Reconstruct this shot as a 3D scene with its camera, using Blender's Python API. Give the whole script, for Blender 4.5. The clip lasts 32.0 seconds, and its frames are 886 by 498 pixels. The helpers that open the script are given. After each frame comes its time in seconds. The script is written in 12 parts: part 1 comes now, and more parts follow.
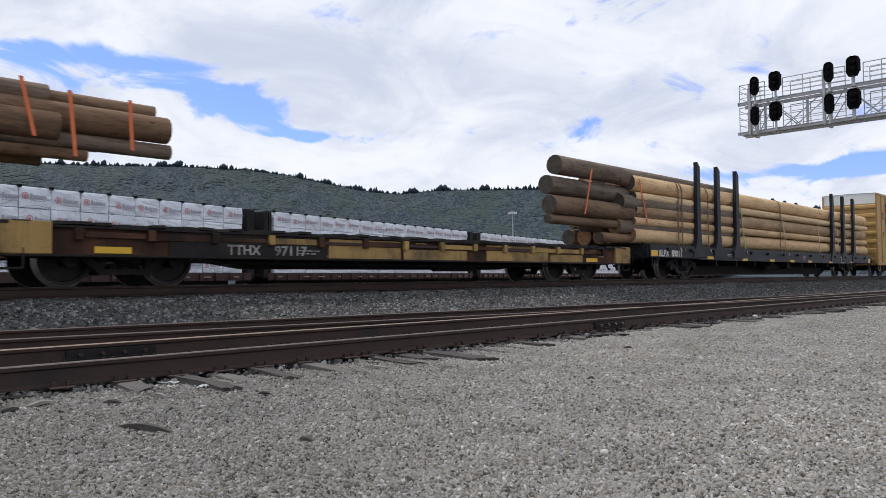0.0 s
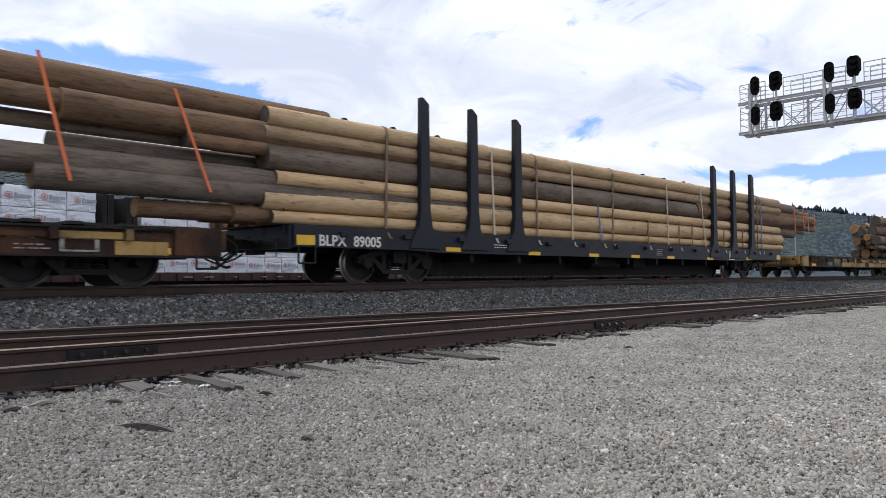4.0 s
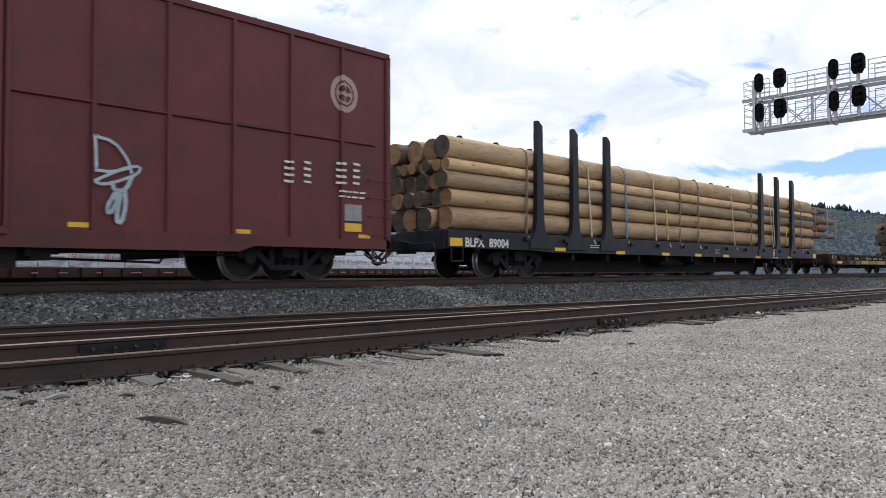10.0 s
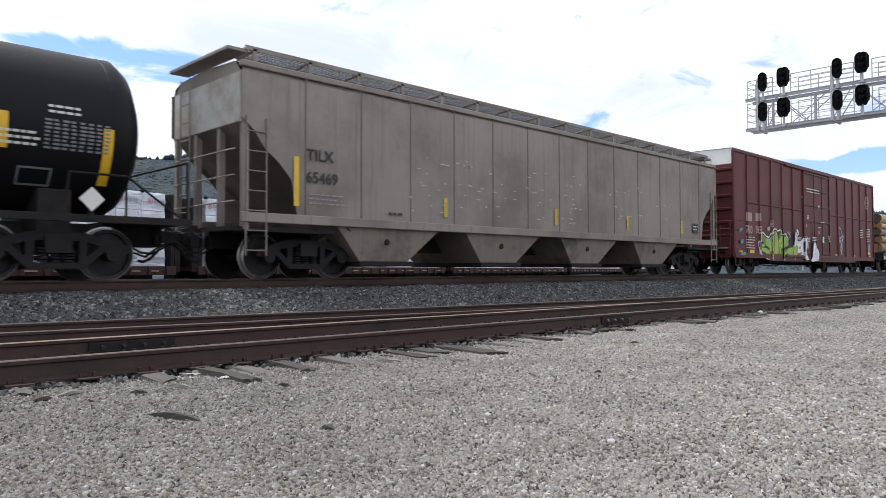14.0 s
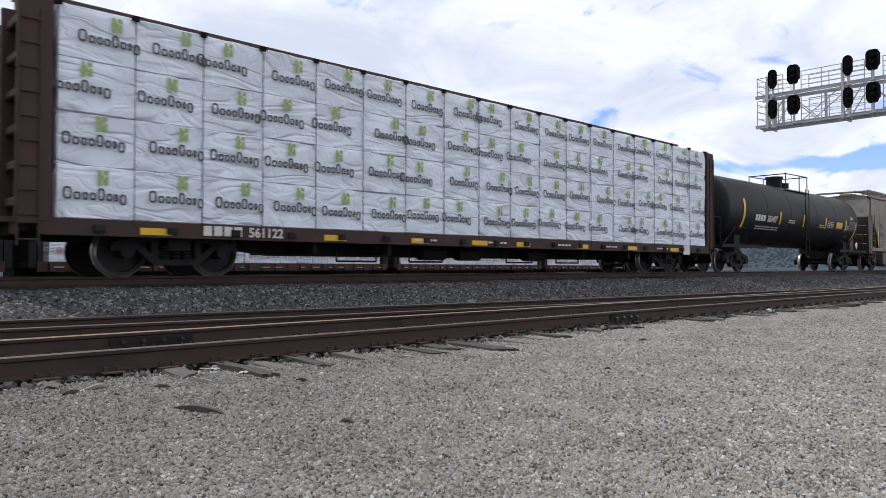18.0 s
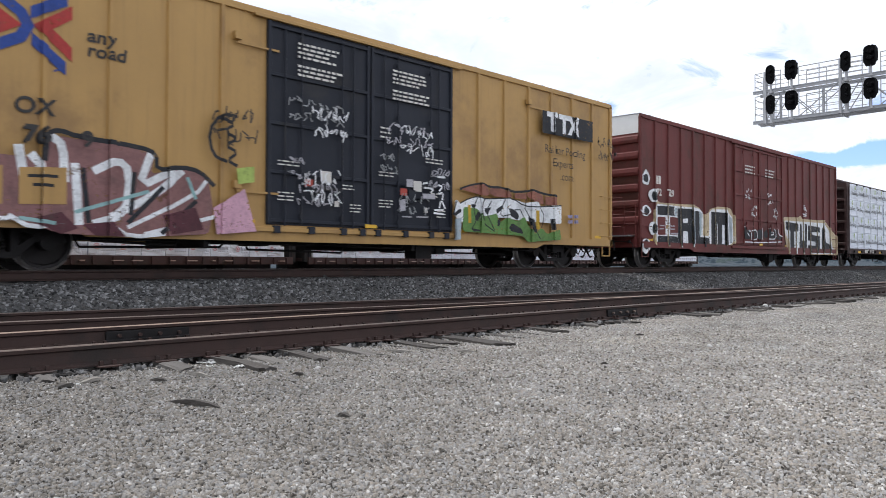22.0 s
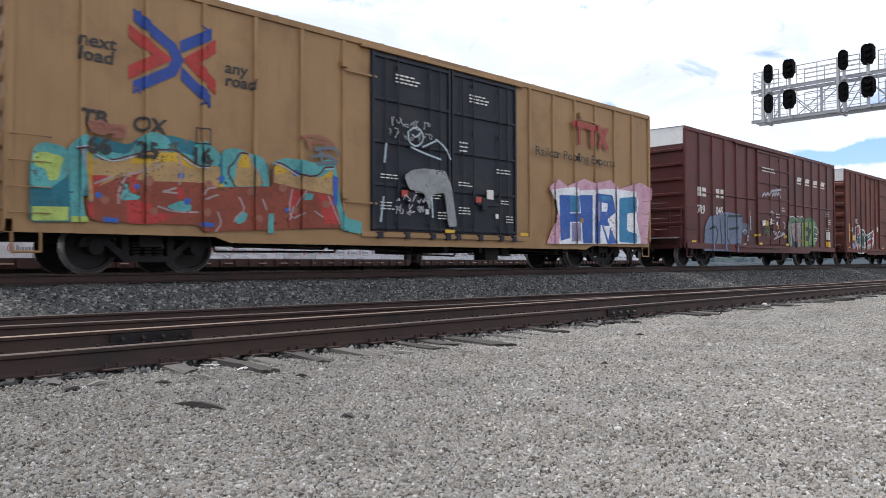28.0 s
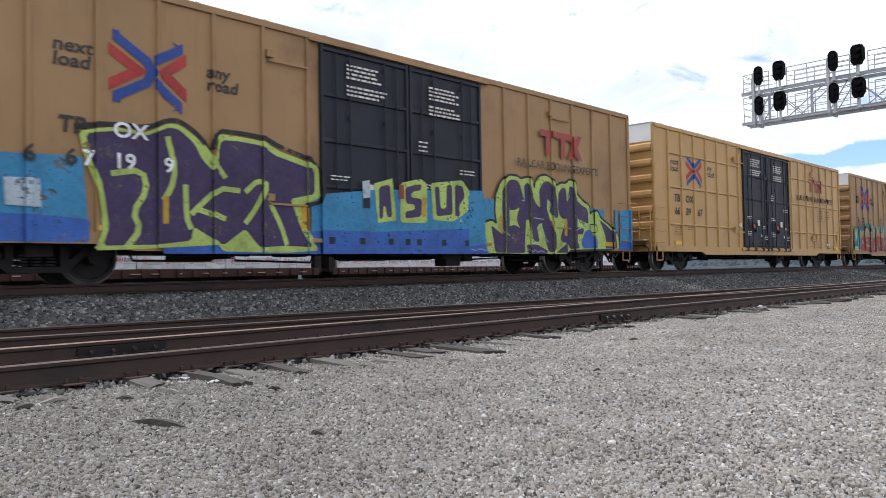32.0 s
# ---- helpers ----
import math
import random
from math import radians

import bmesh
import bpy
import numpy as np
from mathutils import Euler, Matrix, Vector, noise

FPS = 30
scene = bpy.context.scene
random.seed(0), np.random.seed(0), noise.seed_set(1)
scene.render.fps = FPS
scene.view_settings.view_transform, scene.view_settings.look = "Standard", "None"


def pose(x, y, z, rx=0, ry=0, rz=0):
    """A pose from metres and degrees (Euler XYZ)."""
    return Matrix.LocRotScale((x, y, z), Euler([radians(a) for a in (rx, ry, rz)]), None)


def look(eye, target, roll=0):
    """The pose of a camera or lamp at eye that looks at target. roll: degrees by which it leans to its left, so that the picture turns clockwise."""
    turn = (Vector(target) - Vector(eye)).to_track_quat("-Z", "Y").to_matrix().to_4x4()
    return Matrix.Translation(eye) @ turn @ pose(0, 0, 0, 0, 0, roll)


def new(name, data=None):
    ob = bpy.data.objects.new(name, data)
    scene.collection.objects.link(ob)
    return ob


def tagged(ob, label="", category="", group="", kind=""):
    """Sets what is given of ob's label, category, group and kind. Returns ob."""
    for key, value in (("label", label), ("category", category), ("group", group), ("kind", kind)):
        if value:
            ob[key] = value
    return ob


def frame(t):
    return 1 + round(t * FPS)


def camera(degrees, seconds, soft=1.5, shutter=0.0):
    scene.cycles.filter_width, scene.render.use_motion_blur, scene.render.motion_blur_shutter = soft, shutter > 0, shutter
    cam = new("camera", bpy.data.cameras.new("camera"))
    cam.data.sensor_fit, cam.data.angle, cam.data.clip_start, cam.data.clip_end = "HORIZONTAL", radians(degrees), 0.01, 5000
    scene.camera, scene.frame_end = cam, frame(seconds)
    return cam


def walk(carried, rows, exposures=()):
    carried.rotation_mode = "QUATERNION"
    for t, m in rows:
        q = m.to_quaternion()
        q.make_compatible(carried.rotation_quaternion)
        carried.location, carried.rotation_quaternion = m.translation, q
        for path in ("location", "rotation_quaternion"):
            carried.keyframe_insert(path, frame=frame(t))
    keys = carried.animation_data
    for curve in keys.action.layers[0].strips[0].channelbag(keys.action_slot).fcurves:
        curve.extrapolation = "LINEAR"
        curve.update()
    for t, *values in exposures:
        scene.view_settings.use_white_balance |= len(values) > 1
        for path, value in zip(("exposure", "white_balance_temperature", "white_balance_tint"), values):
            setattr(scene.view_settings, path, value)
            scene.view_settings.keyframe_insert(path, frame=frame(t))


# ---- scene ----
cam = camera(62.936, 32.0, soft=0.7, shutter=0.15)
walk(cam, [
    (0.0, look((0.1147, 0.0724, 0.8362), (7.1893, 7.1296, 1.2195), -0.372)),
    (0.5, look((0.1164, 0.0717, 0.8351), (7.1906, 7.1292, 1.2185), -0.382)),
    (1.0, look((0.1125, 0.0694, 0.8356), (7.1835, 7.1303, 1.2165), -0.389)),
    (1.5, look((0.1055, 0.0652, 0.8368), (7.1740, 7.1288, 1.2138), -0.354)),
    (2.0, look((0.0982, 0.0608, 0.8379), (7.1657, 7.1254, 1.2158), -0.361)),
    (2.5, look((0.0997, 0.0619, 0.8377), (7.1662, 7.1274, 1.2156), -0.364)),
    (3.0, look((0.0998, 0.0619, 0.8377), (7.1663, 7.1275, 1.2156), -0.364)),
    (3.5, look((0.1009, 0.0624, 0.8375), (7.1684, 7.1269, 1.2170), -0.368)),
    (5.5, look((0.1212, 0.0754, 0.8346), (7.1938, 7.1344, 1.2205), -0.385)),
    (6.0, look((0.1240, 0.0765, 0.8336), (7.1960, 7.1360, 1.2204), -0.387)),
    (6.5, look((0.1213, 0.0747, 0.8341), (7.1932, 7.1345, 1.2191), -0.380)),
    (7.0, look((0.0984, 0.0611, 0.8379), (7.1643, 7.1274, 1.2114), -0.424)),
    (7.5, look((0.0668, 0.0444, 0.8429), (7.1281, 7.1160, 1.2031), -0.352)),
    (8.0, look((0.0507, 0.0362, 0.8448), (7.1058, 7.1148, 1.1892), -0.308)),
    (8.5, look((0.0348, 0.0268, 0.8461), (7.0852, 7.1104, 1.1838), -0.314)),
    (9.0, look((0.0267, 0.0224, 0.8468), (7.0732, 7.1103, 1.1764), -0.272)),
    (9.5, look((0.0158, 0.0160, 0.8477), (7.0594, 7.1070, 1.1734), -0.241)),
    (10.0, look((0.0197, 0.0186, 0.8473), (7.0620, 7.1109, 1.1727), -0.203)),
    (10.5, look((0.0237, 0.0209, 0.8469), (7.0662, 7.1128, 1.1768), -0.260)),
    (11.0, look((0.0533, 0.0385, 0.8444), (7.1019, 7.1239, 1.1824), -0.365)),
    (11.5, look((0.0833, 0.0549, 0.8406), (7.1399, 7.1319, 1.1890), -0.441)),
    (12.0, look((0.1076, 0.0679, 0.8372), (7.1752, 7.1332, 1.1985), -0.506)),
    (12.5, look((0.1058, 0.0656, 0.8367), (7.1729, 7.1308, 1.2115), -0.431)),
    (13.0, look((0.0630, 0.0428, 0.8433), (7.1198, 7.1192, 1.1997), -0.367)),
    (13.5, look((0.0097, 0.0126, 0.8480), (7.0464, 7.1101, 1.1804), -0.298)),
    (14.0, look((-0.0540, -0.0260, 0.8540), (6.9611, 7.0941, 1.1585), -0.136)),
    (14.5, look((-0.1438, -0.0797, 0.8653), (6.8448, 7.0680, 1.1319), -0.074)),
    (16.5, look((-0.3834, -0.2049, 0.8885), (6.5365, 7.0127, 1.0322), -0.018)),
    (17.0, look((-0.3926, -0.2078, 0.9039), (6.5205, 7.0163, 1.0552), 0.124)),
    (17.5, look((-0.2885, -0.1544, 0.8872), (6.6356, 7.0577, 1.0911), 0.027)),
    (18.0, look((-0.1847, -0.0990, 0.8705), (6.7506, 7.1008, 1.1261), 0.020)),
    (18.5, look((-0.0833, -0.0428, 0.8565), (6.8804, 7.1279, 1.1547), 0.045)),
    (19.0, look((-0.0446, -0.0185, 0.8528), (6.9605, 7.1126, 1.1267), -0.220)),
    (19.5, look((-0.0800, -0.0388, 0.8580), (6.9161, 7.1032, 1.0723), -0.085)),
    (20.0, look((-0.1488, -0.0776, 0.8666), (6.8226, 7.0900, 1.0275), 0.175)),
    (20.5, look((-0.2245, -0.1199, 0.8774), (6.7281, 7.0665, 1.0110), 0.407)),
    (21.0, look((-0.2319, -0.1211, 0.8810), (6.7272, 7.0592, 1.0042), 0.386)),
    (21.5, look((-0.2158, -0.1128, 0.8789), (6.7512, 7.0594, 1.0216), 0.320)),
    (22.0, look((-0.1773, -0.0916, 0.8721), (6.7880, 7.0815, 1.0488), 0.211)),
    (22.5, look((-0.0907, -0.0438, 0.8592), (6.8817, 7.1214, 1.0695), -0.026)),
    (23.0, look((0.0027, 0.0139, 0.8483), (7.0100, 7.1440, 1.0923), -0.339)),
    (23.5, look((0.0560, 0.0440, 0.8442), (7.0877, 7.1489, 1.1206), -0.578)),
    (24.0, look((0.0253, 0.0241, 0.8466), (7.0548, 7.1301, 1.1489), -0.306)),
    (24.5, look((0.0129, 0.0150, 0.8479), (7.0516, 7.1111, 1.1642), -0.235)),
    (25.0, look((-0.0273, -0.0077, 0.8510), (6.9844, 7.1163, 1.1455), -0.181)),
    (25.5, look((-0.0917, -0.0472, 0.8585), (6.8915, 7.1056, 1.1247), -0.134)),
    (27.5, look((-0.1985, -0.1120, 0.8719), (6.7728, 7.0546, 1.0713), -0.091)),
    (28.0, look((-0.2249, -0.1214, 0.8793), (6.7449, 7.0470, 1.0670), -0.160)),
    (28.5, look((-0.2198, -0.1164, 0.8785), (6.7439, 7.0580, 1.0644), -0.211)),
    (29.0, look((-0.2303, -0.1223, 0.8793), (6.7195, 7.0655, 1.0684), -0.174)),
    (29.5, look((-0.2309, -0.1228, 0.8786), (6.7092, 7.0740, 1.0801), -0.085)),
    (30.0, look((-0.1934, -0.1030, 0.8725), (6.7492, 7.0908, 1.0932), -0.162)),
    (30.5, look((-0.0929, -0.0467, 0.8590), (6.8824, 7.1149, 1.0954), -0.580)),
    (31.0, look((-0.0172, 0.0008, 0.8500), (6.9863, 7.1343, 1.1028), -0.928)),
    (31.5, look((0.0290, 0.0284, 0.8462), (7.0489, 7.1450, 1.1194), -0.928)),
    (32.0, look((0.0710, 0.0524, 0.8425), (7.1050, 7.1542, 1.1369), -0.965)),
], exposures=[(0.0, -0.03), (1.0, 0.03), (2.0, 0.13), (3.5, 0.17), (6.0, -0.01), (7.5, 0.07), (9.0, 0.17), (10.5, 0.32), (12.0, 0.38), (14.5, 0.42), (17.0, 0.14), (19.0, 0.12), (20.5, 0.36), (22.0, 0.43), (32.0, 0.43)])
from mathutils.geometry import tessellate_polygon

# ---- world, sun, exposure ----
SUN_EL, SUN_AZ = 62.0, 105.0          # degrees; azimuth from +x towards +y


def aim(az, el):
    a, e = radians(az), radians(el)
    return Vector((math.cos(a) * math.cos(e), math.sin(a) * math.cos(e), math.sin(e)))


class Nodes:
    """A small builder for node trees."""

    def __init__(self, tree):
        self.tree = tree
        tree.nodes.clear()

    def add(self, kind, inputs=None, **props):
        n = self.tree.nodes.new(kind)
        for key, value in props.items():
            setattr(n, key, value)
        for key, value in (inputs or {}).items():
            if isinstance(value, bpy.types.NodeSocket):
                self.tree.links.new(value, n.inputs[key])
            else:
                n.inputs[key].default_value = value
        return n

    def math(self, op, a, b=0.0, c=0.0):
        return self.add("ShaderNodeMath", {0: a, 1: b, 2: c}, operation=op).outputs[0]

    def noise(self, vec, scale, detail=4.0, rough=0.55, distortion=0.0):
        return self.add("ShaderNodeTexNoise", {"Vector": vec, "Scale": scale, "Detail": detail, "Roughness": rough, "Distortion": distortion}).outputs["Fac"]

    def remap(self, v, a, b, c=0.0, d=1.0, smooth=False):
        return self.add("ShaderNodeMapRange", {"Value": v, "From Min": a, "From Max": b, "To Min": c, "To Max": d},
                        interpolation_type="SMOOTHSTEP" if smooth else "LINEAR").outputs[0]

    def mix(self, f, a, b, blend="MIX"):
        n = self.tree.nodes.new("ShaderNodeMix")
        n.data_type, n.blend_type = "RGBA", blend
        for i, v in ((0, f), (6, a), (7, b)):
            if isinstance(v, bpy.types.NodeSocket):
                self.tree.links.new(v, n.inputs[i])
            else:
                n.inputs[i].default_value = (*v, 1) if i > 0 and len(v) == 3 else v
        return n.outputs[2]


def build_world():
    world = bpy.data.worlds.new("sky")
    world.use_nodes = True
    scene.world = world
    n = Nodes(world.node_tree)
    sky = n.add("ShaderNodeTexSky", sky_type="NISHITA", sun_disc=False, sun_elevation=radians(SUN_EL), sun_rotation=radians(90 - SUN_AZ),
                air_density=1.0, dust_density=0.6, ozone_density=1.6).outputs[0]
    blue = n.mix(1.0, sky, (0.108, 0.122, 0.205), "MULTIPLY")
    d = n.add("ShaderNodeTexCoord").outputs["Generated"]
    sep = n.add("ShaderNodeSeparateXYZ", {0: d})
    low = n.math("ADD", n.math("MAXIMUM", sep.outputs[2], 0.0), 0.30)
    flat = n.add("ShaderNodeCombineXYZ", {0: n.math("DIVIDE", sep.outputs[0], low), 1: n.math("DIVIDE", sep.outputs[1], low), 2: 0.0}).outputs[0]
    big = n.noise(flat, 1.1, 7.0, 0.58, 0.5)
    fine = n.noise(flat, 3.4, 8.0, 0.6, 0.8)
    az = n.math("MULTIPLY", n.math("ARCTAN2", sep.outputs[1], sep.outputs[0]), 180 / math.pi)
    el = n.math("MULTIPLY", n.math("ARCSINE", sep.outputs[2]), 180 / math.pi)
    cover = n.math("ADD", n.math("MULTIPLY_ADD", n.math("SUBTRACT", big, 0.5), 1.1, 0.84), n.math("MULTIPLY", n.math("SUBTRACT", fine, 0.5), 2.1))
    # thin places in the cloud cover, where the blue shows
    for a, e, da, de, depth in ((67.5, 15.0, 6.5, 1.5, 0.52), (61.0, 12.6, 4.0, 1.4, 0.56), (74.5, 15.6, 3.0, 0.9, 0.5), (55.0, 11.0, 4.0, 0.7, 0.6), (15.0, 7.4, 8.5, 0.75, 0.95)):
        q = n.math("ADD", n.math("POWER", n.math("ABSOLUTE", n.math("DIVIDE", n.math("SUBTRACT", az, a), da)), 2.0), n.math("POWER", n.math("ABSOLUTE", n.math("DIVIDE", n.math("SUBTRACT", el, e), de)), 2.0))
        cover = n.math("MULTIPLY_ADD", n.math("POWER", 2.718, n.math("MULTIPLY", q, -1.0)), -depth, cover)
    mask = n.remap(cover, 0.30, 0.58, 0, 1, True)
    shade = n.noise(flat, 2.6, 7.0, 0.6, 0.7)
    grey = n.remap(n.math("ADD", n.math("MULTIPLY", shade, 0.6), n.math("MULTIPLY", big, 0.4)), 0.34, 0.60, 0.0, 1.0, True)
    cloud = n.mix(grey, (0.64, 0.70, 0.85), (0.95, 0.985, 1.06))
    col = n.mix(mask, blue, cloud)
    bg = n.add("ShaderNodeBackground", {"Color": col, "Strength": 1.0})
    out = n.add("ShaderNodeOutputWorld", {"Surface": bg.outputs[0]})


build_world()
sun = new("sun", bpy.data.lights.new("sun", "SUN"))
sun.data.energy, sun.data.angle, sun.data.color = 2.0, radians(6), (1.0, 0.965, 0.93)
sun.matrix_world = look(aim(SUN_AZ, SUN_EL) * 100, (0, 0, 0))

# ---- materials ----
MATS = {}


def mat(name, base, rough=0.6, metal=0.0, var=0.25, scale=6.0, grain=60.0, bump=0.15, dirt=None, dirt_amount=0.0, stretch=(1, 1, 1), spec=0.5, streak=0.0):
    """A painted, rusty or stony surface: two scales of tone, grain relief, and stains of a dirt colour."""
    if name in MATS:
        return MATS[name]
    m = bpy.data.materials.new(name)
    m.use_nodes = True
    n = Nodes(m.node_tree)
    co = n.add("ShaderNodeTexCoord").outputs["Object"]
    rnd = n.add("ShaderNodeObjectInfo").outputs["Random"]
    off = n.add("ShaderNodeVectorMath", {0: co, 1: n.add("ShaderNodeCombineXYZ", {0: n.math("MULTIPLY", rnd, 31.0), 1: n.math("MULTIPLY", rnd, 17.0), 2: rnd}).outputs[0]}, operation="ADD").outputs[0]
    vec = n.add("ShaderNodeMapping", {"Vector": off, "Scale": stretch}).outputs[0]
    a = n.noise(vec, scale, 5.0, 0.6)
    b = n.noise(vec, grain, 3.0, 0.6)
    tone = n.math("ADD", n.math("MULTIPLY", n.math("SUBTRACT", a, 0.5), 2.2 * var), n.math("MULTIPLY", n.math("SUBTRACT", b, 0.5), 1.1 * var))
    tone = n.math("ADD", tone, n.math("MULTIPLY", n.math("SUBTRACT", rnd, 0.5), 0.25 * var))
    col = n.mix(1.0, (*base, 1), n.add("ShaderNodeCombineColor", {0: n.math("ADD", tone, 1.0), 1: n.math("ADD", tone, 1.0), 2: n.math("ADD", tone, 1.0)}).outputs[0], "MULTIPLY")
    if dirt_amount:
        c = n.noise(vec, scale * 0.55, 8.0, 0.65)
        col = n.mix(n.remap(c, 0.62 - 0.3 * dirt_amount, 0.78 - 0.2 * dirt_amount, 0, 0.85, True), col, (*dirt, 1))
    if streak:
        sv = n.add("ShaderNodeMapping", {"Vector": off, "Scale": (7.0, 7.0, 0.35)}).outputs[0]
        s = n.noise(sv, 1.3, 6.0, 0.65)
        col = n.mix(n.remap(s, 0.5, 0.78, 0, streak, True), col, (*(dirt or (0.03, 0.025, 0.02)), 1))
    bs = n.add("ShaderNodeBsdfPrincipled", {"Base Color": col, "Metallic": metal, "Roughness": n.remap(b, 0.2, 0.8, max(rough - 0.12, 0.02), min(rough + 0.12, 1.0)), "Specular IOR Level": spec})
    if bump:
        h = n.math("ADD", n.math("MULTIPLY", a, 0.4), b)
        bp = n.add("ShaderNodeBump", {"Height": h, "Strength": min(bump, 1.0), "Distance": 0.6 / grain})
        n.tree.links.new(bp.outputs[0], bs.inputs["Normal"])
    n.add("ShaderNodeOutputMaterial", {"Surface": bs.outputs[0]})
    MATS[name] = m
    return m


def dusty(n, co):
    """A gravel tone factor that pales along x less 0.9 y, broken up by noise."""
    sep = n.add("ShaderNodeSeparateXYZ", {0: co})
    u = n.math("MULTIPLY_ADD", sep.outputs[1], -0.9, sep.outputs[0])
    u = n.math("MULTIPLY_ADD", n.noise(co, 0.5, 4.0, 0.6), 3.0, u)
    return n.remap(u, -1.2, 5.2, 0.84, 1.22, True)


def gravel(name, tones, size, depth, patch=None, graded=False):
    """Loose crushed stone: cells of random tone with relief, and paler or darker patches."""
    m = bpy.data.materials.new(name)
    m.use_nodes = True
    n = Nodes(m.node_tree)
    co = n.add("ShaderNodeTexCoord").outputs["Object"]
    warp = n.add("ShaderNodeTexNoise", {"Vector": co, "Scale": 0.5 / size, "Detail": 2.0})
    vec = n.add("ShaderNodeVectorMath", {0: co, 1: n.add("ShaderNodeVectorMath", {0: warp.outputs["Color"], "Scale": size * 1.2}, operation="SCALE").outputs[0]}, operation="ADD").outputs[0]
    v = n.add("ShaderNodeTexVoronoi", {"Vector": vec, "Scale": 1 / size, "Randomness": 1.0})
    v2 = n.add("ShaderNodeTexVoronoi", {"Vector": vec, "Scale": 2.3 / size, "Randomness": 1.0})
    r = n.add("ShaderNodeSeparateColor", {0: v.outputs["Color"]}).outputs[0]
    r2 = n.add("ShaderNodeSeparateColor", {0: v2.outputs["Color"]}).outputs[0]
    pick = n.math("ADD", n.math("MULTIPLY", r, 0.6), n.math("MULTIPLY", r2, 0.4))
    ramp = n.add("ShaderNodeValToRGB", {0: pick})
    el = ramp.color_ramp.elements
    el[0].position, el[1].position = 0.1, 0.92
    el[0].color, el[1].color = (*tones[0], 1), (*tones[-1], 1)
    for i, c in enumerate(tones[1:-1]):
        e = el.new(0.1 + 0.82 * (i + 1) / (len(tones) - 1))
        e.color = (*c, 1)
    col = ramp.outputs[0]
    big = n.noise(co, 0.35, 5.0, 0.6)
    col = n.mix(n.remap(big, 0.42, 0.72, 0, 0.5, True), col, n.mix(1.0, col, patch or (1.25, 1.2, 1.12), "MULTIPLY"))
    mid = n.noise(co, 1.3, 5.0, 0.65)
    k = n.remap(mid, 0.3, 0.7, 0.74, 1.22)
    if graded:
        k = n.math("MULTIPLY", n.math("MULTIPLY", k, dusty(n, co)), n.remap(n.noise(co, 24.0, 3.0, 0.6), 0.32, 0.68, 0.86, 1.14))
    col = n.mix(n.remap(n.noise(co, 0.55, 3.0, 0.5), 0.4, 0.6), n.mix(1.0, col, (1.03, 1.0, 0.95), "MULTIPLY"), n.mix(1.0, col, (0.98, 1.0, 1.02), "MULTIPLY"))
    col = n.mix(1.0, col, n.add("ShaderNodeCombineColor", {0: k, 1: k, 2: k}).outputs[0], "MULTIPLY")
    h = n.math("ADD", n.math("MULTIPLY", n.math("SUBTRACT", 1.0, v.outputs["Distance"]), 1.0), n.math("MULTIPLY", n.math("SUBTRACT", 1.0, v2.outputs["Distance"]), 0.45))
    bp = n.add("ShaderNodeBump", {"Height": h, "Strength": 0.9, "Distance": depth})
    bs = n.add("ShaderNodeBsdfPrincipled", {"Base Color": col, "Roughness": 0.9, "Specular IOR Level": 0.25, "Normal": bp.outputs[0]})
    n.add("ShaderNodeOutputMaterial", {"Surface": bs.outputs[0]})
    MATS[name] = m
    return m


def stone_mat(name, tones, graded=False):
    """Single loose stones, each of its own tone."""
    m = bpy.data.materials.new(name)
    m.use_nodes = True
    n = Nodes(m.node_tree)
    r = n.add("ShaderNodeNewGeometry").outputs["Random Per Island"]
    ramp = n.add("ShaderNodeValToRGB", {0: r})
    el = ramp.color_ramp.elements
    el[0].color, el[1].color = (*tones[0], 1), (*tones[-1], 1)
    for i, c in enumerate(tones[1:-1]):
        e = el.new((i + 1) / (len(tones) - 1))
        e.color = (*c, 1)
    co = n.add("ShaderNodeTexCoord").outputs["Object"]
    g = n.math("MULTIPLY", n.remap(n.noise(co, 90.0, 3.0), 0.3, 0.7, 0.8, 1.2), n.remap(n.noise(co, 1.3, 5.0, 0.65), 0.3, 0.7, 0.84, 1.16))
    if graded:
        g = n.math("MULTIPLY", n.math("MULTIPLY", g, dusty(n, co)), n.remap(n.noise(co, 24.0, 3.0, 0.6), 0.32, 0.68, 0.88, 1.12))
    col = n.mix(1.0, ramp.outputs[0], n.add("ShaderNodeCombineColor", {0: g, 1: g, 2: g}).outputs[0], "MULTIPLY")
    bs = n.add("ShaderNodeBsdfPrincipled", {"Base Color": col, "Roughness": 0.88, "Specular IOR Level": 0.3})
    n.add("ShaderNodeOutputMaterial", {"Surface": bs.outputs[0]})
    MATS[name] = m
    return m


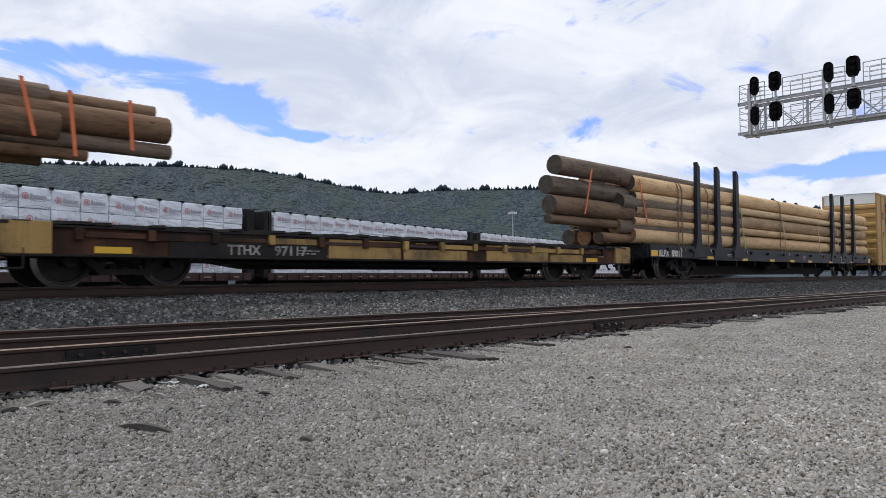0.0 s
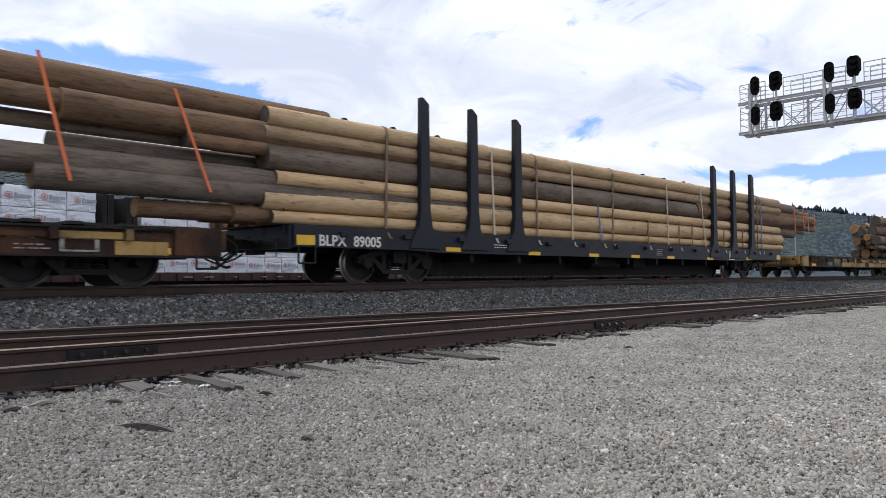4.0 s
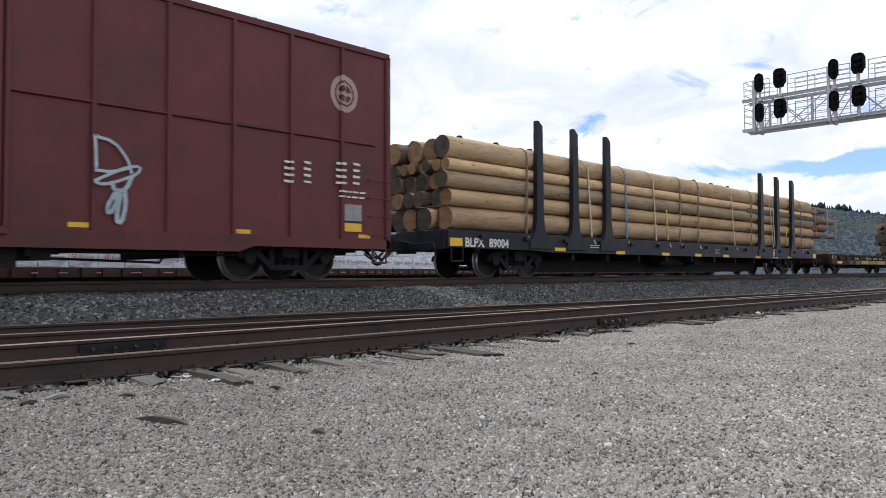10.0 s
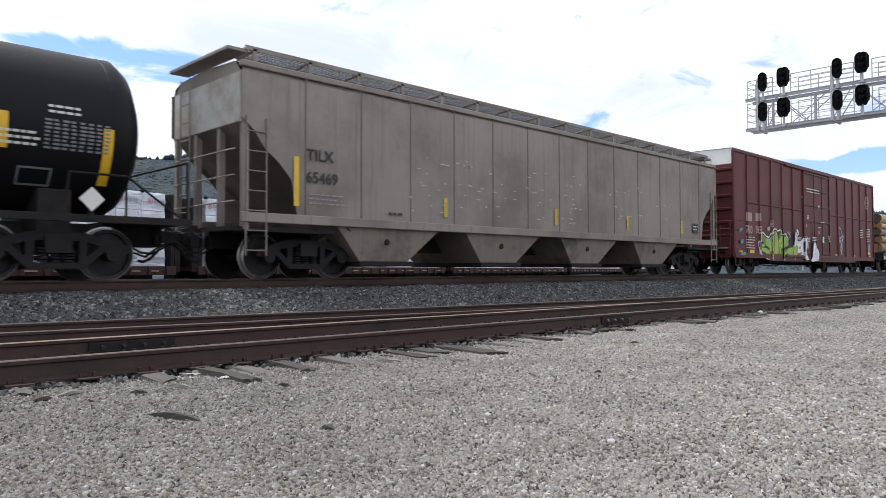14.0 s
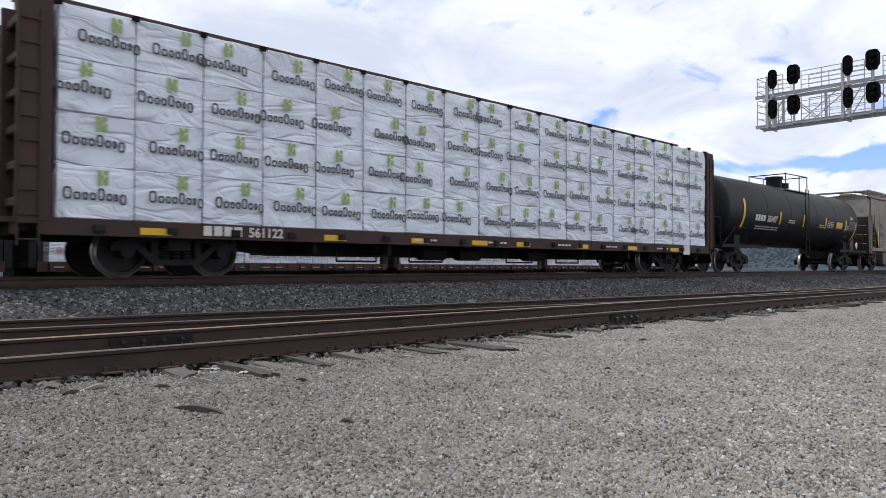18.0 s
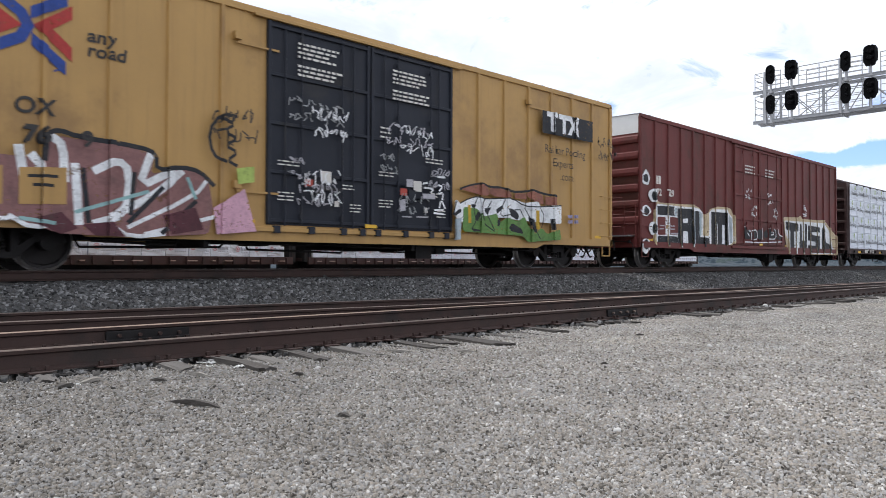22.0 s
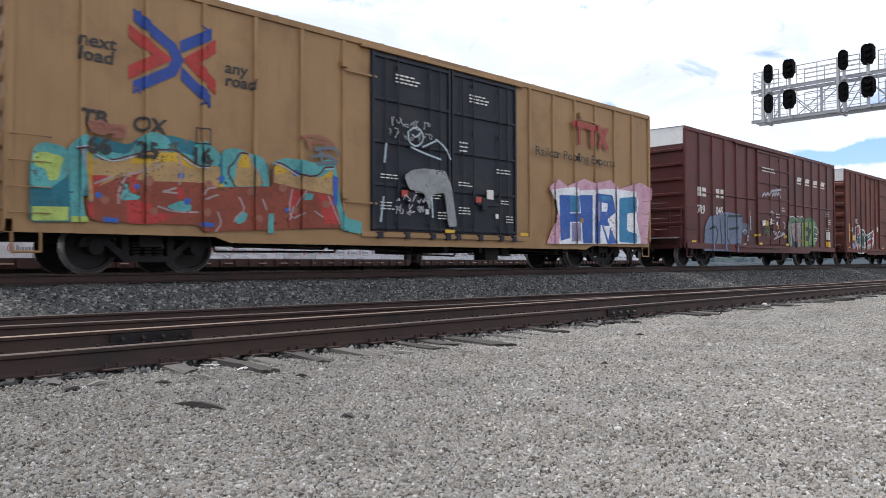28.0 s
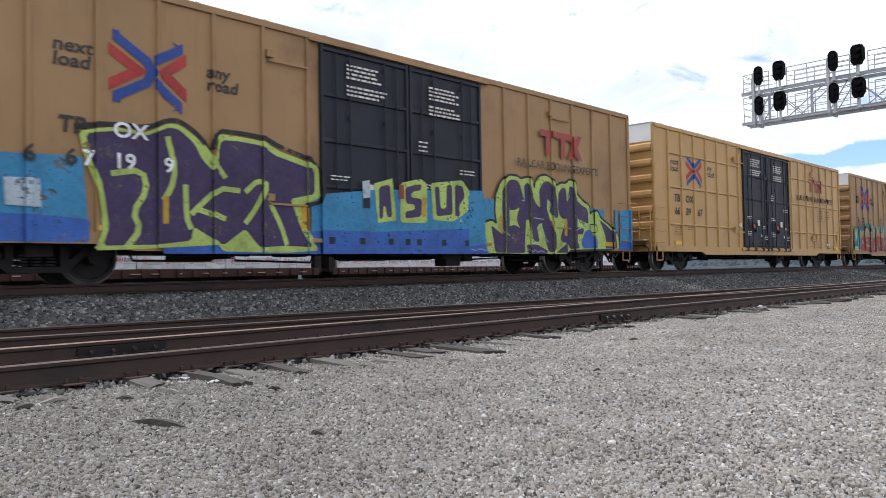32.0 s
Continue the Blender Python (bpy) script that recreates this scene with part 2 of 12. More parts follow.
def log_mat(name, tone, dark):
    """A peeled pole: long grain, knots, bark remains and weather stains along it; local x runs along the pole."""
    m = bpy.data.materials.new(name)
    m.use_nodes = True
    n = Nodes(m.node_tree)
    co = n.add("ShaderNodeTexCoord").outputs["Object"]
    rnd = n.add("ShaderNodeObjectInfo").outputs["Random"]
    off = n.add("ShaderNodeVectorMath", {0: co, 1: n.add("ShaderNodeCombineXYZ", {0: n.math("MULTIPLY", rnd, 53.0), 1: n.math("MULTIPLY", rnd, 9.0), 2: n.math("MULTIPLY", rnd, 5.0)}).outputs[0]}, operation="ADD").outputs[0]

    def along(a, b):
        return n.add("ShaderNodeMapping", {"Vector": off, "Scale": (a, b, b)}).outputs[0]

    a, b, c = n.noise(along(0.7, 3.0), 1.0, 7.0, 0.68), n.noise(along(4.0, 30.0), 1.0, 5.0, 0.65), n.noise(along(1.6, 5.0), 1.0, 8.0, 0.72)
    knots = n.add("ShaderNodeTexVoronoi", {"Vector": along(1.5, 6.0), "Scale": 1.0}).outputs["Distance"]
    col = n.mix(n.remap(n.math("ADD", n.math("MULTIPLY", a, 0.65), n.math("MULTIPLY", b, 0.35)), 0.41, 0.62, 0, 1, True), (*tone, 1), (*dark, 1))
    col = n.mix(n.remap(c, 0.56, 0.72, 0.0, 0.45, True), col, (dark[0] * 0.45, dark[1] * 0.42, dark[2] * 0.42, 1))
    col = n.mix(n.remap(n.noise(along(0.9, 11.0), 1.3, 6.0, 0.7), 0.57, 0.66, 0.0, 0.6, True), col, (dark[0] * 0.4, dark[1] * 0.36, dark[2] * 0.36, 1))
    col = n.mix(n.remap(knots, 0.03, 0.15, 0.8, 0.0, True), col, (0.05, 0.03, 0.018, 1))
    t = n.remap(rnd, 0, 1, 0.72, 1.12)
    warm = n.remap(n.math("FRACT", n.math("MULTIPLY", rnd, 7.3)), 0, 1, 0.90, 0.99)
    col = n.mix(1.0, col, n.add("ShaderNodeCombineColor", {0: t, 1: n.math("MULTIPLY", t, warm), 2: n.math("MULTIPLY", t, n.math("MULTIPLY", warm, warm))}).outputs[0], "MULTIPLY")
    bp = n.add("ShaderNodeBump", {"Height": n.math("ADD", b, n.math("MULTIPLY", c, 1.2)), "Strength": 0.6, "Distance": 0.016})
    bs = n.add("ShaderNodeBsdfPrincipled", {"Base Color": col, "Roughness": 0.82, "Specular IOR Level": 0.2, "Normal": bp.outputs[0]})
    n.add("ShaderNodeOutputMaterial", {"Surface": bs.outputs[0]})
    MATS[name] = m
    return m


def end_grain(name):
    """The sawn end of a pole: growth rings round its axis, some fresh and tan, some weathered grey."""
    m = bpy.data.materials.new(name)
    m.use_nodes = True
    n = Nodes(m.node_tree)
    co = n.add("ShaderNodeTexCoord").outputs["Object"]
    rnd = n.add("ShaderNodeObjectInfo").outputs["Random"]
    sep = n.add("ShaderNodeSeparateXYZ", {0: co})
    r = n.math("SQRT", n.math("ADD", n.math("POWER", sep.outputs[1], 2.0), n.math("POWER", sep.outputs[2], 2.0)))
    r = n.math("MULTIPLY_ADD", n.noise(co, 9.0, 3.0), 0.03, r)
    ring = n.math("SINE", n.math("MULTIPLY", r, 420.0))
    stain = n.noise(co, 5.0, 6.0, 0.7)
    old = n.remap(n.math("FRACT", n.math("MULTIPLY", rnd, 5.7)), 0.35, 0.6, 0, 1)
    fresh = n.mix(n.remap(stain, 0.35, 0.65), (0.36, 0.22, 0.12), (0.22, 0.12, 0.065))
    grey = n.mix(n.remap(stain, 0.35, 0.65), (0.10, 0.088, 0.075), (0.045, 0.04, 0.036))
    col = n.mix(old, fresh, grey)
    col = n.mix(n.remap(ring, -1, 1, 0.0, 0.35), col, (0.05, 0.035, 0.025))
    bs = n.add("ShaderNodeBsdfPrincipled", {"Base Color": col, "Roughness": 0.9, "Specular IOR Level": 0.15})
    n.add("ShaderNodeOutputMaterial", {"Surface": bs.outputs[0]})
    MATS[name] = m
    return m


def wrap_mat(name, base):
    """Woven plastic wrap: taut in places, with creases running aslant and dull smudges."""
    m = bpy.data.materials.new(name)
    m.use_nodes = True
    n = Nodes(m.node_tree)
    co = n.add("ShaderNodeTexCoord").outputs["Object"]
    rnd = n.add("ShaderNodeObjectInfo").outputs["Random"]
    off = n.add("ShaderNodeVectorMath", {0: co, 1: n.add("ShaderNodeCombineXYZ", {0: n.math("MULTIPLY", rnd, 41.0), 1: 0.0, 2: n.math("MULTIPLY", rnd, 23.0)}).outputs[0]}, operation="ADD").outputs[0]
    turn = n.add("ShaderNodeMapping", {"Vector": off, "Rotation": (0, 0.5, 0), "Scale": (1.0, 1.0, 2.6)}).outputs[0]
    a = n.noise(turn, 0.8, 2.0, 0.5, 1.0)
    crease = n.math("ABSOLUTE", n.math("SUBTRACT", a, 0.5))
    crease = n.remap(crease, 0.0, 0.10, 0.0, 1.0, True)
    b = n.math("ABSOLUTE", n.math("SUBTRACT", n.noise(off, 2.2, 2.0, 0.5, 0.8), 0.5))
    fold = n.math("ADD", crease, n.math("MULTIPLY", n.remap(b, 0.0, 0.07, 0.0, 1.0, True), 0.35))
    smudge = n.remap(n.noise(off, 1.1, 5.0, 0.6), 0.35, 0.7, 1.0, 0.82)
    col = n.mix(1.0, (*base, 1), n.add("ShaderNodeCombineColor", {0: smudge, 1: smudge, 2: smudge}).outputs[0], "MULTIPLY")
    bp = n.add("ShaderNodeBump", {"Height": fold, "Strength": 0.55, "Distance": 0.035})
    bs = n.add("ShaderNodeBsdfPrincipled", {"Base Color": col, "Roughness": 0.42, "Specular IOR Level": 0.4, "Normal": bp.outputs[0]})
    n.add("ShaderNodeOutputMaterial", {"Surface": bs.outputs[0]})
    MATS[name] = m
    return m


def spray(name, base):
    """Aerosol paint on old steel: uneven cover, scuffed through to the car's own paint in places."""
    m = bpy.data.materials.new(name)
    m.use_nodes = True
    n = Nodes(m.node_tree)
    co = n.add("ShaderNodeTexCoord").outputs["Object"]
    a = n.noise(co, 1.7, 6.0, 0.65)
    b = n.noise(co, 14.0, 5.0, 0.65)
    k = n.math("ADD", n.remap(a, 0.3, 0.7, 0.62, 1.12), n.remap(b, 0.3, 0.7, -0.16, 0.16))
    col = n.mix(1.0, (*base, 1), n.add("ShaderNodeCombineColor", {0: k, 1: k, 2: k}).outputs[0], "MULTIPLY")
    col = n.mix(n.remap(n.noise(co, 3.1, 7.0, 0.7), 0.52, 0.76, 0.0, 0.55, True), col, (0.085, 0.065, 0.055, 1))
    bs = n.add("ShaderNodeBsdfPrincipled", {"Base Color": col, "Roughness": 0.65, "Specular IOR Level": 0.35})
    worn = n.remap(n.math("ADD", n.math("MULTIPLY", a, 0.45), n.math("MULTIPLY", b, 0.55)), 0.56, 0.63, 0.0, 0.85, True)
    mix = n.add("ShaderNodeMixShader", {0: worn, 1: bs.outputs[0], 2: n.add("ShaderNodeBsdfTransparent").outputs[0]})
    n.add("ShaderNodeOutputMaterial", {"Surface": mix.outputs[0]})
    MATS[name] = m
    return m


def plain(name, base, rough=0.6, metal=0.0):
    return mat(name, base, rough, metal, var=0.14, scale=5.0, grain=40.0, bump=0.05)


GROUND = gravel("yard gravel", [(0.03, 0.028, 0.027), (0.14, 0.132, 0.122), (0.28, 0.267, 0.25), (0.50, 0.485, 0.46)], 0.023, 0.034, graded=True)
BALLAST = gravel("track ballast", [(0.012, 0.012, 0.013), (0.036, 0.036, 0.037), (0.066, 0.066, 0.067), (0.14, 0.139, 0.138)], 0.055, 0.04, (0.8, 0.78, 0.76))
STONES = stone_mat("loose gravel stones", [(0.045, 0.041, 0.037), (0.155, 0.139, 0.119), (0.218, 0.203, 0.182), (0.256, 0.228, 0.194), (0.222, 0.216, 0.209), (0.278, 0.262, 0.240), (0.238, 0.237, 0.234), (0.44, 0.427, 0.405)], True)
BSTONES = stone_mat("loose ballast stones", [(0.012, 0.012, 0.0125), (0.05, 0.0495, 0.049), (0.085, 0.085, 0.0855), (0.07, 0.066, 0.062), (0.11, 0.11, 0.111), (0.24, 0.239, 0.238)])
RAIL = mat("rusty rail steel", (0.046, 0.0245, 0.0200), 0.75, 0.2, 0.35, 3.0, 80.0, 0.25, (0.02, 0.016, 0.014), 0.5)
RAILTOP = mat("worn rail head", (0.30, 0.27, 0.25), 0.38, 0.85, 0.2, 8.0, 60.0, 0.06)
RAILDULL = mat("seldom used rail head", (0.13, 0.10, 0.085), 0.55, 0.5, 0.3, 6.0, 60.0, 0.08)
RUSTHEAD = mat("bright rust on a rail head", (0.27, 0.195, 0.15), 0.5, 0.35, 0.3, 6.0, 60.0, 0.08)
TIE = mat("weathered tie timber", (0.060, 0.054, 0.049), 0.9, 0, 0.45, 2.0, 25.0, 0.6, (0.03, 0.026, 0.022), 0.5, (1, 0.12, 1))
TIEPALE = mat("splintered tie timber", (0.115, 0.107, 0.099), 0.9, 0, 0.4, 2.0, 25.0, 0.6, (0.05, 0.045, 0.04), 0.5, (1, 0.12, 1))
STEEL = mat("dark grimy steel", (0.018, 0.0165, 0.017), 0.75, 0.2, 0.4, 4.0, 50.0, 0.2, (0.036, 0.026, 0.02), 0.3, spec=0.25)
WHEEL = mat("wheel steel", (0.024, 0.021, 0.021), 0.65, 0.5, 0.3, 5.0, 40.0, 0.1)
TREAD = mat("polished wheel rim", (0.38, 0.365, 0.36), 0.34, 0.7, 0.2, 8.0, 40.0, 0.05)
BLACK = mat("black tank paint", (0.0065, 0.0065, 0.0075), 0.5, 0, 0.3, 0.8, 30.0, 0.04, (0.011, 0.0105, 0.010), 0.3, spec=0.16)
CHARCOAL = mat("charcoal car paint", (0.0162, 0.0186, 0.0264), 0.5, 0, 0.3, 1.5, 40.0, 0.06, (0.04, 0.034, 0.028), 0.3, spec=0.18)
RED1 = mat("oxide red paint", (0.1008, 0.01792, 0.01926), 0.6, 0, 0.3, 0.9, 45.0, 0.06, (0.05, 0.016, 0.012), 0.4, streak=0.35, spec=0.42)
RED2 = mat("faded oxide red paint", (0.1242, 0.02322, 0.02106), 0.65, 0, 0.28, 0.8, 45.0, 0.08, (0.06, 0.02, 0.013), 0.5, streak=0.5, spec=0.42)
RED3 = mat("brown red paint", (0.1403, 0.03737, 0.02587), 0.68, 0, 0.3, 0.8, 45.0, 0.08, (0.05, 0.018, 0.013), 0.6, streak=0.75, spec=0.42)
RED4 = mat("maroon paint", (0.099, 0.02145, 0.0209), 0.6, 0, 0.25, 0.8, 45.0, 0.06, (0.045, 0.017, 0.014), 0.5, streak=0.4, spec=0.42)
YELLOW = mat("dull yellow paint", (0.4158, 0.2462, 0.07776), 0.55, 0, 0.16, 0.8, 45.0, 0.05, (0.25, 0.14, 0.05), 0.45, streak=0.5)
YELLOW2 = mat("brownish yellow paint", (0.3074, 0.1781, 0.07632), 0.6, 0, 0.2, 0.8, 45.0, 0.05, (0.19, 0.105, 0.045), 0.45, streak=0.4)
PALEYEL = mat("fresh yellow paint", (0.4455, 0.2596, 0.088), 0.5, 0, 0.16, 0.8, 45.0, 0.05, (0.30, 0.17, 0.06), 0.35, streak=0.4)
DOORBLK = mat("blue black door paint", (0.022, 0.0253, 0.0352), 0.55, 0, 0.3, 1.2, 45.0, 0.06, (0.045, 0.042, 0.04), 0.3, streak=0.25, spec=0.2)
# The base is a darker copy of the hopper's side paint, with stains.
HOPLOWER = mat("darker stained lower car paint", (0.20, 0.172, 0.145), 0.8, 0, 0.3, 1.2, 40.0, 0.08, (0.05, 0.042, 0.036), 0.5, streak=0.5)
PALEEND = mat("dirty pale end paint", (0.40, 0.39, 0.365), 0.7, 0, 0.2, 0.9, 40.0, 0.06, (0.20, 0.16, 0.12), 0.45, streak=0.5)
SEAM = mat("grimy seam", (0.13, 0.112, 0.097), 0.8, 0, 0.4, 2.0, 40.0, 0.08)
HOPPER = mat("dusty grey car paint", (0.2296, 0.2016, 0.177), 0.7, 0, 0.3, 0.55, 40.0, 0.08, (0.135, 0.112, 0.092), 0.6, streak=0.7)
GALV = mat("galvanised steel", (0.30, 0.315, 0.335), 0.45, 0.55, 0.2, 4.0, 40.0, 0.06)
BRIDGE = mat("weathered zinc coating", (0.40, 0.41, 0.43), 0.55, 0.15, 0.14, 4.0, 40.0, 0.05, (0.38, 0.37, 0.36), 0.3)
WHITE = mat("white painted steel", (0.72, 0.73, 0.72), 0.55, 0, 0.1, 1.5, 40.0, 0.03, (0.4, 0.38, 0.33), 0.25)
WRAP = wrap_mat("white lumber wrap", (0.74, 0.785, 0.87))
RUSTY = mat("rusty flatcar steel", (0.085, 0.040, 0.024), 0.85, 0.05, 0.6, 1.6, 40.0, 0.25, (0.016, 0.013, 0.012), 0.75, spec=0.2, streak=0.4)
OCHRE = mat("worn yellow sill paint", (0.36, 0.225, 0.07), 0.7, 0, 0.4, 1.6, 30.0, 0.12, (0.05, 0.03, 0.018), 0.62, streak=0.5)
DECKRED = mat("dull red deck paint", (0.045, 0.019, 0.017), 0.75, 0, 0.35, 2.0, 40.0, 0.1, (0.03, 0.02, 0.017), 0.5)
SAFETY = mat("yellow reflective strip", (0.68, 0.40, 0.02), 0.4, 0, 0.12, 4.0, 40.0, 0.02)
DECKWOOD = mat("black oily deck timber", (0.016, 0.014, 0.013), 0.9, 0, 0.5, 2.0, 25.0, 0.5, (0.05, 0.04, 0.033), 0.35)
FADEWHITE = mat("faded white lettering", (0.30, 0.29, 0.27), 0.7, 0, 0.5, 7.0, 40.0, 0.02, (0.09, 0.08, 0.07), 0.5)
FADED = plain("faded lettering paint", (0.36, 0.25, 0.21))
LETTER = plain("off-white lettering paint", (0.62, 0.60, 0.56))
FADEDARK = plain("worn black stencil paint", (0.085, 0.06, 0.032))
DARKLET = plain("black lettering paint", (0.022, 0.02, 0.02))
LOGS = [log_mat("peeled golden pole", (0.66, 0.495, 0.31), (0.49, 0.35, 0.205)), log_mat("brown pole", (0.46, 0.35, 0.23), (0.30, 0.225, 0.148)), log_mat("grey weathered pole", (0.20, 0.165, 0.138), (0.105, 0.086, 0.072)), log_mat("red brown pole", (0.25, 0.165, 0.108), (0.125, 0.083, 0.055))]
LOGEND = end_grain("sawn pole end")
ORANGE = plain("orange strap", (0.64, 0.15, 0.05))
SPLINTER = mat("dry grey splinter", (0.25, 0.235, 0.21), 0.85, 0, 0.4, 4.0, 30.0, 0.5, (0.12, 0.10, 0.085), 0.45, (0.2, 1, 1))
BEIGE = plain("beige webbing strap", (0.46, 0.40, 0.30))
BLUEST = plain("blue webbing strap", (0.09, 0.19, 0.36))
YELST = plain("lime yellow strap", (0.48, 0.45, 0.07))
BROWNST = plain("brown webbing strap", (0.15, 0.10, 0.06))
# Haze of the distance is mixed into these base colours as a blue shift.
HAZY_HILL = mat("wooded hillside with haze tint", (0.018, 0.032, 0.044), 0.95, 0, 0.3, 0.010, 0.085, 0.5, (0.027, 0.043, 0.043), 0.5)
HAZY_CONIFER = stone_mat("haze-tinted conifer foliage", [(0.014, 0.027, 0.038), (0.016, 0.030, 0.041), (0.018, 0.033, 0.044)])
HAZY_LEAFY = stone_mat("haze-tinted broadleaf foliage", [(0.024, 0.040, 0.043), (0.028, 0.045, 0.043), (0.032, 0.050, 0.043)])
SIGBLK = mat("signal black", (0.006, 0.006, 0.007), 0.7, 0, 0.2, 4.0, 40.0, 0.03, spec=0.1)
CONCRETE = mat("pale broken stone", (0.46, 0.455, 0.44), 0.8, 0, 0.1, 0.3, 4.0, 0.05)


# ---- mesh helpers ----
def box(bm, x0, x1, y0, y1, z0, z1):
    vs = [bm.verts.new((x, y, z)) for x in (x0, x1) for y in (y0, y1) for z in (z0, z1)]
    for f in ((0, 1, 3, 2), (4, 6, 7, 5), (0, 4, 5, 1), (2, 3, 7, 6), (0, 2, 6, 4), (1, 5, 7, 3)):
        bm.faces.new([vs[i] for i in f])
    return bm


def tube(bm, p, q, r, seg=8, r2=None):
    p, q = Vector(p), Vector(q)
    d = (q - p).normalized()
    u = d.orthogonal().normalized()
    w = d.cross(u)
    r2 = r if r2 is None else r2
    a = [bm.verts.new(p + r * (math.cos(k) * u + math.sin(k) * w)) for k in [2 * math.pi * i / seg for i in range(seg)]]
    b = [bm.verts.new(q + r2 * (math.cos(k) * u + math.sin(k) * w)) for k in [2 * math.pi * i / seg for i in range(seg)]]
    for i in range(seg):
        bm.faces.new((a[i], a[(i + 1) % seg], b[(i + 1) % seg], b[i]))
    bm.faces.new(a[::-1])
    bm.faces.new(b)
    return bm


def pipe(bm, pts, r, seg=6):
    for p, q in zip(pts, pts[1:]):
        tube(bm, p, q, r, seg)
    return bm


def slab(bm, outline, y0, y1):
    """A plate with the outline (x, z) between y0 and y1."""
    a = [bm.verts.new((x, y0, z)) for x, z in outline]
    b = [bm.verts.new((x, y1, z)) for x, z in outline]
    n = len(a)
    bm.faces.new(a)
    bm.faces.new(b[::-1])
    for i in range(n):
        bm.faces.new((a[i], b[i], b[(i + 1) % n], a[(i + 1) % n]))
    return bm


def loft(bm, rings, caps=True, closed=True):
    """Skin through rings of points of equal count."""
    vs = [[bm.verts.new(p) for p in ring] for ring in rings]
    n = len(vs[0])
    for a, b in zip(vs, vs[1:]):
        for i in range(n if closed else n - 1):
            bm.faces.new((a[i], a[(i + 1) % n], b[(i + 1) % n], b[i]))
    if caps:
        bm.faces.new(vs[0][::-1])
        bm.faces.new(vs[-1])
    return bm


def mesh_of(bm, material, smooth=False, bevel=0.0):
    if bevel:
        bmesh.ops.bevel(bm, geom=bm.edges[:], offset=bevel, segments=1, affect="EDGES")
    bmesh.ops.recalc_face_normals(bm, faces=bm.faces[:])
    me = bpy.data.meshes.new("mesh")
    bm.to_mesh(me)
    bm.free()
    for m in (material if isinstance(material, (list, tuple)) else [material]):
        me.materials.append(m)
    if smooth:
        me.shade_smooth()
        me.set_sharp_from_angle(angle=radians(40))
    return me


def part(name, bm, material, parent, label="", smooth=False, bevel=0.0, at=None):
    """Links a bmesh (or a finished mesh) as one part under a thing or a part."""
    me = bm if isinstance(bm, bpy.types.Mesh) else mesh_of(bm, material, smooth, bevel)
    ob = new(name, me)
    ob.parent = parent
    if at is not None:
        ob.matrix_basis = at
    if label:
        ob["label"] = label
    return ob


def B():
    return bmesh.new()


def thing(name, label, category, m=None, group="", kind=""):
    ob = new(name)
    ob.empty_display_size = 0.3
    if m is not None:
        ob.matrix_basis = m
    return tagged(ob, label, category, group, kind)


_cache = {}


def cached(key, make):
    if key not in _cache:
        _cache[key] = make()
    return _cache[key]


# ---- ground and tracks ----
TRACK_Y, RAIL_Z = 13.85, 0.706        # the main track: centre line and rail top
GAUGE = 0.7525                        # half the distance of the rail heads
NEAR_A, NEAR_B = 6.04, 7.55           # the rails of the near track


def spread(s):
    """How far the diverging track lies from the near track at x = s."""
    return 1.5 + 0.115 * (13 - s) if s < 13 else 1.5 * max(1 - (s - 13) / 26, 0) ** 2


def build_ground():
    xs = [-2500, -600, -150, -40, -12, -6, -4, -2, -1] + [0.16 * i for i in range(126)] + [20.4 + 0.5 * i for i in range(26)] + [34.5 + 1.5 * i for i in range(12)] + [60, 90, 200, 600, 3800]
    ys = [-2500, -400, -60, -12, -4, -2, -1] + [0.16 * i for i in range(42)] + [7, 8, 9, 10, 11, 13, 16, 20, 30, 60, 200, 700, 3800]
    bm = B()
    grid = [[bm.verts.new((x, y, ground_z(x, y) if y < 6 and abs(x) < 60 and y > -10 else -0.07 if 0 < y < 10.5 else 0.0)) for y in ys] for x in xs]
    for i in range(len(xs) - 1):
        for j in range(len(ys) - 1):
            bm.faces.new((grid[i][j], grid[i + 1][j], grid[i + 1][j + 1], grid[i][j + 1]))
    ob = new("ground", mesh_of(bm, GROUND, True))
    tagged(ob, "grey crushed gravel yard ground beside the tracks", "ground", kind="structure")


def build_berm(name, label, prof, material, x0=-120, x1=420, step=0.45, lean=0.0):
    """A bed of ballast along the track, with an uneven surface."""
    bm = B()
    near = [x0 + (x1 - x0) * i / 40 for i in range(41)]
    xs = sorted(set([x for x in near if x < -4 or x > 60] + [-4 + step * i for i in range(int(64 / step) + 1)]))
    rows = []
    for x in xs:
        rows.append([bm.verts.new((x, y + lean * x, z + (0.045 * noise.noise((x * 1.3, y * 1.3, 7)) + 0.03 * noise.noise((x * 4, y * 4, 2)) if 0 < i < len(prof) - 1 else 0))) for i, (y, z) in enumerate(prof)])
    for a, b in zip(rows, rows[1:]):
        for i in range(len(prof) - 1):
            bm.faces.new((a[i], b[i], b[i + 1], a[i + 1]))
    ob = new(name, mesh_of(bm, material, True))
    tagged(ob, label, "ballast", kind="structure")
    return ob


RAIL_PROF = [(-0.070, 0), (0.070, 0), (0.070, 0.012), (0.016, 0.032), (0.010, 0.125), (0.034, 0.138), (0.036, 0.165), (0.028, 0.172), (-0.028, 0.172), (-0.036, 0.165), (-0.034, 0.138), (-0.010, 0.125), (-0.016, 0.032), (-0.070, 0.012)]


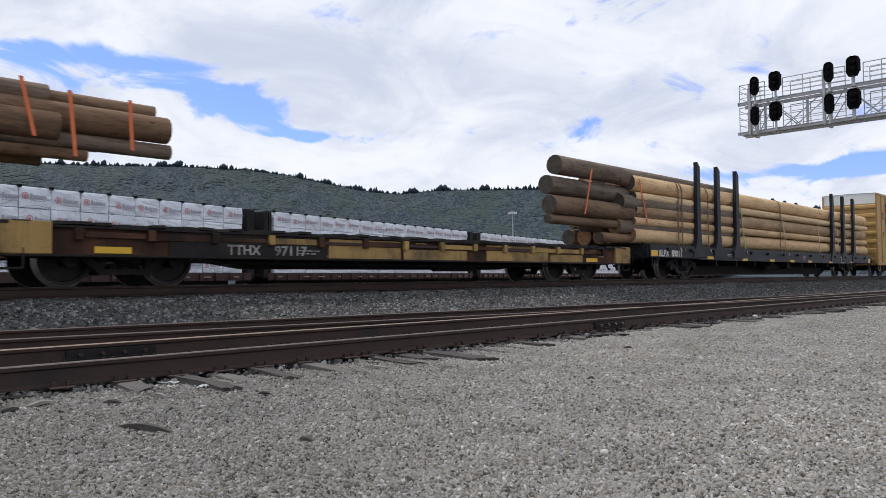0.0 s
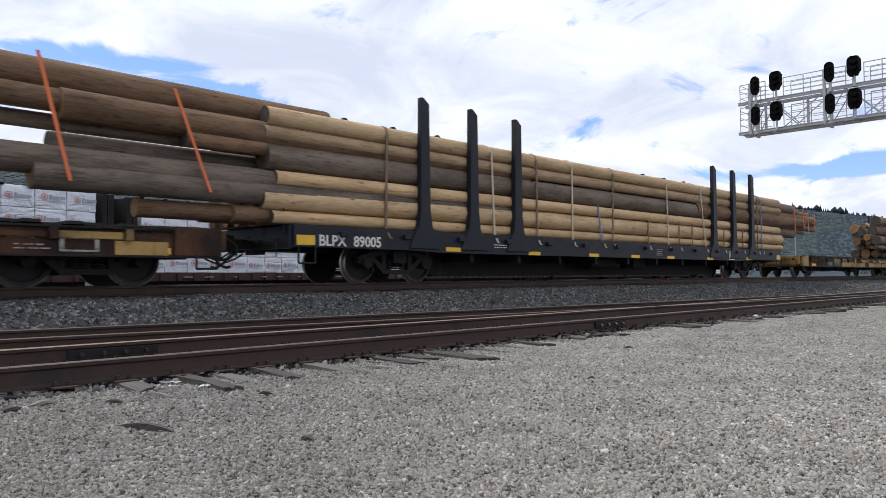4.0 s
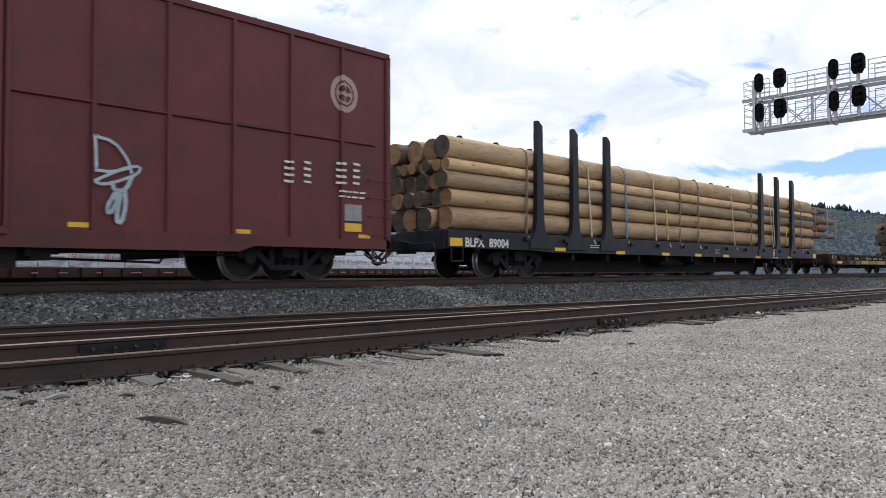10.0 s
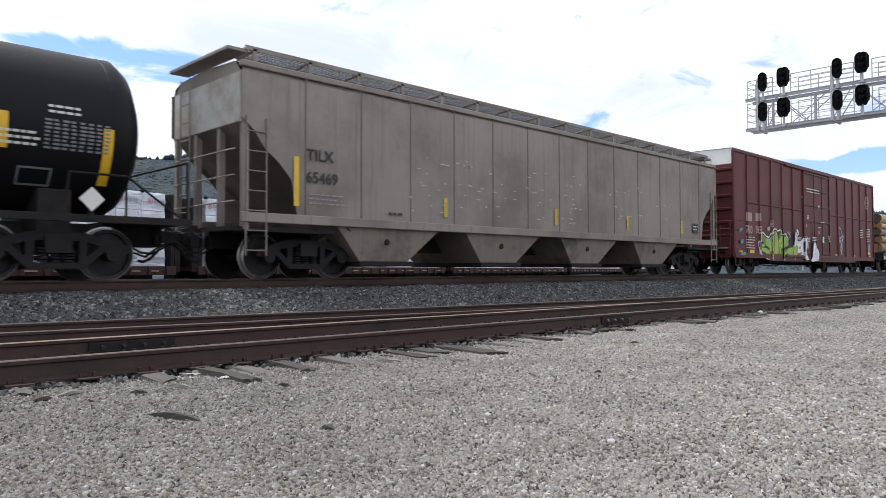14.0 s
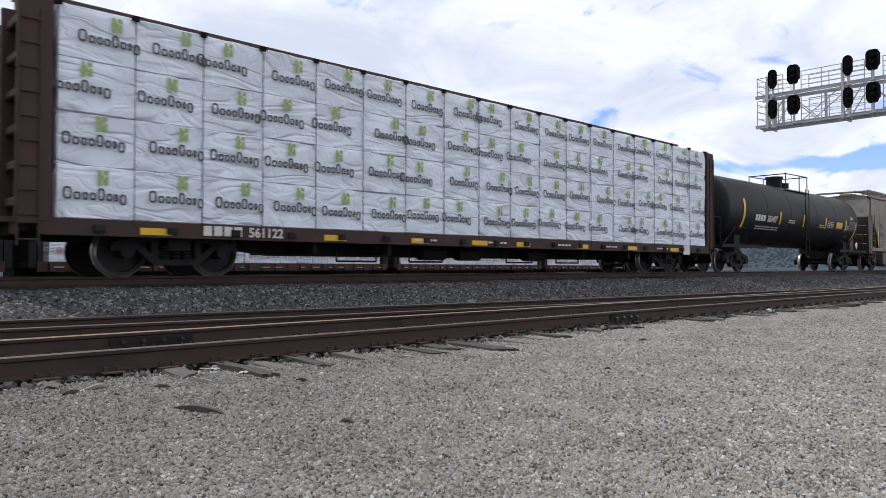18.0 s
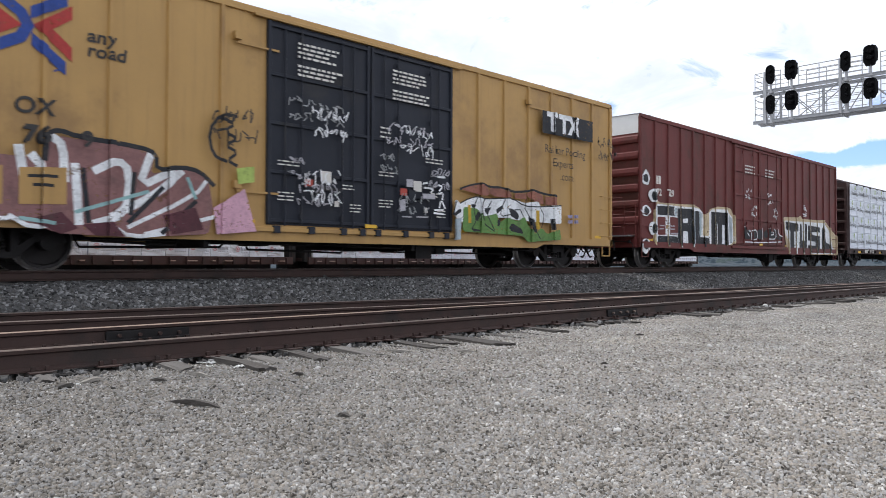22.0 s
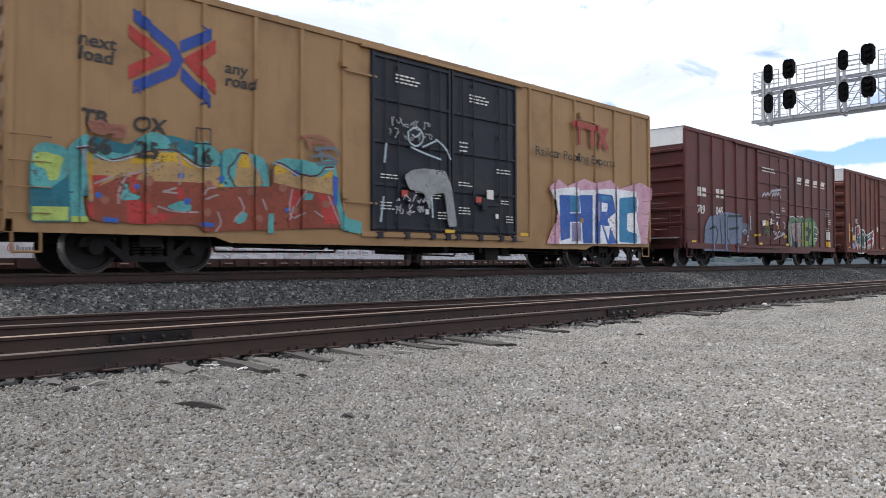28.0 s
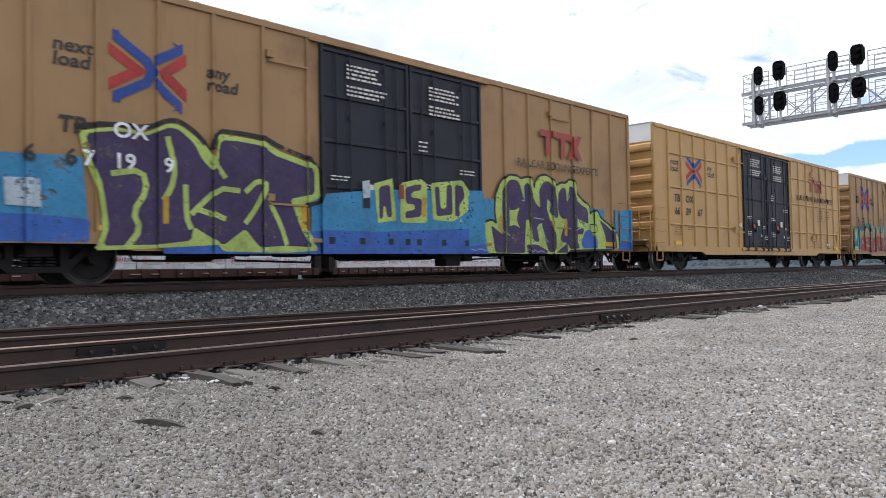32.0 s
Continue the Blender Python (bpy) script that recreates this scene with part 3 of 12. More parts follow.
def rail(name, pts, z, parent, top, label=""):
    """A rail swept along (x, y) points; the running surface takes the second material."""
    bm = B()
    rings = []
    for i, (x, y) in enumerate(pts):
        a, b = pts[max(i - 1, 0)], pts[min(i + 1, len(pts) - 1)]
        t = Vector((b[0] - a[0], b[1] - a[1])).normalized()
        nrm = Vector((-t.y, t.x))
        rings.append([bm.verts.new((x + nrm.x * w, y + nrm.y * w, z + h)) for w, h in RAIL_PROF])
    n = len(RAIL_PROF)
    for a, b in zip(rings, rings[1:]):
        for i in range(n):
            f = bm.faces.new((a[i], a[(i + 1) % n], b[(i + 1) % n], b[i]))
            f.material_index = 1 if i in (6, 7, 8) else 0
    bm.faces.new(rings[0][::-1])
    bm.faces.new(rings[-1])
    return part(name, bm, [RAIL, top], parent, label)


def tie_mesh(k):
    """A split and weathered tie, two units long, with ragged ends and grooves along the grain."""
    rnd = random.Random(k)
    bm = B()
    groove = [rnd.uniform(-0.016, 0.0) for _ in range(6)]
    jag = [[rnd.uniform(-0.02, 0.07) for _ in range(8)] for _ in range(2)]
    rings = []
    n = 9
    for r in range(n):
        t = r / (n - 1)
        wear = 0.02 * max(0.0, 1 - 7 * min(t, 1 - t)) * rnd.uniform(0.2, 1.0)
        ring = [(-0.11 + 0.044 * i + rnd.uniform(-0.005, 0.005), groove[i] + rnd.uniform(-0.004, 0.004) - wear * (1.6 if i in (0, 5) else 1)) for i in range(6)] + [(0.115, -0.16), (-0.115, -0.16)]
        e = jag[0] if r == 0 else [-q for q in jag[1]] if r == n - 1 else [0] * 8
        rings.append([(x, -1 + 2 * t + e[i] * (0.4 if i > 5 else 1), z) for i, (x, z) in enumerate(ring)])
    loft(bm, rings)
    return mesh_of(bm, [TIE, TIEPALE][k % 2])


def joint_bar(parent, x, y, z, length=0.9, bolts=None):
    bm = B()
    box(bm, x, x + length, y - 0.045, y - 0.012, z + 0.03, z + 0.125)
    box(bm, x, x + length, y - 0.062, y - 0.012, z + 0.018, z + 0.04)
    bar = part("joint_bar", bm, STEEL, parent, bevel=0.004)
    for i in range(4):
        bm = B()
        tube(bm, (x + length * (0.14 + 0.24 * i), y - 0.045, z + 0.078), (x + length * (0.14 + 0.24 * i), y - 0.085, z + 0.078), 0.02, 6)
        part("bolt", bm, bolts or RAIL, bar)


def build_tracks():
    rnd = random.Random(4)
    near = thing("near_track", "rusty little-used yard track with weathered wooden ties", "railway track", kind="structure")
    lead = thing("turnout_track", "rusty diverging track of a turnout joining the near track", "railway track", kind="structure")
    main = thing("main_track", "main railway track on a raised bed of grey ballast", "railway track", kind="structure")
    xs = [-30, -15] + [-6 + 1.0 * i for i in range(50)] + [60, 100, 200, 400]
    rail("rail", [(x, NEAR_A) for x in xs], 0.03, near, RAILDULL)
    rail("rail", [(x, NEAR_B) for x in xs], 0.03, near, RUSTHEAD)
    ls = [-30, -15] + [-6 + 1.0 * i for i in range(44)]
    rail("rail", [(x, NEAR_A + 0.09 + spread(x)) for x in ls], 0.03, lead, RAILDULL)
    rail("rail", [(x, NEAR_B + 0.09 + spread(x)) for x in ls], 0.03, lead, RAILDULL)
    for s in (-1, 1):
        rail("rail", [(x, TRACK_Y + s * GAUGE) for x in (-150, -40, 0, 20, 40, 80, 200, 420)], RAIL_Z - 0.172, main, RAILTOP)
    joint_bar(near, 2.48, NEAR_B, 0.03, 0.87)
    joint_bar(near, 9.2, NEAR_A, 0.03, 0.82, RAILDULL)
    joint_bar(near, 25.2, NEAR_A, 0.03, 0.85)
    ties = [tie_mesh(k) for k in range(6)]
    ends = [(-2.7, 5.5), (-2.2, 5.3), (-1.75, 5.6), (-1.3, 5.4), (-0.85, 5.55), (-0.35, 5.3), (0.1, 5.5), (0.55, 5.4), (1.0, 5.6), (1.46, 5.62), (1.95, 5.72), (2.40, 5.5), (2.85, 5.0), (3.25, 4.98), (3.65, 5.15), (4.10, 5.05), (4.65, 5.6), (4.88, 5.2), (5.30, 5.36), (5.66, 4.92), (6.28, 5.28), (6.82, 5.38), (7.23, 5.32), (7.84, 5.48), (8.3, 5.6), (8.65, 5.76), (8.95, 5.7), (9.35, 5.55)]
    x = 9.8
    while x < 46:
        ends.append((x, NEAR_A - rnd.uniform(0.25, 0.75)))
        x += 0.47 + rnd.uniform(-0.06, 0.06)
    for x, y0 in ends:
        y1 = (NEAR_B + spread(x) + 0.6 if 3 < x < 39 else NEAR_B + 0.55) + rnd.uniform(-0.1, 0.2)
        wide = 0.95 if abs(x - 5.66) < 0.01 else rnd.uniform(0.5, 0.85)
        part("tie", ties[rnd.randrange(6)], None, near, at=Matrix.Translation((x, (y0 + y1) / 2, 0.031 + rnd.uniform(-0.014, 0.004))) @ Matrix.Rotation(rnd.uniform(-0.03, 0.03), 4, "Z") @ Matrix.Rotation(rnd.uniform(-0.006, 0.006), 4, "X") @ Matrix.Diagonal((wide, (y1 - y0) / 2, 1, 1)))
        for yy in (NEAR_A, NEAR_B):
            if x < 24:
                bm = B()
                box(bm, x - 0.09, x + 0.09, yy - 0.17, yy + 0.17, 0.026, 0.036)
                for sx in (-0.05, 0.05):
                    box(bm, x + sx - 0.014, x + sx + 0.014, yy - 0.105, yy - 0.068, 0.034, 0.072)
                part("tie_plate", bm, RAIL, near)
    x = -6.0
    while x < 3:
        yc = (NEAR_A + NEAR_B) / 2 + spread(x)
        part("tie", ties[rnd.randrange(6)], None, lead, at=Matrix.Translation((x, yc, 0.015)) @ Matrix.Diagonal((1, 1.3, 1, 1)))
        x += 0.5
    x = -4.0
    while x < 70:
        part("tie", ties[rnd.randrange(6)], None, main, at=Matrix.Translation((x, TRACK_Y, RAIL_Z - 0.19 + rnd.uniform(-0.015, 0.01))) @ Matrix.Diagonal((1, 1.3, 1, 1)))
        x += 0.52


def stones(name, label, places, rnd, lo, hi, material):
    """Loose crushed stones scattered on the given places, as one joined body."""
    n = len(places)
    P = np.array(places, dtype=np.float32)
    base = np.array([(1.05, 0.75, -0.9), (-1.05, 0.75, -0.9), (-1.05, -0.75, -0.9), (1.05, -0.75, -0.9), (0.78, 0.5, 0.36), (-0.78, 0.5, 0.36), (-0.78, -0.5, 0.36), (0.78, -0.5, 0.36)], dtype=np.float32)
    size = (lo + (hi - lo) * rnd.random((n, 1, 1)) ** 1.6).astype(np.float32)
    v = base[None] * (0.8 + 0.4 * rnd.random((n, 8, 1))) + rnd.normal(0, 0.13, (n, 8, 3))
    tilt = rnd.normal(0, 0.3, (n, 2))
    v[:, :, 2] += v[:, :, 0] * tilt[:, :1] + v[:, :, 1] * tilt[:, 1:]
    a = rnd.random(n) * 6.283
    c, s = np.cos(a), np.sin(a)
    x, y = v[:, :, 0] * c[:, None] - v[:, :, 1] * s[:, None], v[:, :, 0] * s[:, None] + v[:, :, 1] * c[:, None]
    v = np.stack([x, y, v[:, :, 2]], 2) * size + P[:, None, :]
    tri = np.array([(0, 1, 5), (0, 5, 4), (1, 2, 6), (1, 6, 5), (2, 3, 7), (2, 7, 6), (3, 0, 4), (3, 4, 7), (4, 5, 6), (4, 6, 7)])
    f = (tri[None] + 8 * np.arange(n)[:, None, None]).reshape(-1)
    me = bpy.data.meshes.new(name)
    me.vertices.add(n * 8)
    me.vertices.foreach_set("co", v.reshape(-1).astype(np.float32))
    me.loops.add(len(f))
    me.loops.foreach_set("vertex_index", f.astype(np.int32))
    me.polygons.add(len(f) // 3)
    me.polygons.foreach_set("loop_start", np.arange(0, len(f), 3, dtype=np.int32))
    me.update(calc_edges=True)
    me.materials.append(material)
    tagged(new(name, me), label, "gravel", kind="stuff")


def ground_z(x, y):
    dip = min(max((y - 5.85) / 0.2, 0.0), 1.0)
    sag = min(max((y - 4.5) / 0.6, 0.0), 1.0)
    return -0.05 * dip * dip * (3 - 2 * dip) - 0.022 * sag * sag * (3 - 2 * sag) + 0.035 * (noise.noise((x * 0.45, y * 0.45, 0)) + 0.4 * noise.noise((x * 1.7, y * 1.7, 3)))


def scatter():
    rnd = np.random.default_rng(5)
    az, r = np.radians(rnd.uniform(8, 82, 240000)), 2.35 * np.exp(rnd.uniform(0, math.log(6.5), 240000))
    pts = [(x, y, ground_z(x, y) + dz) for x, y, dz in zip(r * np.cos(az), r * np.sin(az), rnd.uniform(-0.007, 0.009, 240000)) if y < 5.97][:185000]
    stones("gravel", "loose grey and tan crushed gravel", pts, rnd, 0.0052, 0.0118, STONES)
    pts = []
    while len(pts) < 16000:
        x, y = rnd.uniform(0, 26), rnd.uniform(5.75, 10.8)
        pts.append((x, y, 0.012))
    stones("gravel", "darker oily gravel between the ties and rails", pts, rnd, 0.010, 0.028, BSTONES)
    pts = []
    while len(pts) < 52000:
        x, y = 2 + 44 * rnd.random() ** 1.4, rnd.uniform(10.4, 13.0)
        z = np.interp(y, [10.3, 10.7, 12.25, 13.2], [0.02, 0.1, 0.46, 0.50])
        pts.append((x, y, z + 0.035 * noise.noise((x * 1.3, y * 1.3, 7)) + rnd.uniform(-0.005, 0.02)))
    stones("ballast_stones", "sharp grey ballast stones on the track shoulder", pts, rnd, 0.018, 0.042, BSTONES)
    # splinters of broken tie, scraps of pale plastic and a few pale lumps lying on the gravel
    for x, y, ln, rz, w in ((1.80, 4.10, 0.42, -70, 0.034), (2.345, 5.17, 0.32, -79, 0.026), (2.02, 5.14, 0.14, -54, 0.04), (2.845, 4.58, 0.1, -45, 0.03), (2.275, 3.23, 0.1, -80, 0.03), (4.46, 5.3, 0.27, -57, 0.05), (4.9, 4.81, 0.17, -35, 0.03), (1.45, 5.33, 0.14, 15, 0.07), (1.67, 5.45, 0.24, 25, 0.05), (5.14, 3.4, 0.07, -45, 0.025), (7.4, 4.4, 0.12, -30, 0.03), (3.45, 5.2, 0.12, 10, 0.04)):
        bm = B()
        box(bm, -ln / 2, ln / 2, -w / 2, w / 2, 0, 0.022 if ln < 0.4 else 0.034)
        bmesh.ops.subdivide_edges(bm, edges=[e for e in bm.edges if e.calc_length() > ln * 0.8], cuts=4)
        r2 = random.Random(int(x * 100))
        for v in bm.verts:
            k = 1 - 0.9 * abs(v.co.x / ln * 2) ** 1.5
            v.co.y = v.co.y * k + r2.uniform(-0.004, 0.004)
            v.co.z = v.co.z * k + r2.uniform(0, 0.006)
        ob = new("wood_splinter", mesh_of(bm, TIE if ln < 0.15 or ln > 0.4 else SPLINTER))
        ob.matrix_basis = pose(x, y, ground_z(x, y) + 0.011, 0, 0, rz)
        tagged(ob, "grey splinter of broken tie timber lying on gravel", "wood piece", "splinters on the gravel")
    for x, y, r in ((14.66, 5.86, 0.06), (3.1, 1.98, 0.022), (3.14, 4.75, 0.022), (2.345, 4.5, 0.014), (5.06, 3.84, 0.018), (5.3, 4.6, 0.02), (3.2, 2.9, 0.018), (7.1, 3.4, 0.025)):
        bm = B()
        bmesh.ops.create_icosphere(bm, subdivisions=2, radius=r)
        for v in bm.verts:
            v.co *= 1 + 0.35 * noise.noise(v.co * 30 + Vector((x, y, 0)))
            v.co.z *= 0.75
        ob = new("pale_stone", mesh_of(bm, CONCRETE))
        ob.matrix_basis = pose(x, y, ground_z(x, y) + r * 0.45)
        tagged(ob, "pale lump of stone lying on the gravel", "stone", "pale stones")
    r2 = random.Random(77)
    for x, y, ln, rz in ((2.68, 5.74, 0.17, -45), (2.73, 5.28, 0.1, 20), (2.79, 5.3, 0.06, 70), (2.57, 5.45, 0.07, -60), (1.52, 5.28, 0.03, 0)):
        bm = B()
        n = 5
        top = [[bm.verts.new((ln * (i / n - 0.5), 0.022 * (j - 0.5) * (1 - 0.6 * abs(2 * i / n - 1)), 0.008 + r2.uniform(0, 0.018))) for j in range(3)] for i in range(n + 1)]
        for a, b in zip(top, top[1:]):
            for j in range(2):
                bm.faces.new((a[j], b[j], b[j + 1], a[j + 1]))
        bmesh.ops.solidify(bm, geom=bm.faces[:], thickness=0.003)
        ob = new("plastic_scrap", mesh_of(bm, WHITE))
        ob.matrix_basis = pose(x, y, ground_z(x, y) + 0.008, 0, 0, rz)
        tagged(ob, "crumpled white scrap of wrap lying by the rail", "litter", "white scraps by the rail")


# ---- hills and distance ----
SKYLINE = [(-10, 2.0), (5, 2.7), (12, 3.5), (17, 4.4), (22, 5.3), (26, 5.9), (30, 6.5), (35.3, 6.85), (40, 6.9), (45, 6.9), (48.5, 6.6), (51, 6.8), (53, 7.2), (57, 7.95), (60, 8.3), (65, 8.35), (70, 8.2), (76, 8.0), (85, 8.0), (95, 7.8), (115, 6.5)]


def hill_point(az, k):
    """A point of the hillside: k from 0 at its foot to 1 at the skyline."""
    el = np.interp(az, [a for a, _ in SKYLINE], [e for _, e in SKYLINE])
    dist = 800 + 900 * k
    top = math.tan(radians(el)) * 1700
    z = top * (k ** 1.15) * (1 + (0.10 * noise.noise((az * 0.16, k * 3, 1)) + 0.05 * noise.noise((az * 0.5, k * 8, 5))) * math.sin(math.pi * min(k, 1)))
    return Vector((dist * math.cos(radians(az)), dist * math.sin(radians(az)), z))


def build_hill():
    bm = B()
    azs = [-10 + 0.75 * i for i in range(167)]
    ks = [i / 24 for i in range(25)]
    g = [[bm.verts.new(hill_point(a, k)) for k in ks] for a in azs]
    for i in range(len(azs) - 1):
        for j in range(len(ks) - 1):
            bm.faces.new((g[i][j], g[i + 1][j], g[i + 1][j + 1], g[i][j + 1]))
    for i in range(len(azs) - 1):
        a, b = bm.verts.new(g[i][-1].co * 1.5), bm.verts.new(g[i + 1][-1].co * 1.5)
        a.co.z = b.co.z = -5
        bm.faces.new((g[i][-1], g[i + 1][-1], b, a))
    tagged(new("hill", mesh_of(bm, HAZY_HILL, True)), "long wooded ridge behind the rail yard, tinted haze blue", "hill", kind="structure")
    rnd = random.Random(8)
    verts, faces = [], []

    def crown(p, h, r, tall):
        n = 5
        if tall:
            rings = [(0.06, 0.55), (0.30, 1.0), (0.62, 0.55)]
        else:
            rings = [(0.05, 0.6), (0.35, 1.0), (0.7, 0.8)]
        s = len(verts)
        turn = rnd.random() * 6
        for zz, rr in rings:
            for i in range(n):
                a = turn + 6.283 * i / n
                q = r * rr * rnd.uniform(0.7, 1.25)
                verts.append((p.x + q * math.cos(a), p.y + q * math.sin(a), p.z + h * zz * rnd.uniform(0.85, 1.15) - 1))
        verts.append((p.x, p.y, p.z + h))
        for k in range(len(rings) - 1):
            for i in range(n):
                faces.append((s + k * n + i, s + k * n + (i + 1) % n, s + (k + 1) * n + (i + 1) % n, s + (k + 1) * n + i))
        for i in range(n):
            faces.append((s + 2 * n + i, s + 2 * n + (i + 1) % n, s + 3 * n))

    kinds = []
    for i in range(20000):
        az = rnd.uniform(8, 84)
        k = rnd.random() ** 0.75
        lush = noise.noise((az * 0.35, k * 4, 9))
        lush = lush + 0.5 * noise.noise((az * 1.6, k * 14, 3)) + rnd.uniform(-0.12, 0.12) - 0.25 * (k - 0.6)
        tall = lush > 0.02
        h = rnd.uniform(6.5, 9.5) if tall else rnd.uniform(5, 7)
        crown(hill_point(az, k) - Vector((0, 0, h * 0.66)), h, rnd.uniform(5.2, 7.4) if tall else rnd.uniform(6.0, 9.0), tall)
        kinds += [1 if lush < -0.08 else 0] * 15
    for i in range(900):
        az = rnd.uniform(5, 88)
        tall = rnd.random() < 0.6
        kinds += [0] * 15
        h = rnd.uniform(5, 11) * (1.4 if noise.noise((az * 0.9, 0, 4)) > 0.1 else 0.8)
        crown(hill_point(az, 0.985), h, h * (0.22 if tall else 0.5), tall)
    me = bpy.data.meshes.new("forest")
    me.from_pydata(verts, [], faces)
    me.materials.append(HAZY_CONIFER)
    me.materials.append(HAZY_LEAFY)
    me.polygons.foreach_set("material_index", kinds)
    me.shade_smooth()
    tagged(new("forest", me), "dense dark green conifers and leafy trees on the ridge, tinted haze blue", "forest", kind="stuff")


def light_mast(az, dist, h):
    m = thing("floodlight_mast", "tall grey yard floodlight mast with a ring of lamps", "light mast", pose(dist * math.cos(radians(az)), dist * math.sin(radians(az)), 0), "yard floodlight masts")
    part("pole", tube(B(), (0, 0, 0), (0, 0, h), 0.28, 8, 0.14), GALV, m)
    bm = B()
    tube(bm, (0, 0, h), (0, 0, h + 0.25), 0.9, 10)
    part("lamp_ring", bm, GALV, m)
    for i in range(5):
        a = 6.283 * i / 5
        bm = B()
        box(bm, -0.35, 0.35, -0.25, 0.25, -0.5, 0)
        part("floodlight", bm, WHITE, m, at=pose(1.0 * math.cos(a), 1.0 * math.sin(a), h, 0, 0, math.degrees(a)))


def signal_head_mesh():
    """A backplate with a round top and a tapered foot, with a folded rim."""
    bm = B()
    out = [(0.205 * math.cos(a), 0.25 + 0.22 * math.sin(a)) for a in [math.pi * q / 10 for q in range(11)]] + [(-0.205, -0.26), (-0.09, -0.46), (0.09, -0.46), (0.205, -0.26)]
    slab(bm, out, -0.02, 0.02)
    n = len(out)
    for i in range(n):
        a, b = out[i], out[(i + 1) % n]
        vs = [bm.verts.new((x * k, y, z * k)) for (x, z), k, y in ((a, 1.0, -0.02), (b, 1.0, -0.02), (b, 1.0, -0.09), (a, 1.0, -0.09))]
        bm.faces.new(vs)
        vs = [bm.verts.new((x * k, y, z * k)) for (x, z), k, y in ((a, 0.96, -0.02), (b, 0.96, -0.02), (b, 1.0, -0.09), (a, 1.0, -0.09))]
        bm.faces.new(vs[::-1])
    return mesh_of(bm, SIGBLK)


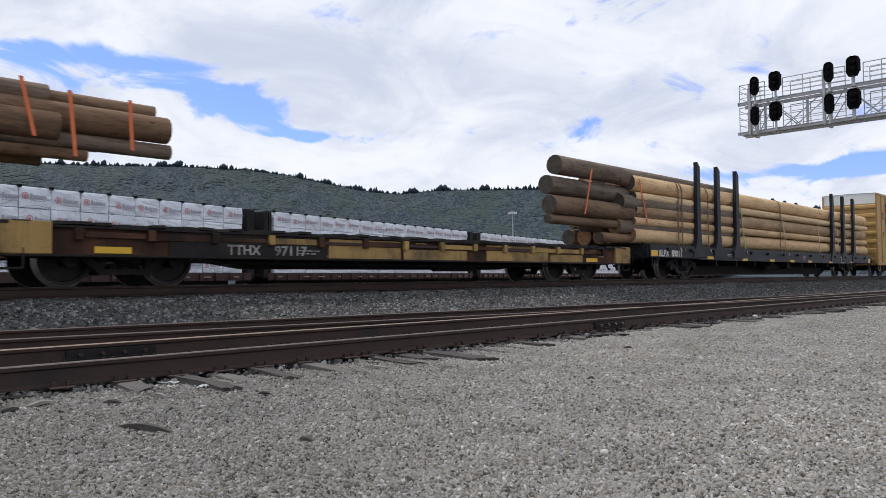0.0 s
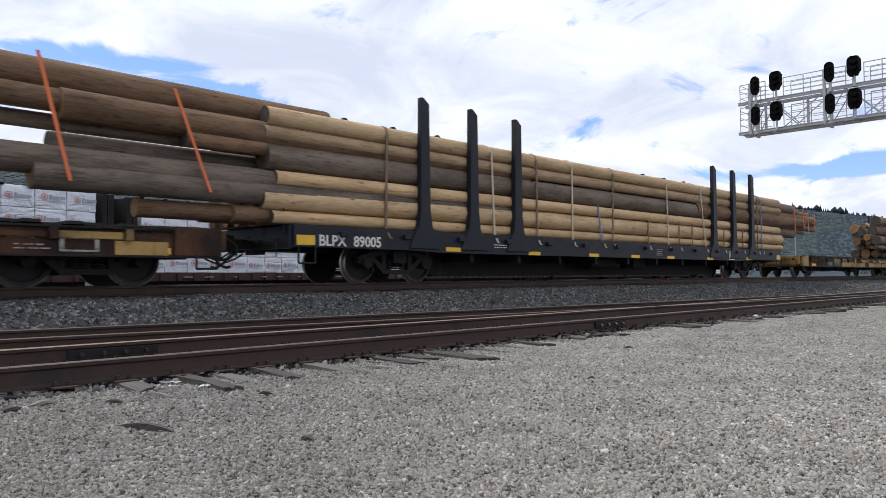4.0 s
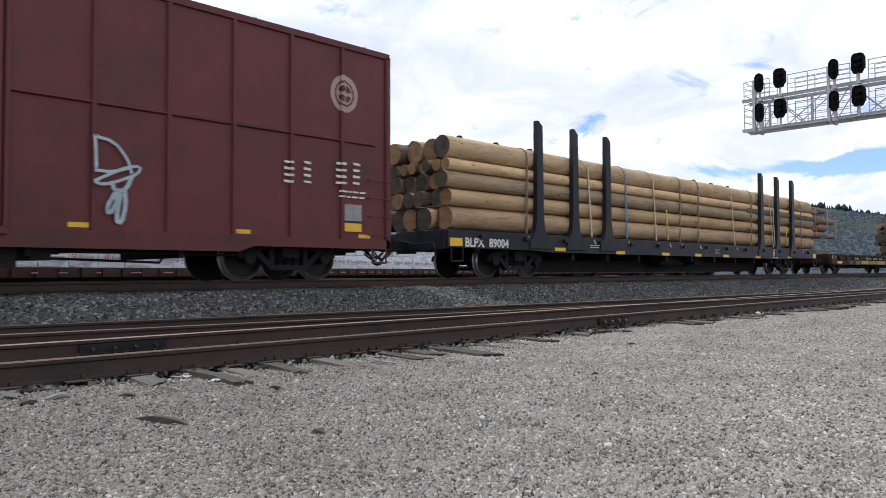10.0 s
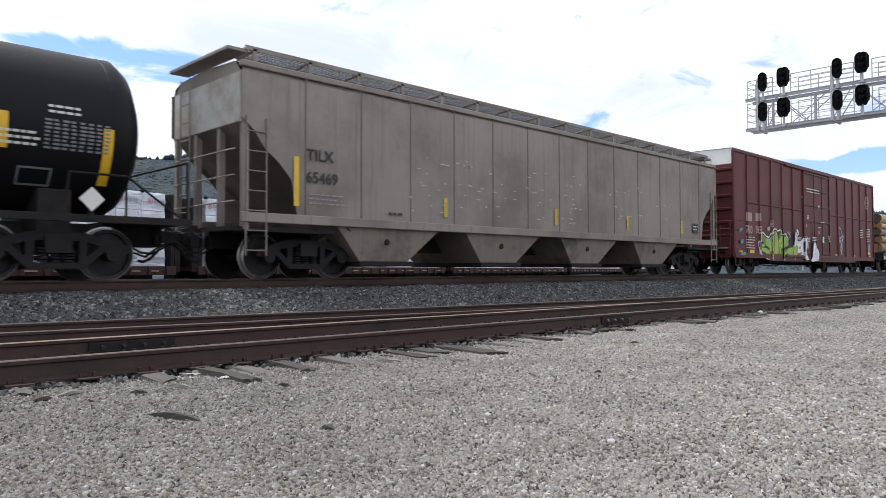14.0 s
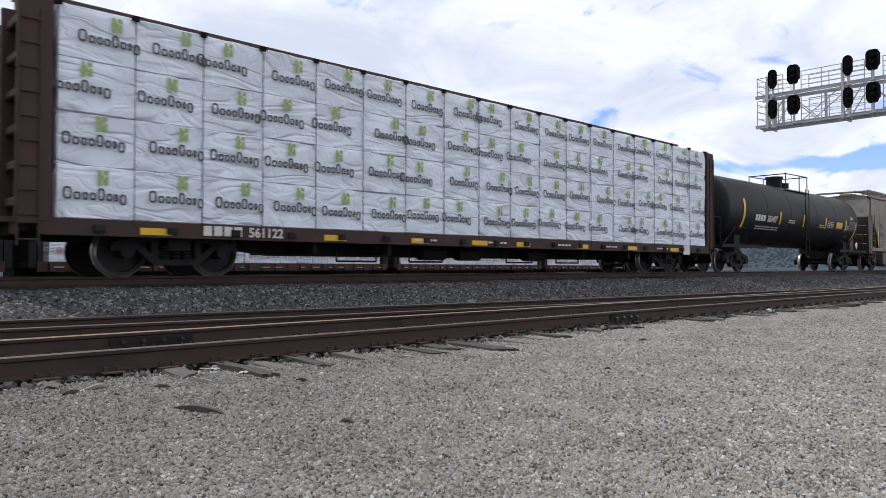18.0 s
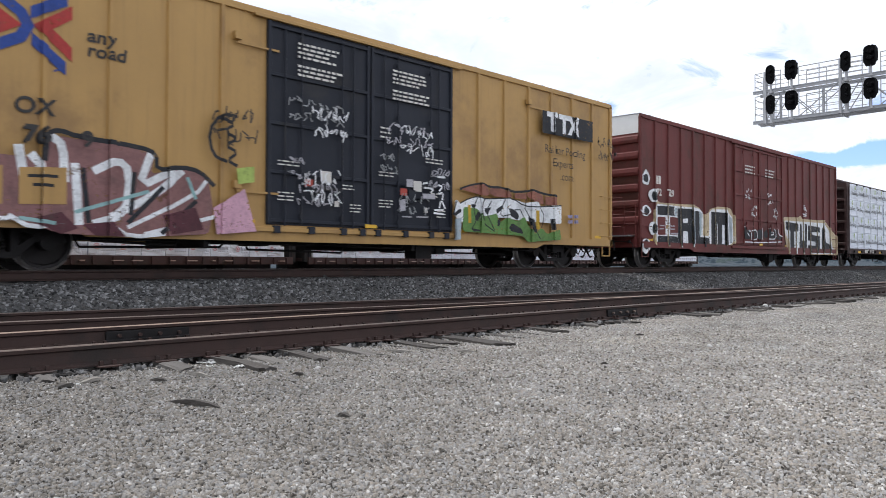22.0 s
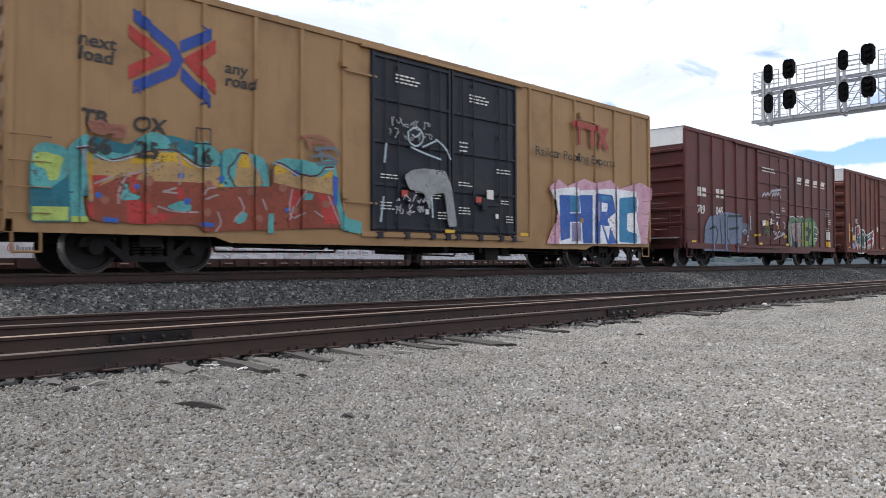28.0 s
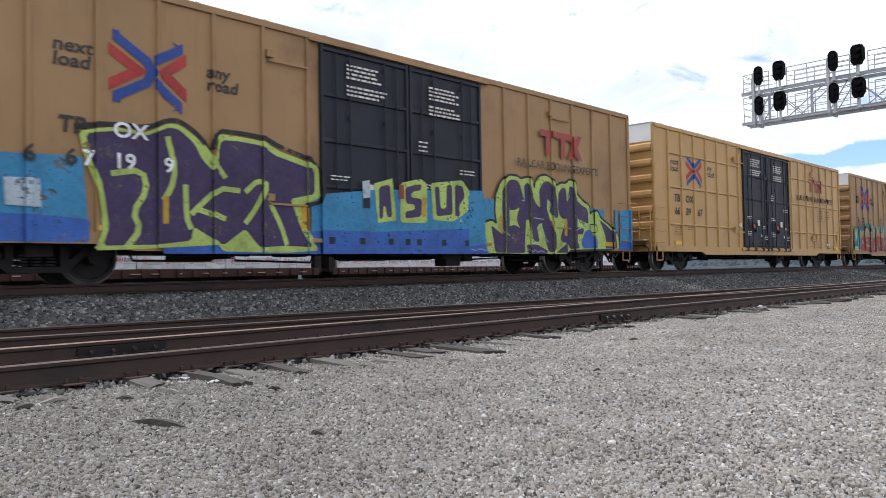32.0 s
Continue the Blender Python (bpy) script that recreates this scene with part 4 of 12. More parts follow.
def signal_bridge():
    ya, yb = 2.0, 15.2
    zb, zm, zt = 7.86, 9.36, 10.36
    front, back = 36.4, 37.3
    s = thing("signal_bridge", "galvanised steel signal bridge with black signal heads over the tracks", "signal bridge", pose(0, -0.08, 0))
    for x in (front, back):
        for z in (zb, zm):
            bm = B()
            box(bm, x - 0.06, x + 0.06, ya, yb, z - 0.02, z + 0.10)
            box(bm, x - 0.10, x + 0.10, ya, yb, z + 0.10, z + 0.125)
            part("chord", bm, BRIDGE, s)
    bm = B()
    for k in range(9):
        x = front + 0.14 + (back - front - 0.28) * k / 8
        box(bm, x - 0.012, x + 0.012, ya, yb - 0.15, zb - 0.04, zb + 0.0)
    part("walkway", bm, BRIDGE, s, "open steel grating walkway")["kind"] = "stuff"
    posts = [14.58, 11.15, 7.7, 4.3]
    for y in posts:
        part("post", box(B(), front - 0.15, front - 0.03, y - 0.065, y + 0.065, zb - 0.05, zt + 0.02), BRIDGE, s, bevel=0.01)
        part("post", box(B(), back - 0.05, back + 0.05, y - 0.055, y + 0.055, zb, zm + 0.1), BRIDGE, s, bevel=0.01)
        for z in (zm, zb):
            part("cross_tie", box(B(), front - 0.1, back + 0.1, y - 0.05, y + 0.05, z - 0.09, z - 0.02), BRIDGE, s)
    for y in (14.2, 12.2, 8.7, 5.2):
        part("post", box(B(), back - 0.05, back + 0.05, y - 0.055, y + 0.055, zb, zm + 0.1), BRIDGE, s, bevel=0.01)
    for y0, y1 in zip(posts, posts[1:]):
        ym = (y0 + y1) / 2
        for x in (front, back):
            part("brace", tube(B(), (x, y0, zb + 0.1), (x, ym + 0.85, zm), 0.026, 6), BRIDGE, s)
            part("brace", tube(B(), (x, ym + 0.85, zm), (x, ym - 0.55, zb + 0.1), 0.026, 6), BRIDGE, s)
            part("brace", tube(B(), (x, ym + 0.15, zb + 0.1), (x, y1 + 0.05, zm), 0.026, 6), BRIDGE, s)
    # railings in short framed panels, with gaps at the heads
    panels = [(15.1, 13.85), (13.0, 10.25), (9.5, 6.6), (5.9, 2.6)]
    for z0, z1 in ((zb + 0.12, zm - 0.15), (zm + 0.12, zt)):
        for x in (front - 0.05, back + 0.08):
            for a, b in panels:
                n = max(2, int((a - b) / 0.95) + 1)
                for i in range(n + 1):
                    y = b + (a - b) * i / n
                    part("stanchion", tube(B(), (x, y, z0 - 0.1), (x, y, z1), 0.02, 6), BRIDGE, s)
                for k in range(4):
                    z = z1 - (z1 - z0) * k / 4
                    part("handrail", tube(B(), (x, b, z), (x, a, z), 0.022 if k == 0 else 0.015, 6), BRIDGE, s)
    for z in (zb + 0.5, zb + 0.85, zb + 1.2, zm + 0.35, zm + 0.7, zt):
        part("end_rail", tube(B(), (front - 0.05, yb - 0.1, z), (back + 0.08, yb - 0.1, z), 0.018, 6), BRIDGE, s)
    for yy in (ya, ya + 1.4):
        part("mast", tube(B(), (37.0, yy, 0), (37.0, yy, zm + 0.3), 0.25, 12, 0.2), BRIDGE, s)
    me = signal_head_mesh()
    for y, twin in ((14.24, False), (13.26, True), (10.86, False), (9.84, True)):
        for z in (10.14, 8.66):
            z += 0.06 if twin else 0.0
            for dy, turn in (((0.09, -66), (-0.09, -114)) if twin else ((0.0, -90),)):
                head = part("signal_head", me, None, s, "black signal backplate with round top", at=pose(front - 0.3, y + dy, z, 0, 0, turn))
                for dz in (0.2, -0.08):
                    part("visor", tube(B(), (0, -0.03, dz), (0, -0.2, dz - 0.03), 0.085, 10, 0.08), SIGBLK, head)
                part("lamp_case", box(B(), -0.15, 0.15, 0.03, 0.16, -0.25, 0.32), SIGBLK, head, bevel=0.02)
            part("mounting_pipe", tube(B(), (front - 0.26, y, z - 0.86), (front - 0.26, y, z - 0.42), 0.055, 8), BRIDGE, s)
            part("bracket", box(B(), front - 0.34, front - 0.02, y - 0.09, y + 0.09, z - 0.9, z - 0.84), BRIDGE, s)


build_ground()
build_berm("ballast", "raised bed of dark grey crushed ballast under the main track", [(10.2, -0.02), (10.45, 0.05), (10.8, 0.12), (11.3, 0.24), (11.8, 0.36), (12.25, 0.46), (12.7, 0.50), (13.4, 0.50), (14.3, 0.50), (15.0, 0.50), (15.45, 0.46), (16.2, 0.3), (17.0, 0.14), (17.6, -0.02)], BALLAST)
# Bank added in dark hill colour to cover pale ground seen under the cars.
build_berm("far_bank", "added low dark bank hiding pale ground beyond the rail yard", [(44.0, -0.1), (45.5, 0.5), (47.0, 0.78), (49.0, 0.8), (52.0, -0.1)], HAZY_HILL)
build_berm("ballast_bed", "dark oily ballast between the yard tracks", [(5.75, -0.16), (5.95, -0.06), (6.1, -0.02), (6.5, 0.012), (7.4, 0.012), (8.5, 0.01), (9.5, 0.012), (10.1, 0.02), (10.4, -0.02)], BALLAST, x1=200)
build_tracks()
build_hill()
for az, dist, h in ((39.4, 240, 22), (33.0, 235, 26), (27.6, 240, 19), (19.0, 300, 21)):
    light_mast(az, dist, h)
signal_bridge()


# ---- running gear ----
HW = 1.53                              # half the width of a car
WHEEL_R = 0.455
CARS = []                              # (thing, offset along the track)
ROLLING = []                           # (wheelset, its car's offset, local pose)


def side_frame_mesh():
    bm = B()
    slab(bm, [(-1.17, 0.46), (-1.12, 0.60), (-0.85, 0.68), (-0.42, 0.80), (0.42, 0.80), (0.85, 0.68), (1.12, 0.60), (1.17, 0.46), (1.02, 0.44), (0.98, 0.54), (0.74, 0.56), (0.40, 0.66), (-0.40, 0.66), (-0.74, 0.56), (-0.98, 0.54), (-1.02, 0.44)], -0.07, 0.07)
    slab(bm, [(-0.86, 0.60), (-0.42, 0.20), (0.42, 0.20), (0.86, 0.60), (0.68, 0.58), (0.34, 0.30), (-0.34, 0.30), (-0.68, 0.58)], -0.085, 0.085)
    for s in (-1, 1):
        box(bm, s * 0.40 - 0.06, s * 0.40 + 0.06, -0.08, 0.08, 0.28, 0.70)
        tube(bm, (s * 0.89, -0.12, 0.45), (s * 0.89, 0.1, 0.45), 0.13, 12)
        box(bm, s * 0.89 - 0.16, s * 0.89 + 0.16, -0.09, 0.09, 0.47, 0.60)
    return mesh_of(bm, STEEL)


def spring_mesh():
    bm = B()
    for x in (-0.2, 0.0, 0.2):
        for k in range(5):
            tube(bm, (x, 0, 0.31 + 0.052 * k), (x, 0, 0.34 + 0.052 * k), 0.085, 10)
    return mesh_of(bm, STEEL)


def wheel_mesh():
    bm = B()
    prof = [(0.0, 0.05), (0.10, 0.09), (0.13, 0.03), (0.36, 0.005), (0.375, 0.06), (WHEEL_R - 0.026, 0.07), (WHEEL_R, 0.044), (WHEEL_R + 0.004, -0.045), (WHEEL_R + 0.028, -0.055), (WHEEL_R + 0.025, -0.075), (0.375, -0.075), (0.36, -0.03), (0.13, -0.03), (0.10, -0.07), (0.0, -0.07)]
    n = 28
    rings = [[(r * math.cos(a), -y, r * math.sin(a)) for a in [6.2832 * i / n for i in range(n)]] for r, y in prof[1:-1]]
    vs = [[bm.verts.new(p) for p in ring] for ring in rings]
    for j, (a, b) in enumerate(zip(vs, vs[1:])):
        for i in range(n):
            f = bm.faces.new((a[i], a[(i + 1) % n], b[(i + 1) % n], b[i]))
            f.material_index = 1 if j in (4, 5, 6, 7) else 0
    bm.faces.new(vs[0][::-1])
    bm.faces.new(vs[-1])
    for k in range(3):
        a = 2.094 * k
        tube(bm, (0.06 * math.cos(a), -0.11, 0.06 * math.sin(a)), (0.06 * math.cos(a), -0.085, 0.06 * math.sin(a)), 0.014, 6)
    return mesh_of(bm, [WHEEL, TREAD], True)


def truck(car, off, xc):
    """A two-axle truck: side frames with springs, a bolster and two wheelsets that roll."""
    for s in (-1, 1):
        f = part("side_frame", cached("side_frame", side_frame_mesh), None, car, at=pose(xc, s * 1.02, 0))
        part("spring", cached("spring", spring_mesh), None, f)
    part("bolster", cached("bolster", lambda: mesh_of(box(B(), -0.2, 0.2, -1.2, 1.2, 0.46, 0.72), STEEL)), None, car, at=pose(xc, 0, 0))
    part("brake_beam", cached("brake", lambda: mesh_of(pipe(B(), [(-0.35, -0.9, 0.4), (-0.35, 0.9, 0.4), (0.35, 0.9, 0.4), (0.35, -0.9, 0.4)], 0.045), STEEL)), None, car, at=pose(xc, 0, 0))
    for dx in (-0.89, 0.89):
        m = pose(xc + dx, 0, WHEEL_R)
        ws = part("wheelset", cached("axle", lambda: mesh_of(tube(B(), (0, -0.95, 0), (0, 0.95, 0), 0.09, 12), STEEL)), None, car, at=m)
        for s in (-1, 1):
            part("wheel", cached("wheel", wheel_mesh), None, ws, at=pose(0, s * 0.76, 0, 0, 0, 0 if s < 0 else 180))
        ROLLING.append((ws, off, xc + dx))


def coupler_mesh():
    bm = B()
    box(bm, -0.25, 0.35, -0.09, 0.09, -0.1, 0.1)
    slab(bm, [(0.3, -0.16), (0.3, 0.16), (0.5, 0.2), (0.62, 0.13), (0.6, -0.13), (0.48, -0.18)], -0.15, 0.15)
    box(bm, -0.35, -0.2, -0.3, 0.3, -0.22, 0.22)
    return mesh_of(bm, STEEL, bevel=0.012)


def hose_mesh():
    bm = B()
    pts = [(0, -0.35, 0.0), (0.16, -0.35, -0.16), (0.34, -0.3, -0.33), (0.5, -0.25, -0.4), (0.62, -0.22, -0.38)]
    pipe(bm, pts, 0.028, 7)
    return mesh_of(bm, STEEL)


def long_hose_mesh(k):
    """A slack hose of the train line that droops to the middle of the gap."""
    bm = B()
    y = 0.35 + 0.3 * k
    pipe(bm, [(-0.25, -y, 0.02), (0.0, -y, -0.02), (0.18, -y + 0.05, -0.12), (0.4, -y + 0.12, -0.22 - 0.06 * k), (0.66, -y + 0.2, -0.2), (0.85, -y + 0.25, -0.1)], 0.022, 6)
    box(bm, -0.3, -0.18, -y - 0.05, -y + 0.05, -0.04, 0.08)
    return mesh_of(bm, STEEL)


def cut_lever_mesh():
    bm = B()
    pipe(bm, [(0.02, -0.1, 0.16), (0.1, -0.1, 0.1), (0.1, -0.55, 0.02), (0.1, -1.25, 0.02), (0.2, -1.42, -0.1), (0.2, -1.42, -0.3)], 0.016, 6)
    for y in (-0.6, -1.2):
        box(bm, 0.0, 0.12, y - 0.02, y + 0.02, -0.03, 0.06)
    return mesh_of(bm, STEEL)


def couplers(car, half, z=0.84):
    for s in (-1, 1):
        turn = 0 if s > 0 else 180
        for k in range(2):
            part("air_hose", cached(("long_hose", k), lambda k=k: long_hose_mesh(k)), None, car, at=pose(s * (half + 0.05), 0, z - 0.12, 0, 0, turn))
        part("cut_lever", cached("cut_lever", cut_lever_mesh), None, car, at=pose(s * half, 0, z, 0, 0, turn) if s > 0 else pose(-half, 0, z) @ Matrix.Diagonal((-1, 1, 1, 1)))
        part("coupler", cached("coupler", coupler_mesh), None, car, at=pose(s * (half + 0.1), 0, z, 0, 0, 0 if s > 0 else 180))
        part("air_hose", cached("hose", hose_mesh), None, car, at=pose(s * (half + 0.1), 0, z - 0.1, 0, 0, 0 if s > 0 else 180))


def ladder(car, name, x, y, z0, z1, w, along, material, step=0.38):
    """Rungs between two uprights; along: the axis that the rungs follow."""
    bm = B()
    ex = Vector((w / 2, 0, 0)) if along == "x" else Vector((0, w / 2, 0))
    c = Vector((x, y, 0))
    for s in (-1, 1):
        tube(bm, c + s * ex + Vector((0, 0, z0)), c + s * ex + Vector((0, 0, z1)), 0.018, 6)
    z = z0 + 0.1
    while z < z1:
        tube(bm, c - ex + Vector((0, 0, z)), c + ex + Vector((0, 0, z)), 0.014, 6)
        z += step
    return part(name, bm, material, car)


# ---- paint on a car's side ----
def clip_x(poly, lo, hi):
    for edge, keep in ((lo, 1), (hi, -1)):
        out = []
        for i in range(len(poly)):
            a, b = poly[i - 1], poly[i]
            da, db = keep * (a[0] - edge), keep * (b[0] - edge)
            if (da >= 0) != (db >= 0):
                t = da / (da - db)
                out.append((edge, a[1] + t * (b[1] - a[1])))
            if db >= 0:
                out.append(b)
        poly = out
        if len(poly) < 3:
            return []
    return poly


class Side:
    """The near side of a car: a sheet at depth y with proud posts, on which paint lies."""

    def __init__(self, car, y, posts=(), proud=0.055, doors=()):
        self.car, self.y = car, y
        self.bands = sorted([(a, b, proud) for a, b in posts] + [(a, b, d) for a, b, d in doors])
        self.layer = 0

    def paint(self, name, polys, material, label="", lift=None):
        """Flat paint patches with the outlines (x, z), laid over sheet and posts."""
        if name == "graffiti":
            polys = [rounded(p) if 5 <= len(p) < 40 else p for p in polys]
        groups = []
        for poly in polys:
            prev = groups[-1][-1] if groups else None
            if prev and len(poly) == len(prev) == 4 and abs(poly[0][0] - prev[3][0]) + abs(poly[0][1] - prev[3][1]) < 1e-6 and abs(poly[1][0] - prev[2][0]) + abs(poly[1][1] - prev[2][1]) < 1e-6:
                groups[-1].append(poly)
            else:
                groups.append([poly])
        self.layer += 1
        base = 0.003 + 0.0010 * (self.layer if lift is None else lift)
        single = name not in ("graffiti", "graffiti_tag", "emblem", "placard", "owner_mark", "owner_name", "number_panel")
        if single:
            return self.lay(name, [(g, 0.0) for g in groups], material, label, base)
        return [self.lay(name, [(g, 0.0001 * (i % 9))], material, label, base) for i, g in enumerate(groups)][0]

    def lay(self, name, groups, material, label, base):
        """One part of paint: outlines (each a list of joined patches), wrapped over the sides of the posts."""
        bm = B()
        for polys, up in groups:
            d = base + up
            for poly in polys:
                pts = [Vector((x, z, 0)) for x, z in poly]
                tris = [[(pts[i].x, pts[i].y) for i in t] for t in tessellate_polygon([pts])] if len(poly) > 3 else [list(poly)]
                x0, x1 = min(p[0] for p in poly), max(p[0] for p in poly)
                cuts, at = [], x0
                for a, b, pr in self.bands:
                    if b <= at or a >= x1:
                        continue
                    if a > at:
                        cuts.append((at, a, 0.0))
                    cuts.append((max(a, at), min(b, x1), pr))
                    at = b
                if at < x1:
                    cuts.append((at, x1, 0.0))
                for k, (a, b, pr) in enumerate(cuts):
                    for t in tris:
                        q = clip_x(t, a, b)
                        if len(q) < 3:
                            continue
                        vs = [bm.verts.new((x, self.y - pr - d, z)) for x, z in q]
                        f = bm.faces.new(vs)
                        f.normal_update()
                        if f.normal.y > 0:
                            f.normal_flip()
                        if k:
                            edge = [z for x, z in q if abs(x - a) < 1e-6]
                            if len(edge) > 1 and max(edge) - min(edge) > 1e-4:
                                y0, y1 = self.y - pr - d, self.y - cuts[k - 1][2] - d
                                bm.faces.new([bm.verts.new(p) for p in ((a, y0, min(edge)), (a, y0, max(edge)), (a, y1, max(edge)), (a, y1, min(edge)))])
        if name not in ("car_number", "reporting_mark", "slogan", "stencil"):
            bmesh.ops.remove_doubles(bm, verts=bm.verts[:], dist=0.0001)
        me = bpy.data.meshes.new("paint")
        bm.to_mesh(me)
        bm.free()
        me.materials.append(material)
        return part(name, me, None, self.car, label)

    def text(self, name, body, x, z, size, material, label="", wide=1.0, slant=0.0, bold=0.0, space=1.0):
        cu = bpy.data.curves.new("lettering", "FONT")
        cu.body, cu.size, cu.offset, cu.space_character = body, size, bold, space
        cu.resolution_u = 3
        ob = bpy.data.objects.new("lettering", cu)
        me = bpy.data.meshes.new_from_object(ob)
        me.calc_loop_triangles()
        tris = [[(x + wide * me.vertices[i].co.x + slant * me.vertices[i].co.y, z + me.vertices[i].co.y) for i in t.vertices] for t in me.loop_triangles]
        bpy.data.objects.remove(ob)
        bpy.data.meshes.remove(me)
        bpy.data.curves.remove(cu)
        ob = self.paint(name, tris, material, label or "painted lettering", lift=self.layer + 0.5)
        if name == "slogan":
            ob["kind"] = "stuff"
        return ob


def rounded(poly):
    """Cuts the corners of an outline, as a swung spray can does."""
    out = []
    for a, b in zip(poly, poly[1:] + poly[:1]):
        ln = math.hypot(b[0] - a[0], b[1] - a[1])
        k = min(0.22, 0.05 / max(ln, 1e-6))
        out += [(a[0] + (b[0] - a[0]) * k, a[1] + (b[1] - a[1]) * k), (b[0] - (b[0] - a[0]) * k, b[1] - (b[1] - a[1]) * k)]
    return out


def curved(pts):
    out = [pts[0]]
    for a, b in zip(pts, pts[1:]):
        out += [(a[0] * 0.75 + b[0] * 0.25, a[1] * 0.75 + b[1] * 0.25), (a[0] * 0.25 + b[0] * 0.75, a[1] * 0.25 + b[1] * 0.75)]
    return out + [pts[-1]]


def band(pts, w):
    """A mitred stripe through points with upright ends, as one outline."""
    up, dn = [], []
    for i, (x, z) in enumerate(pts):
        d = [Vector((b[0] - a[0], b[1] - a[1])).normalized() for a, b in ((pts[i - 1], pts[i]) if i else (pts[0], pts[1]), (pts[i], pts[i + 1]) if i < len(pts) - 1 else (pts[-2], pts[-1]))]
        n = (Vector((-d[0].y, d[0].x)) + Vector((-d[1].y, d[1].x))).normalized()
        h = w / 2 / max(n.dot(Vector((-d[0].y, d[0].x))), 0.35)
        if i in (0, len(pts) - 1):
            n, h = Vector((0, 1 if d[0].x > 0 else -1)), w / 2 / max(abs(d[0].x), 0.4)
        up.append((x + n.x * h, z + n.y * h))
        dn.append((x - n.x * h, z - n.y * h))
    return up + dn[::-1]


def band_box(x0, x1, z0, z1, w=0.025):
    """The four sides of a stencilled frame."""
    return [rect(x0, x1, z0, z0 + w), rect(x0, x1, z1 - w, z1), rect(x0, x0 + w, z0 + w, z1 - w), rect(x1 - w, x1, z0 + w, z1 - w)]


def rect(x0, x1, z0, z1):
    return [(x0, z0), (x1, z0), (x1, z1), (x0, z1)]


def stroke(pts, w):
    """A broad brush line through points, as quads that share their joints."""
    q = [pts[0]] + [b for a, b in zip(pts, pts[1:]) if abs(a[0] - b[0]) + abs(a[1] - b[1]) > 1e-4]
    if len(q) < 2:
        return []
    edge = []
    for i, (x, z) in enumerate(q):
        a, b = Vector(q[max(i - 1, 0)]), Vector(q[min(i + 1, len(q) - 1)])
        d = b - a if (b - a).length > 1e-5 else Vector(q[i]) - Vector(q[i - 1])
        d.normalize()
        e = d * (w * 0.3 if i == len(q) - 1 else -w * 0.3 if i == 0 else 0.0)
        edge.append(((x + e.x - d.y * w / 2, z + e.y + d.x * w / 2), (x + e.x + d.y * w / 2, z + e.y - d.x * w / 2)))
    return [[a[0], a[1], b[1], b[0]] for a, b in zip(edge, edge[1:])]


def blob(cx, cz, rx, rz, seed, n=18, rough=0.25):
    rnd = random.Random(seed)
    return [(cx + rx * (1 + rnd.uniform(-rough, rough)) * math.cos(6.2832 * i / n), cz + rz * (1 + rnd.uniform(-rough, rough)) * math.sin(6.2832 * i / n)) for i in range(n)]


GLYPH = {
    "T": [[(0, 1), (1, 1)], [(0.5, 1), (0.5, 0)]], "U": [[(0.05, 1), (0.05, 0.15), (0.3, 0), (0.75, 0), (0.95, 0.15), (0.95, 1)]],
    "S": [[(0.95, 0.95), (0.1, 0.95), (0.1, 0.52), (0.9, 0.52), (0.9, 0.05), (0.05, 0.05)]], "L": [[(0.1, 1), (0.1, 0.05), (0.95, 0.05)]],
    "A": [[(0, 0), (0.3, 1), (0.7, 1), (1, 0)], [(0.15, 0.4), (0.85, 0.4)]], "M": [[(0, 0), (0.08, 1), (0.5, 0.35), (0.92, 1), (1, 0)]],
    "E": [[(0.95, 1), (0.1, 1), (0.1, 0), (0.95, 0)], [(0.1, 0.52), (0.8, 0.52)]], "R": [[(0.05, 0), (0.05, 1), (0.8, 0.95), (0.85, 0.55), (0.1, 0.45)], [(0.4, 0.45), (0.95, 0)]],
    "P": [[(0.1, 0), (0.1, 1), (0.85, 0.95), (0.85, 0.5), (0.1, 0.45)]], "I": [[(0.5, 1), (0.5, 0)]], "N": [[(0.05, 0), (0.05, 1), (0.9, 0), (0.9, 1)]],
    "W": [[(0, 1), (0.2, 0), (0.5, 0.7), (0.8, 0), (1, 1)]], "Z": [[(0, 1), (0.95, 1), (0.05, 0), (1, 0)]], "C": [[(0.95, 0.95), (0.3, 1), (0.05, 0.7), (0.05, 0.3), (0.3, 0), (0.95, 0.05)]],
    "D": [[(0.1, 0), (0.1, 1), (0.7, 0.95), (0.95, 0.65), (0.95, 0.3), (0.7, 0.03), (0.1, 0)]], "F": [[(0.1, 0), (0.1, 1), (0.95, 1)], [(0.1, 0.55), (0.75, 0.55)]],
    "X": [[(0, 1), (1, 0)], [(0, 0), (1, 1)]], "O": [[(0.5, 1), (0.1, 0.8), (0.1, 0.2), (0.5, 0), (0.9, 0.2), (0.9, 0.8), (0.5, 1)]],
}


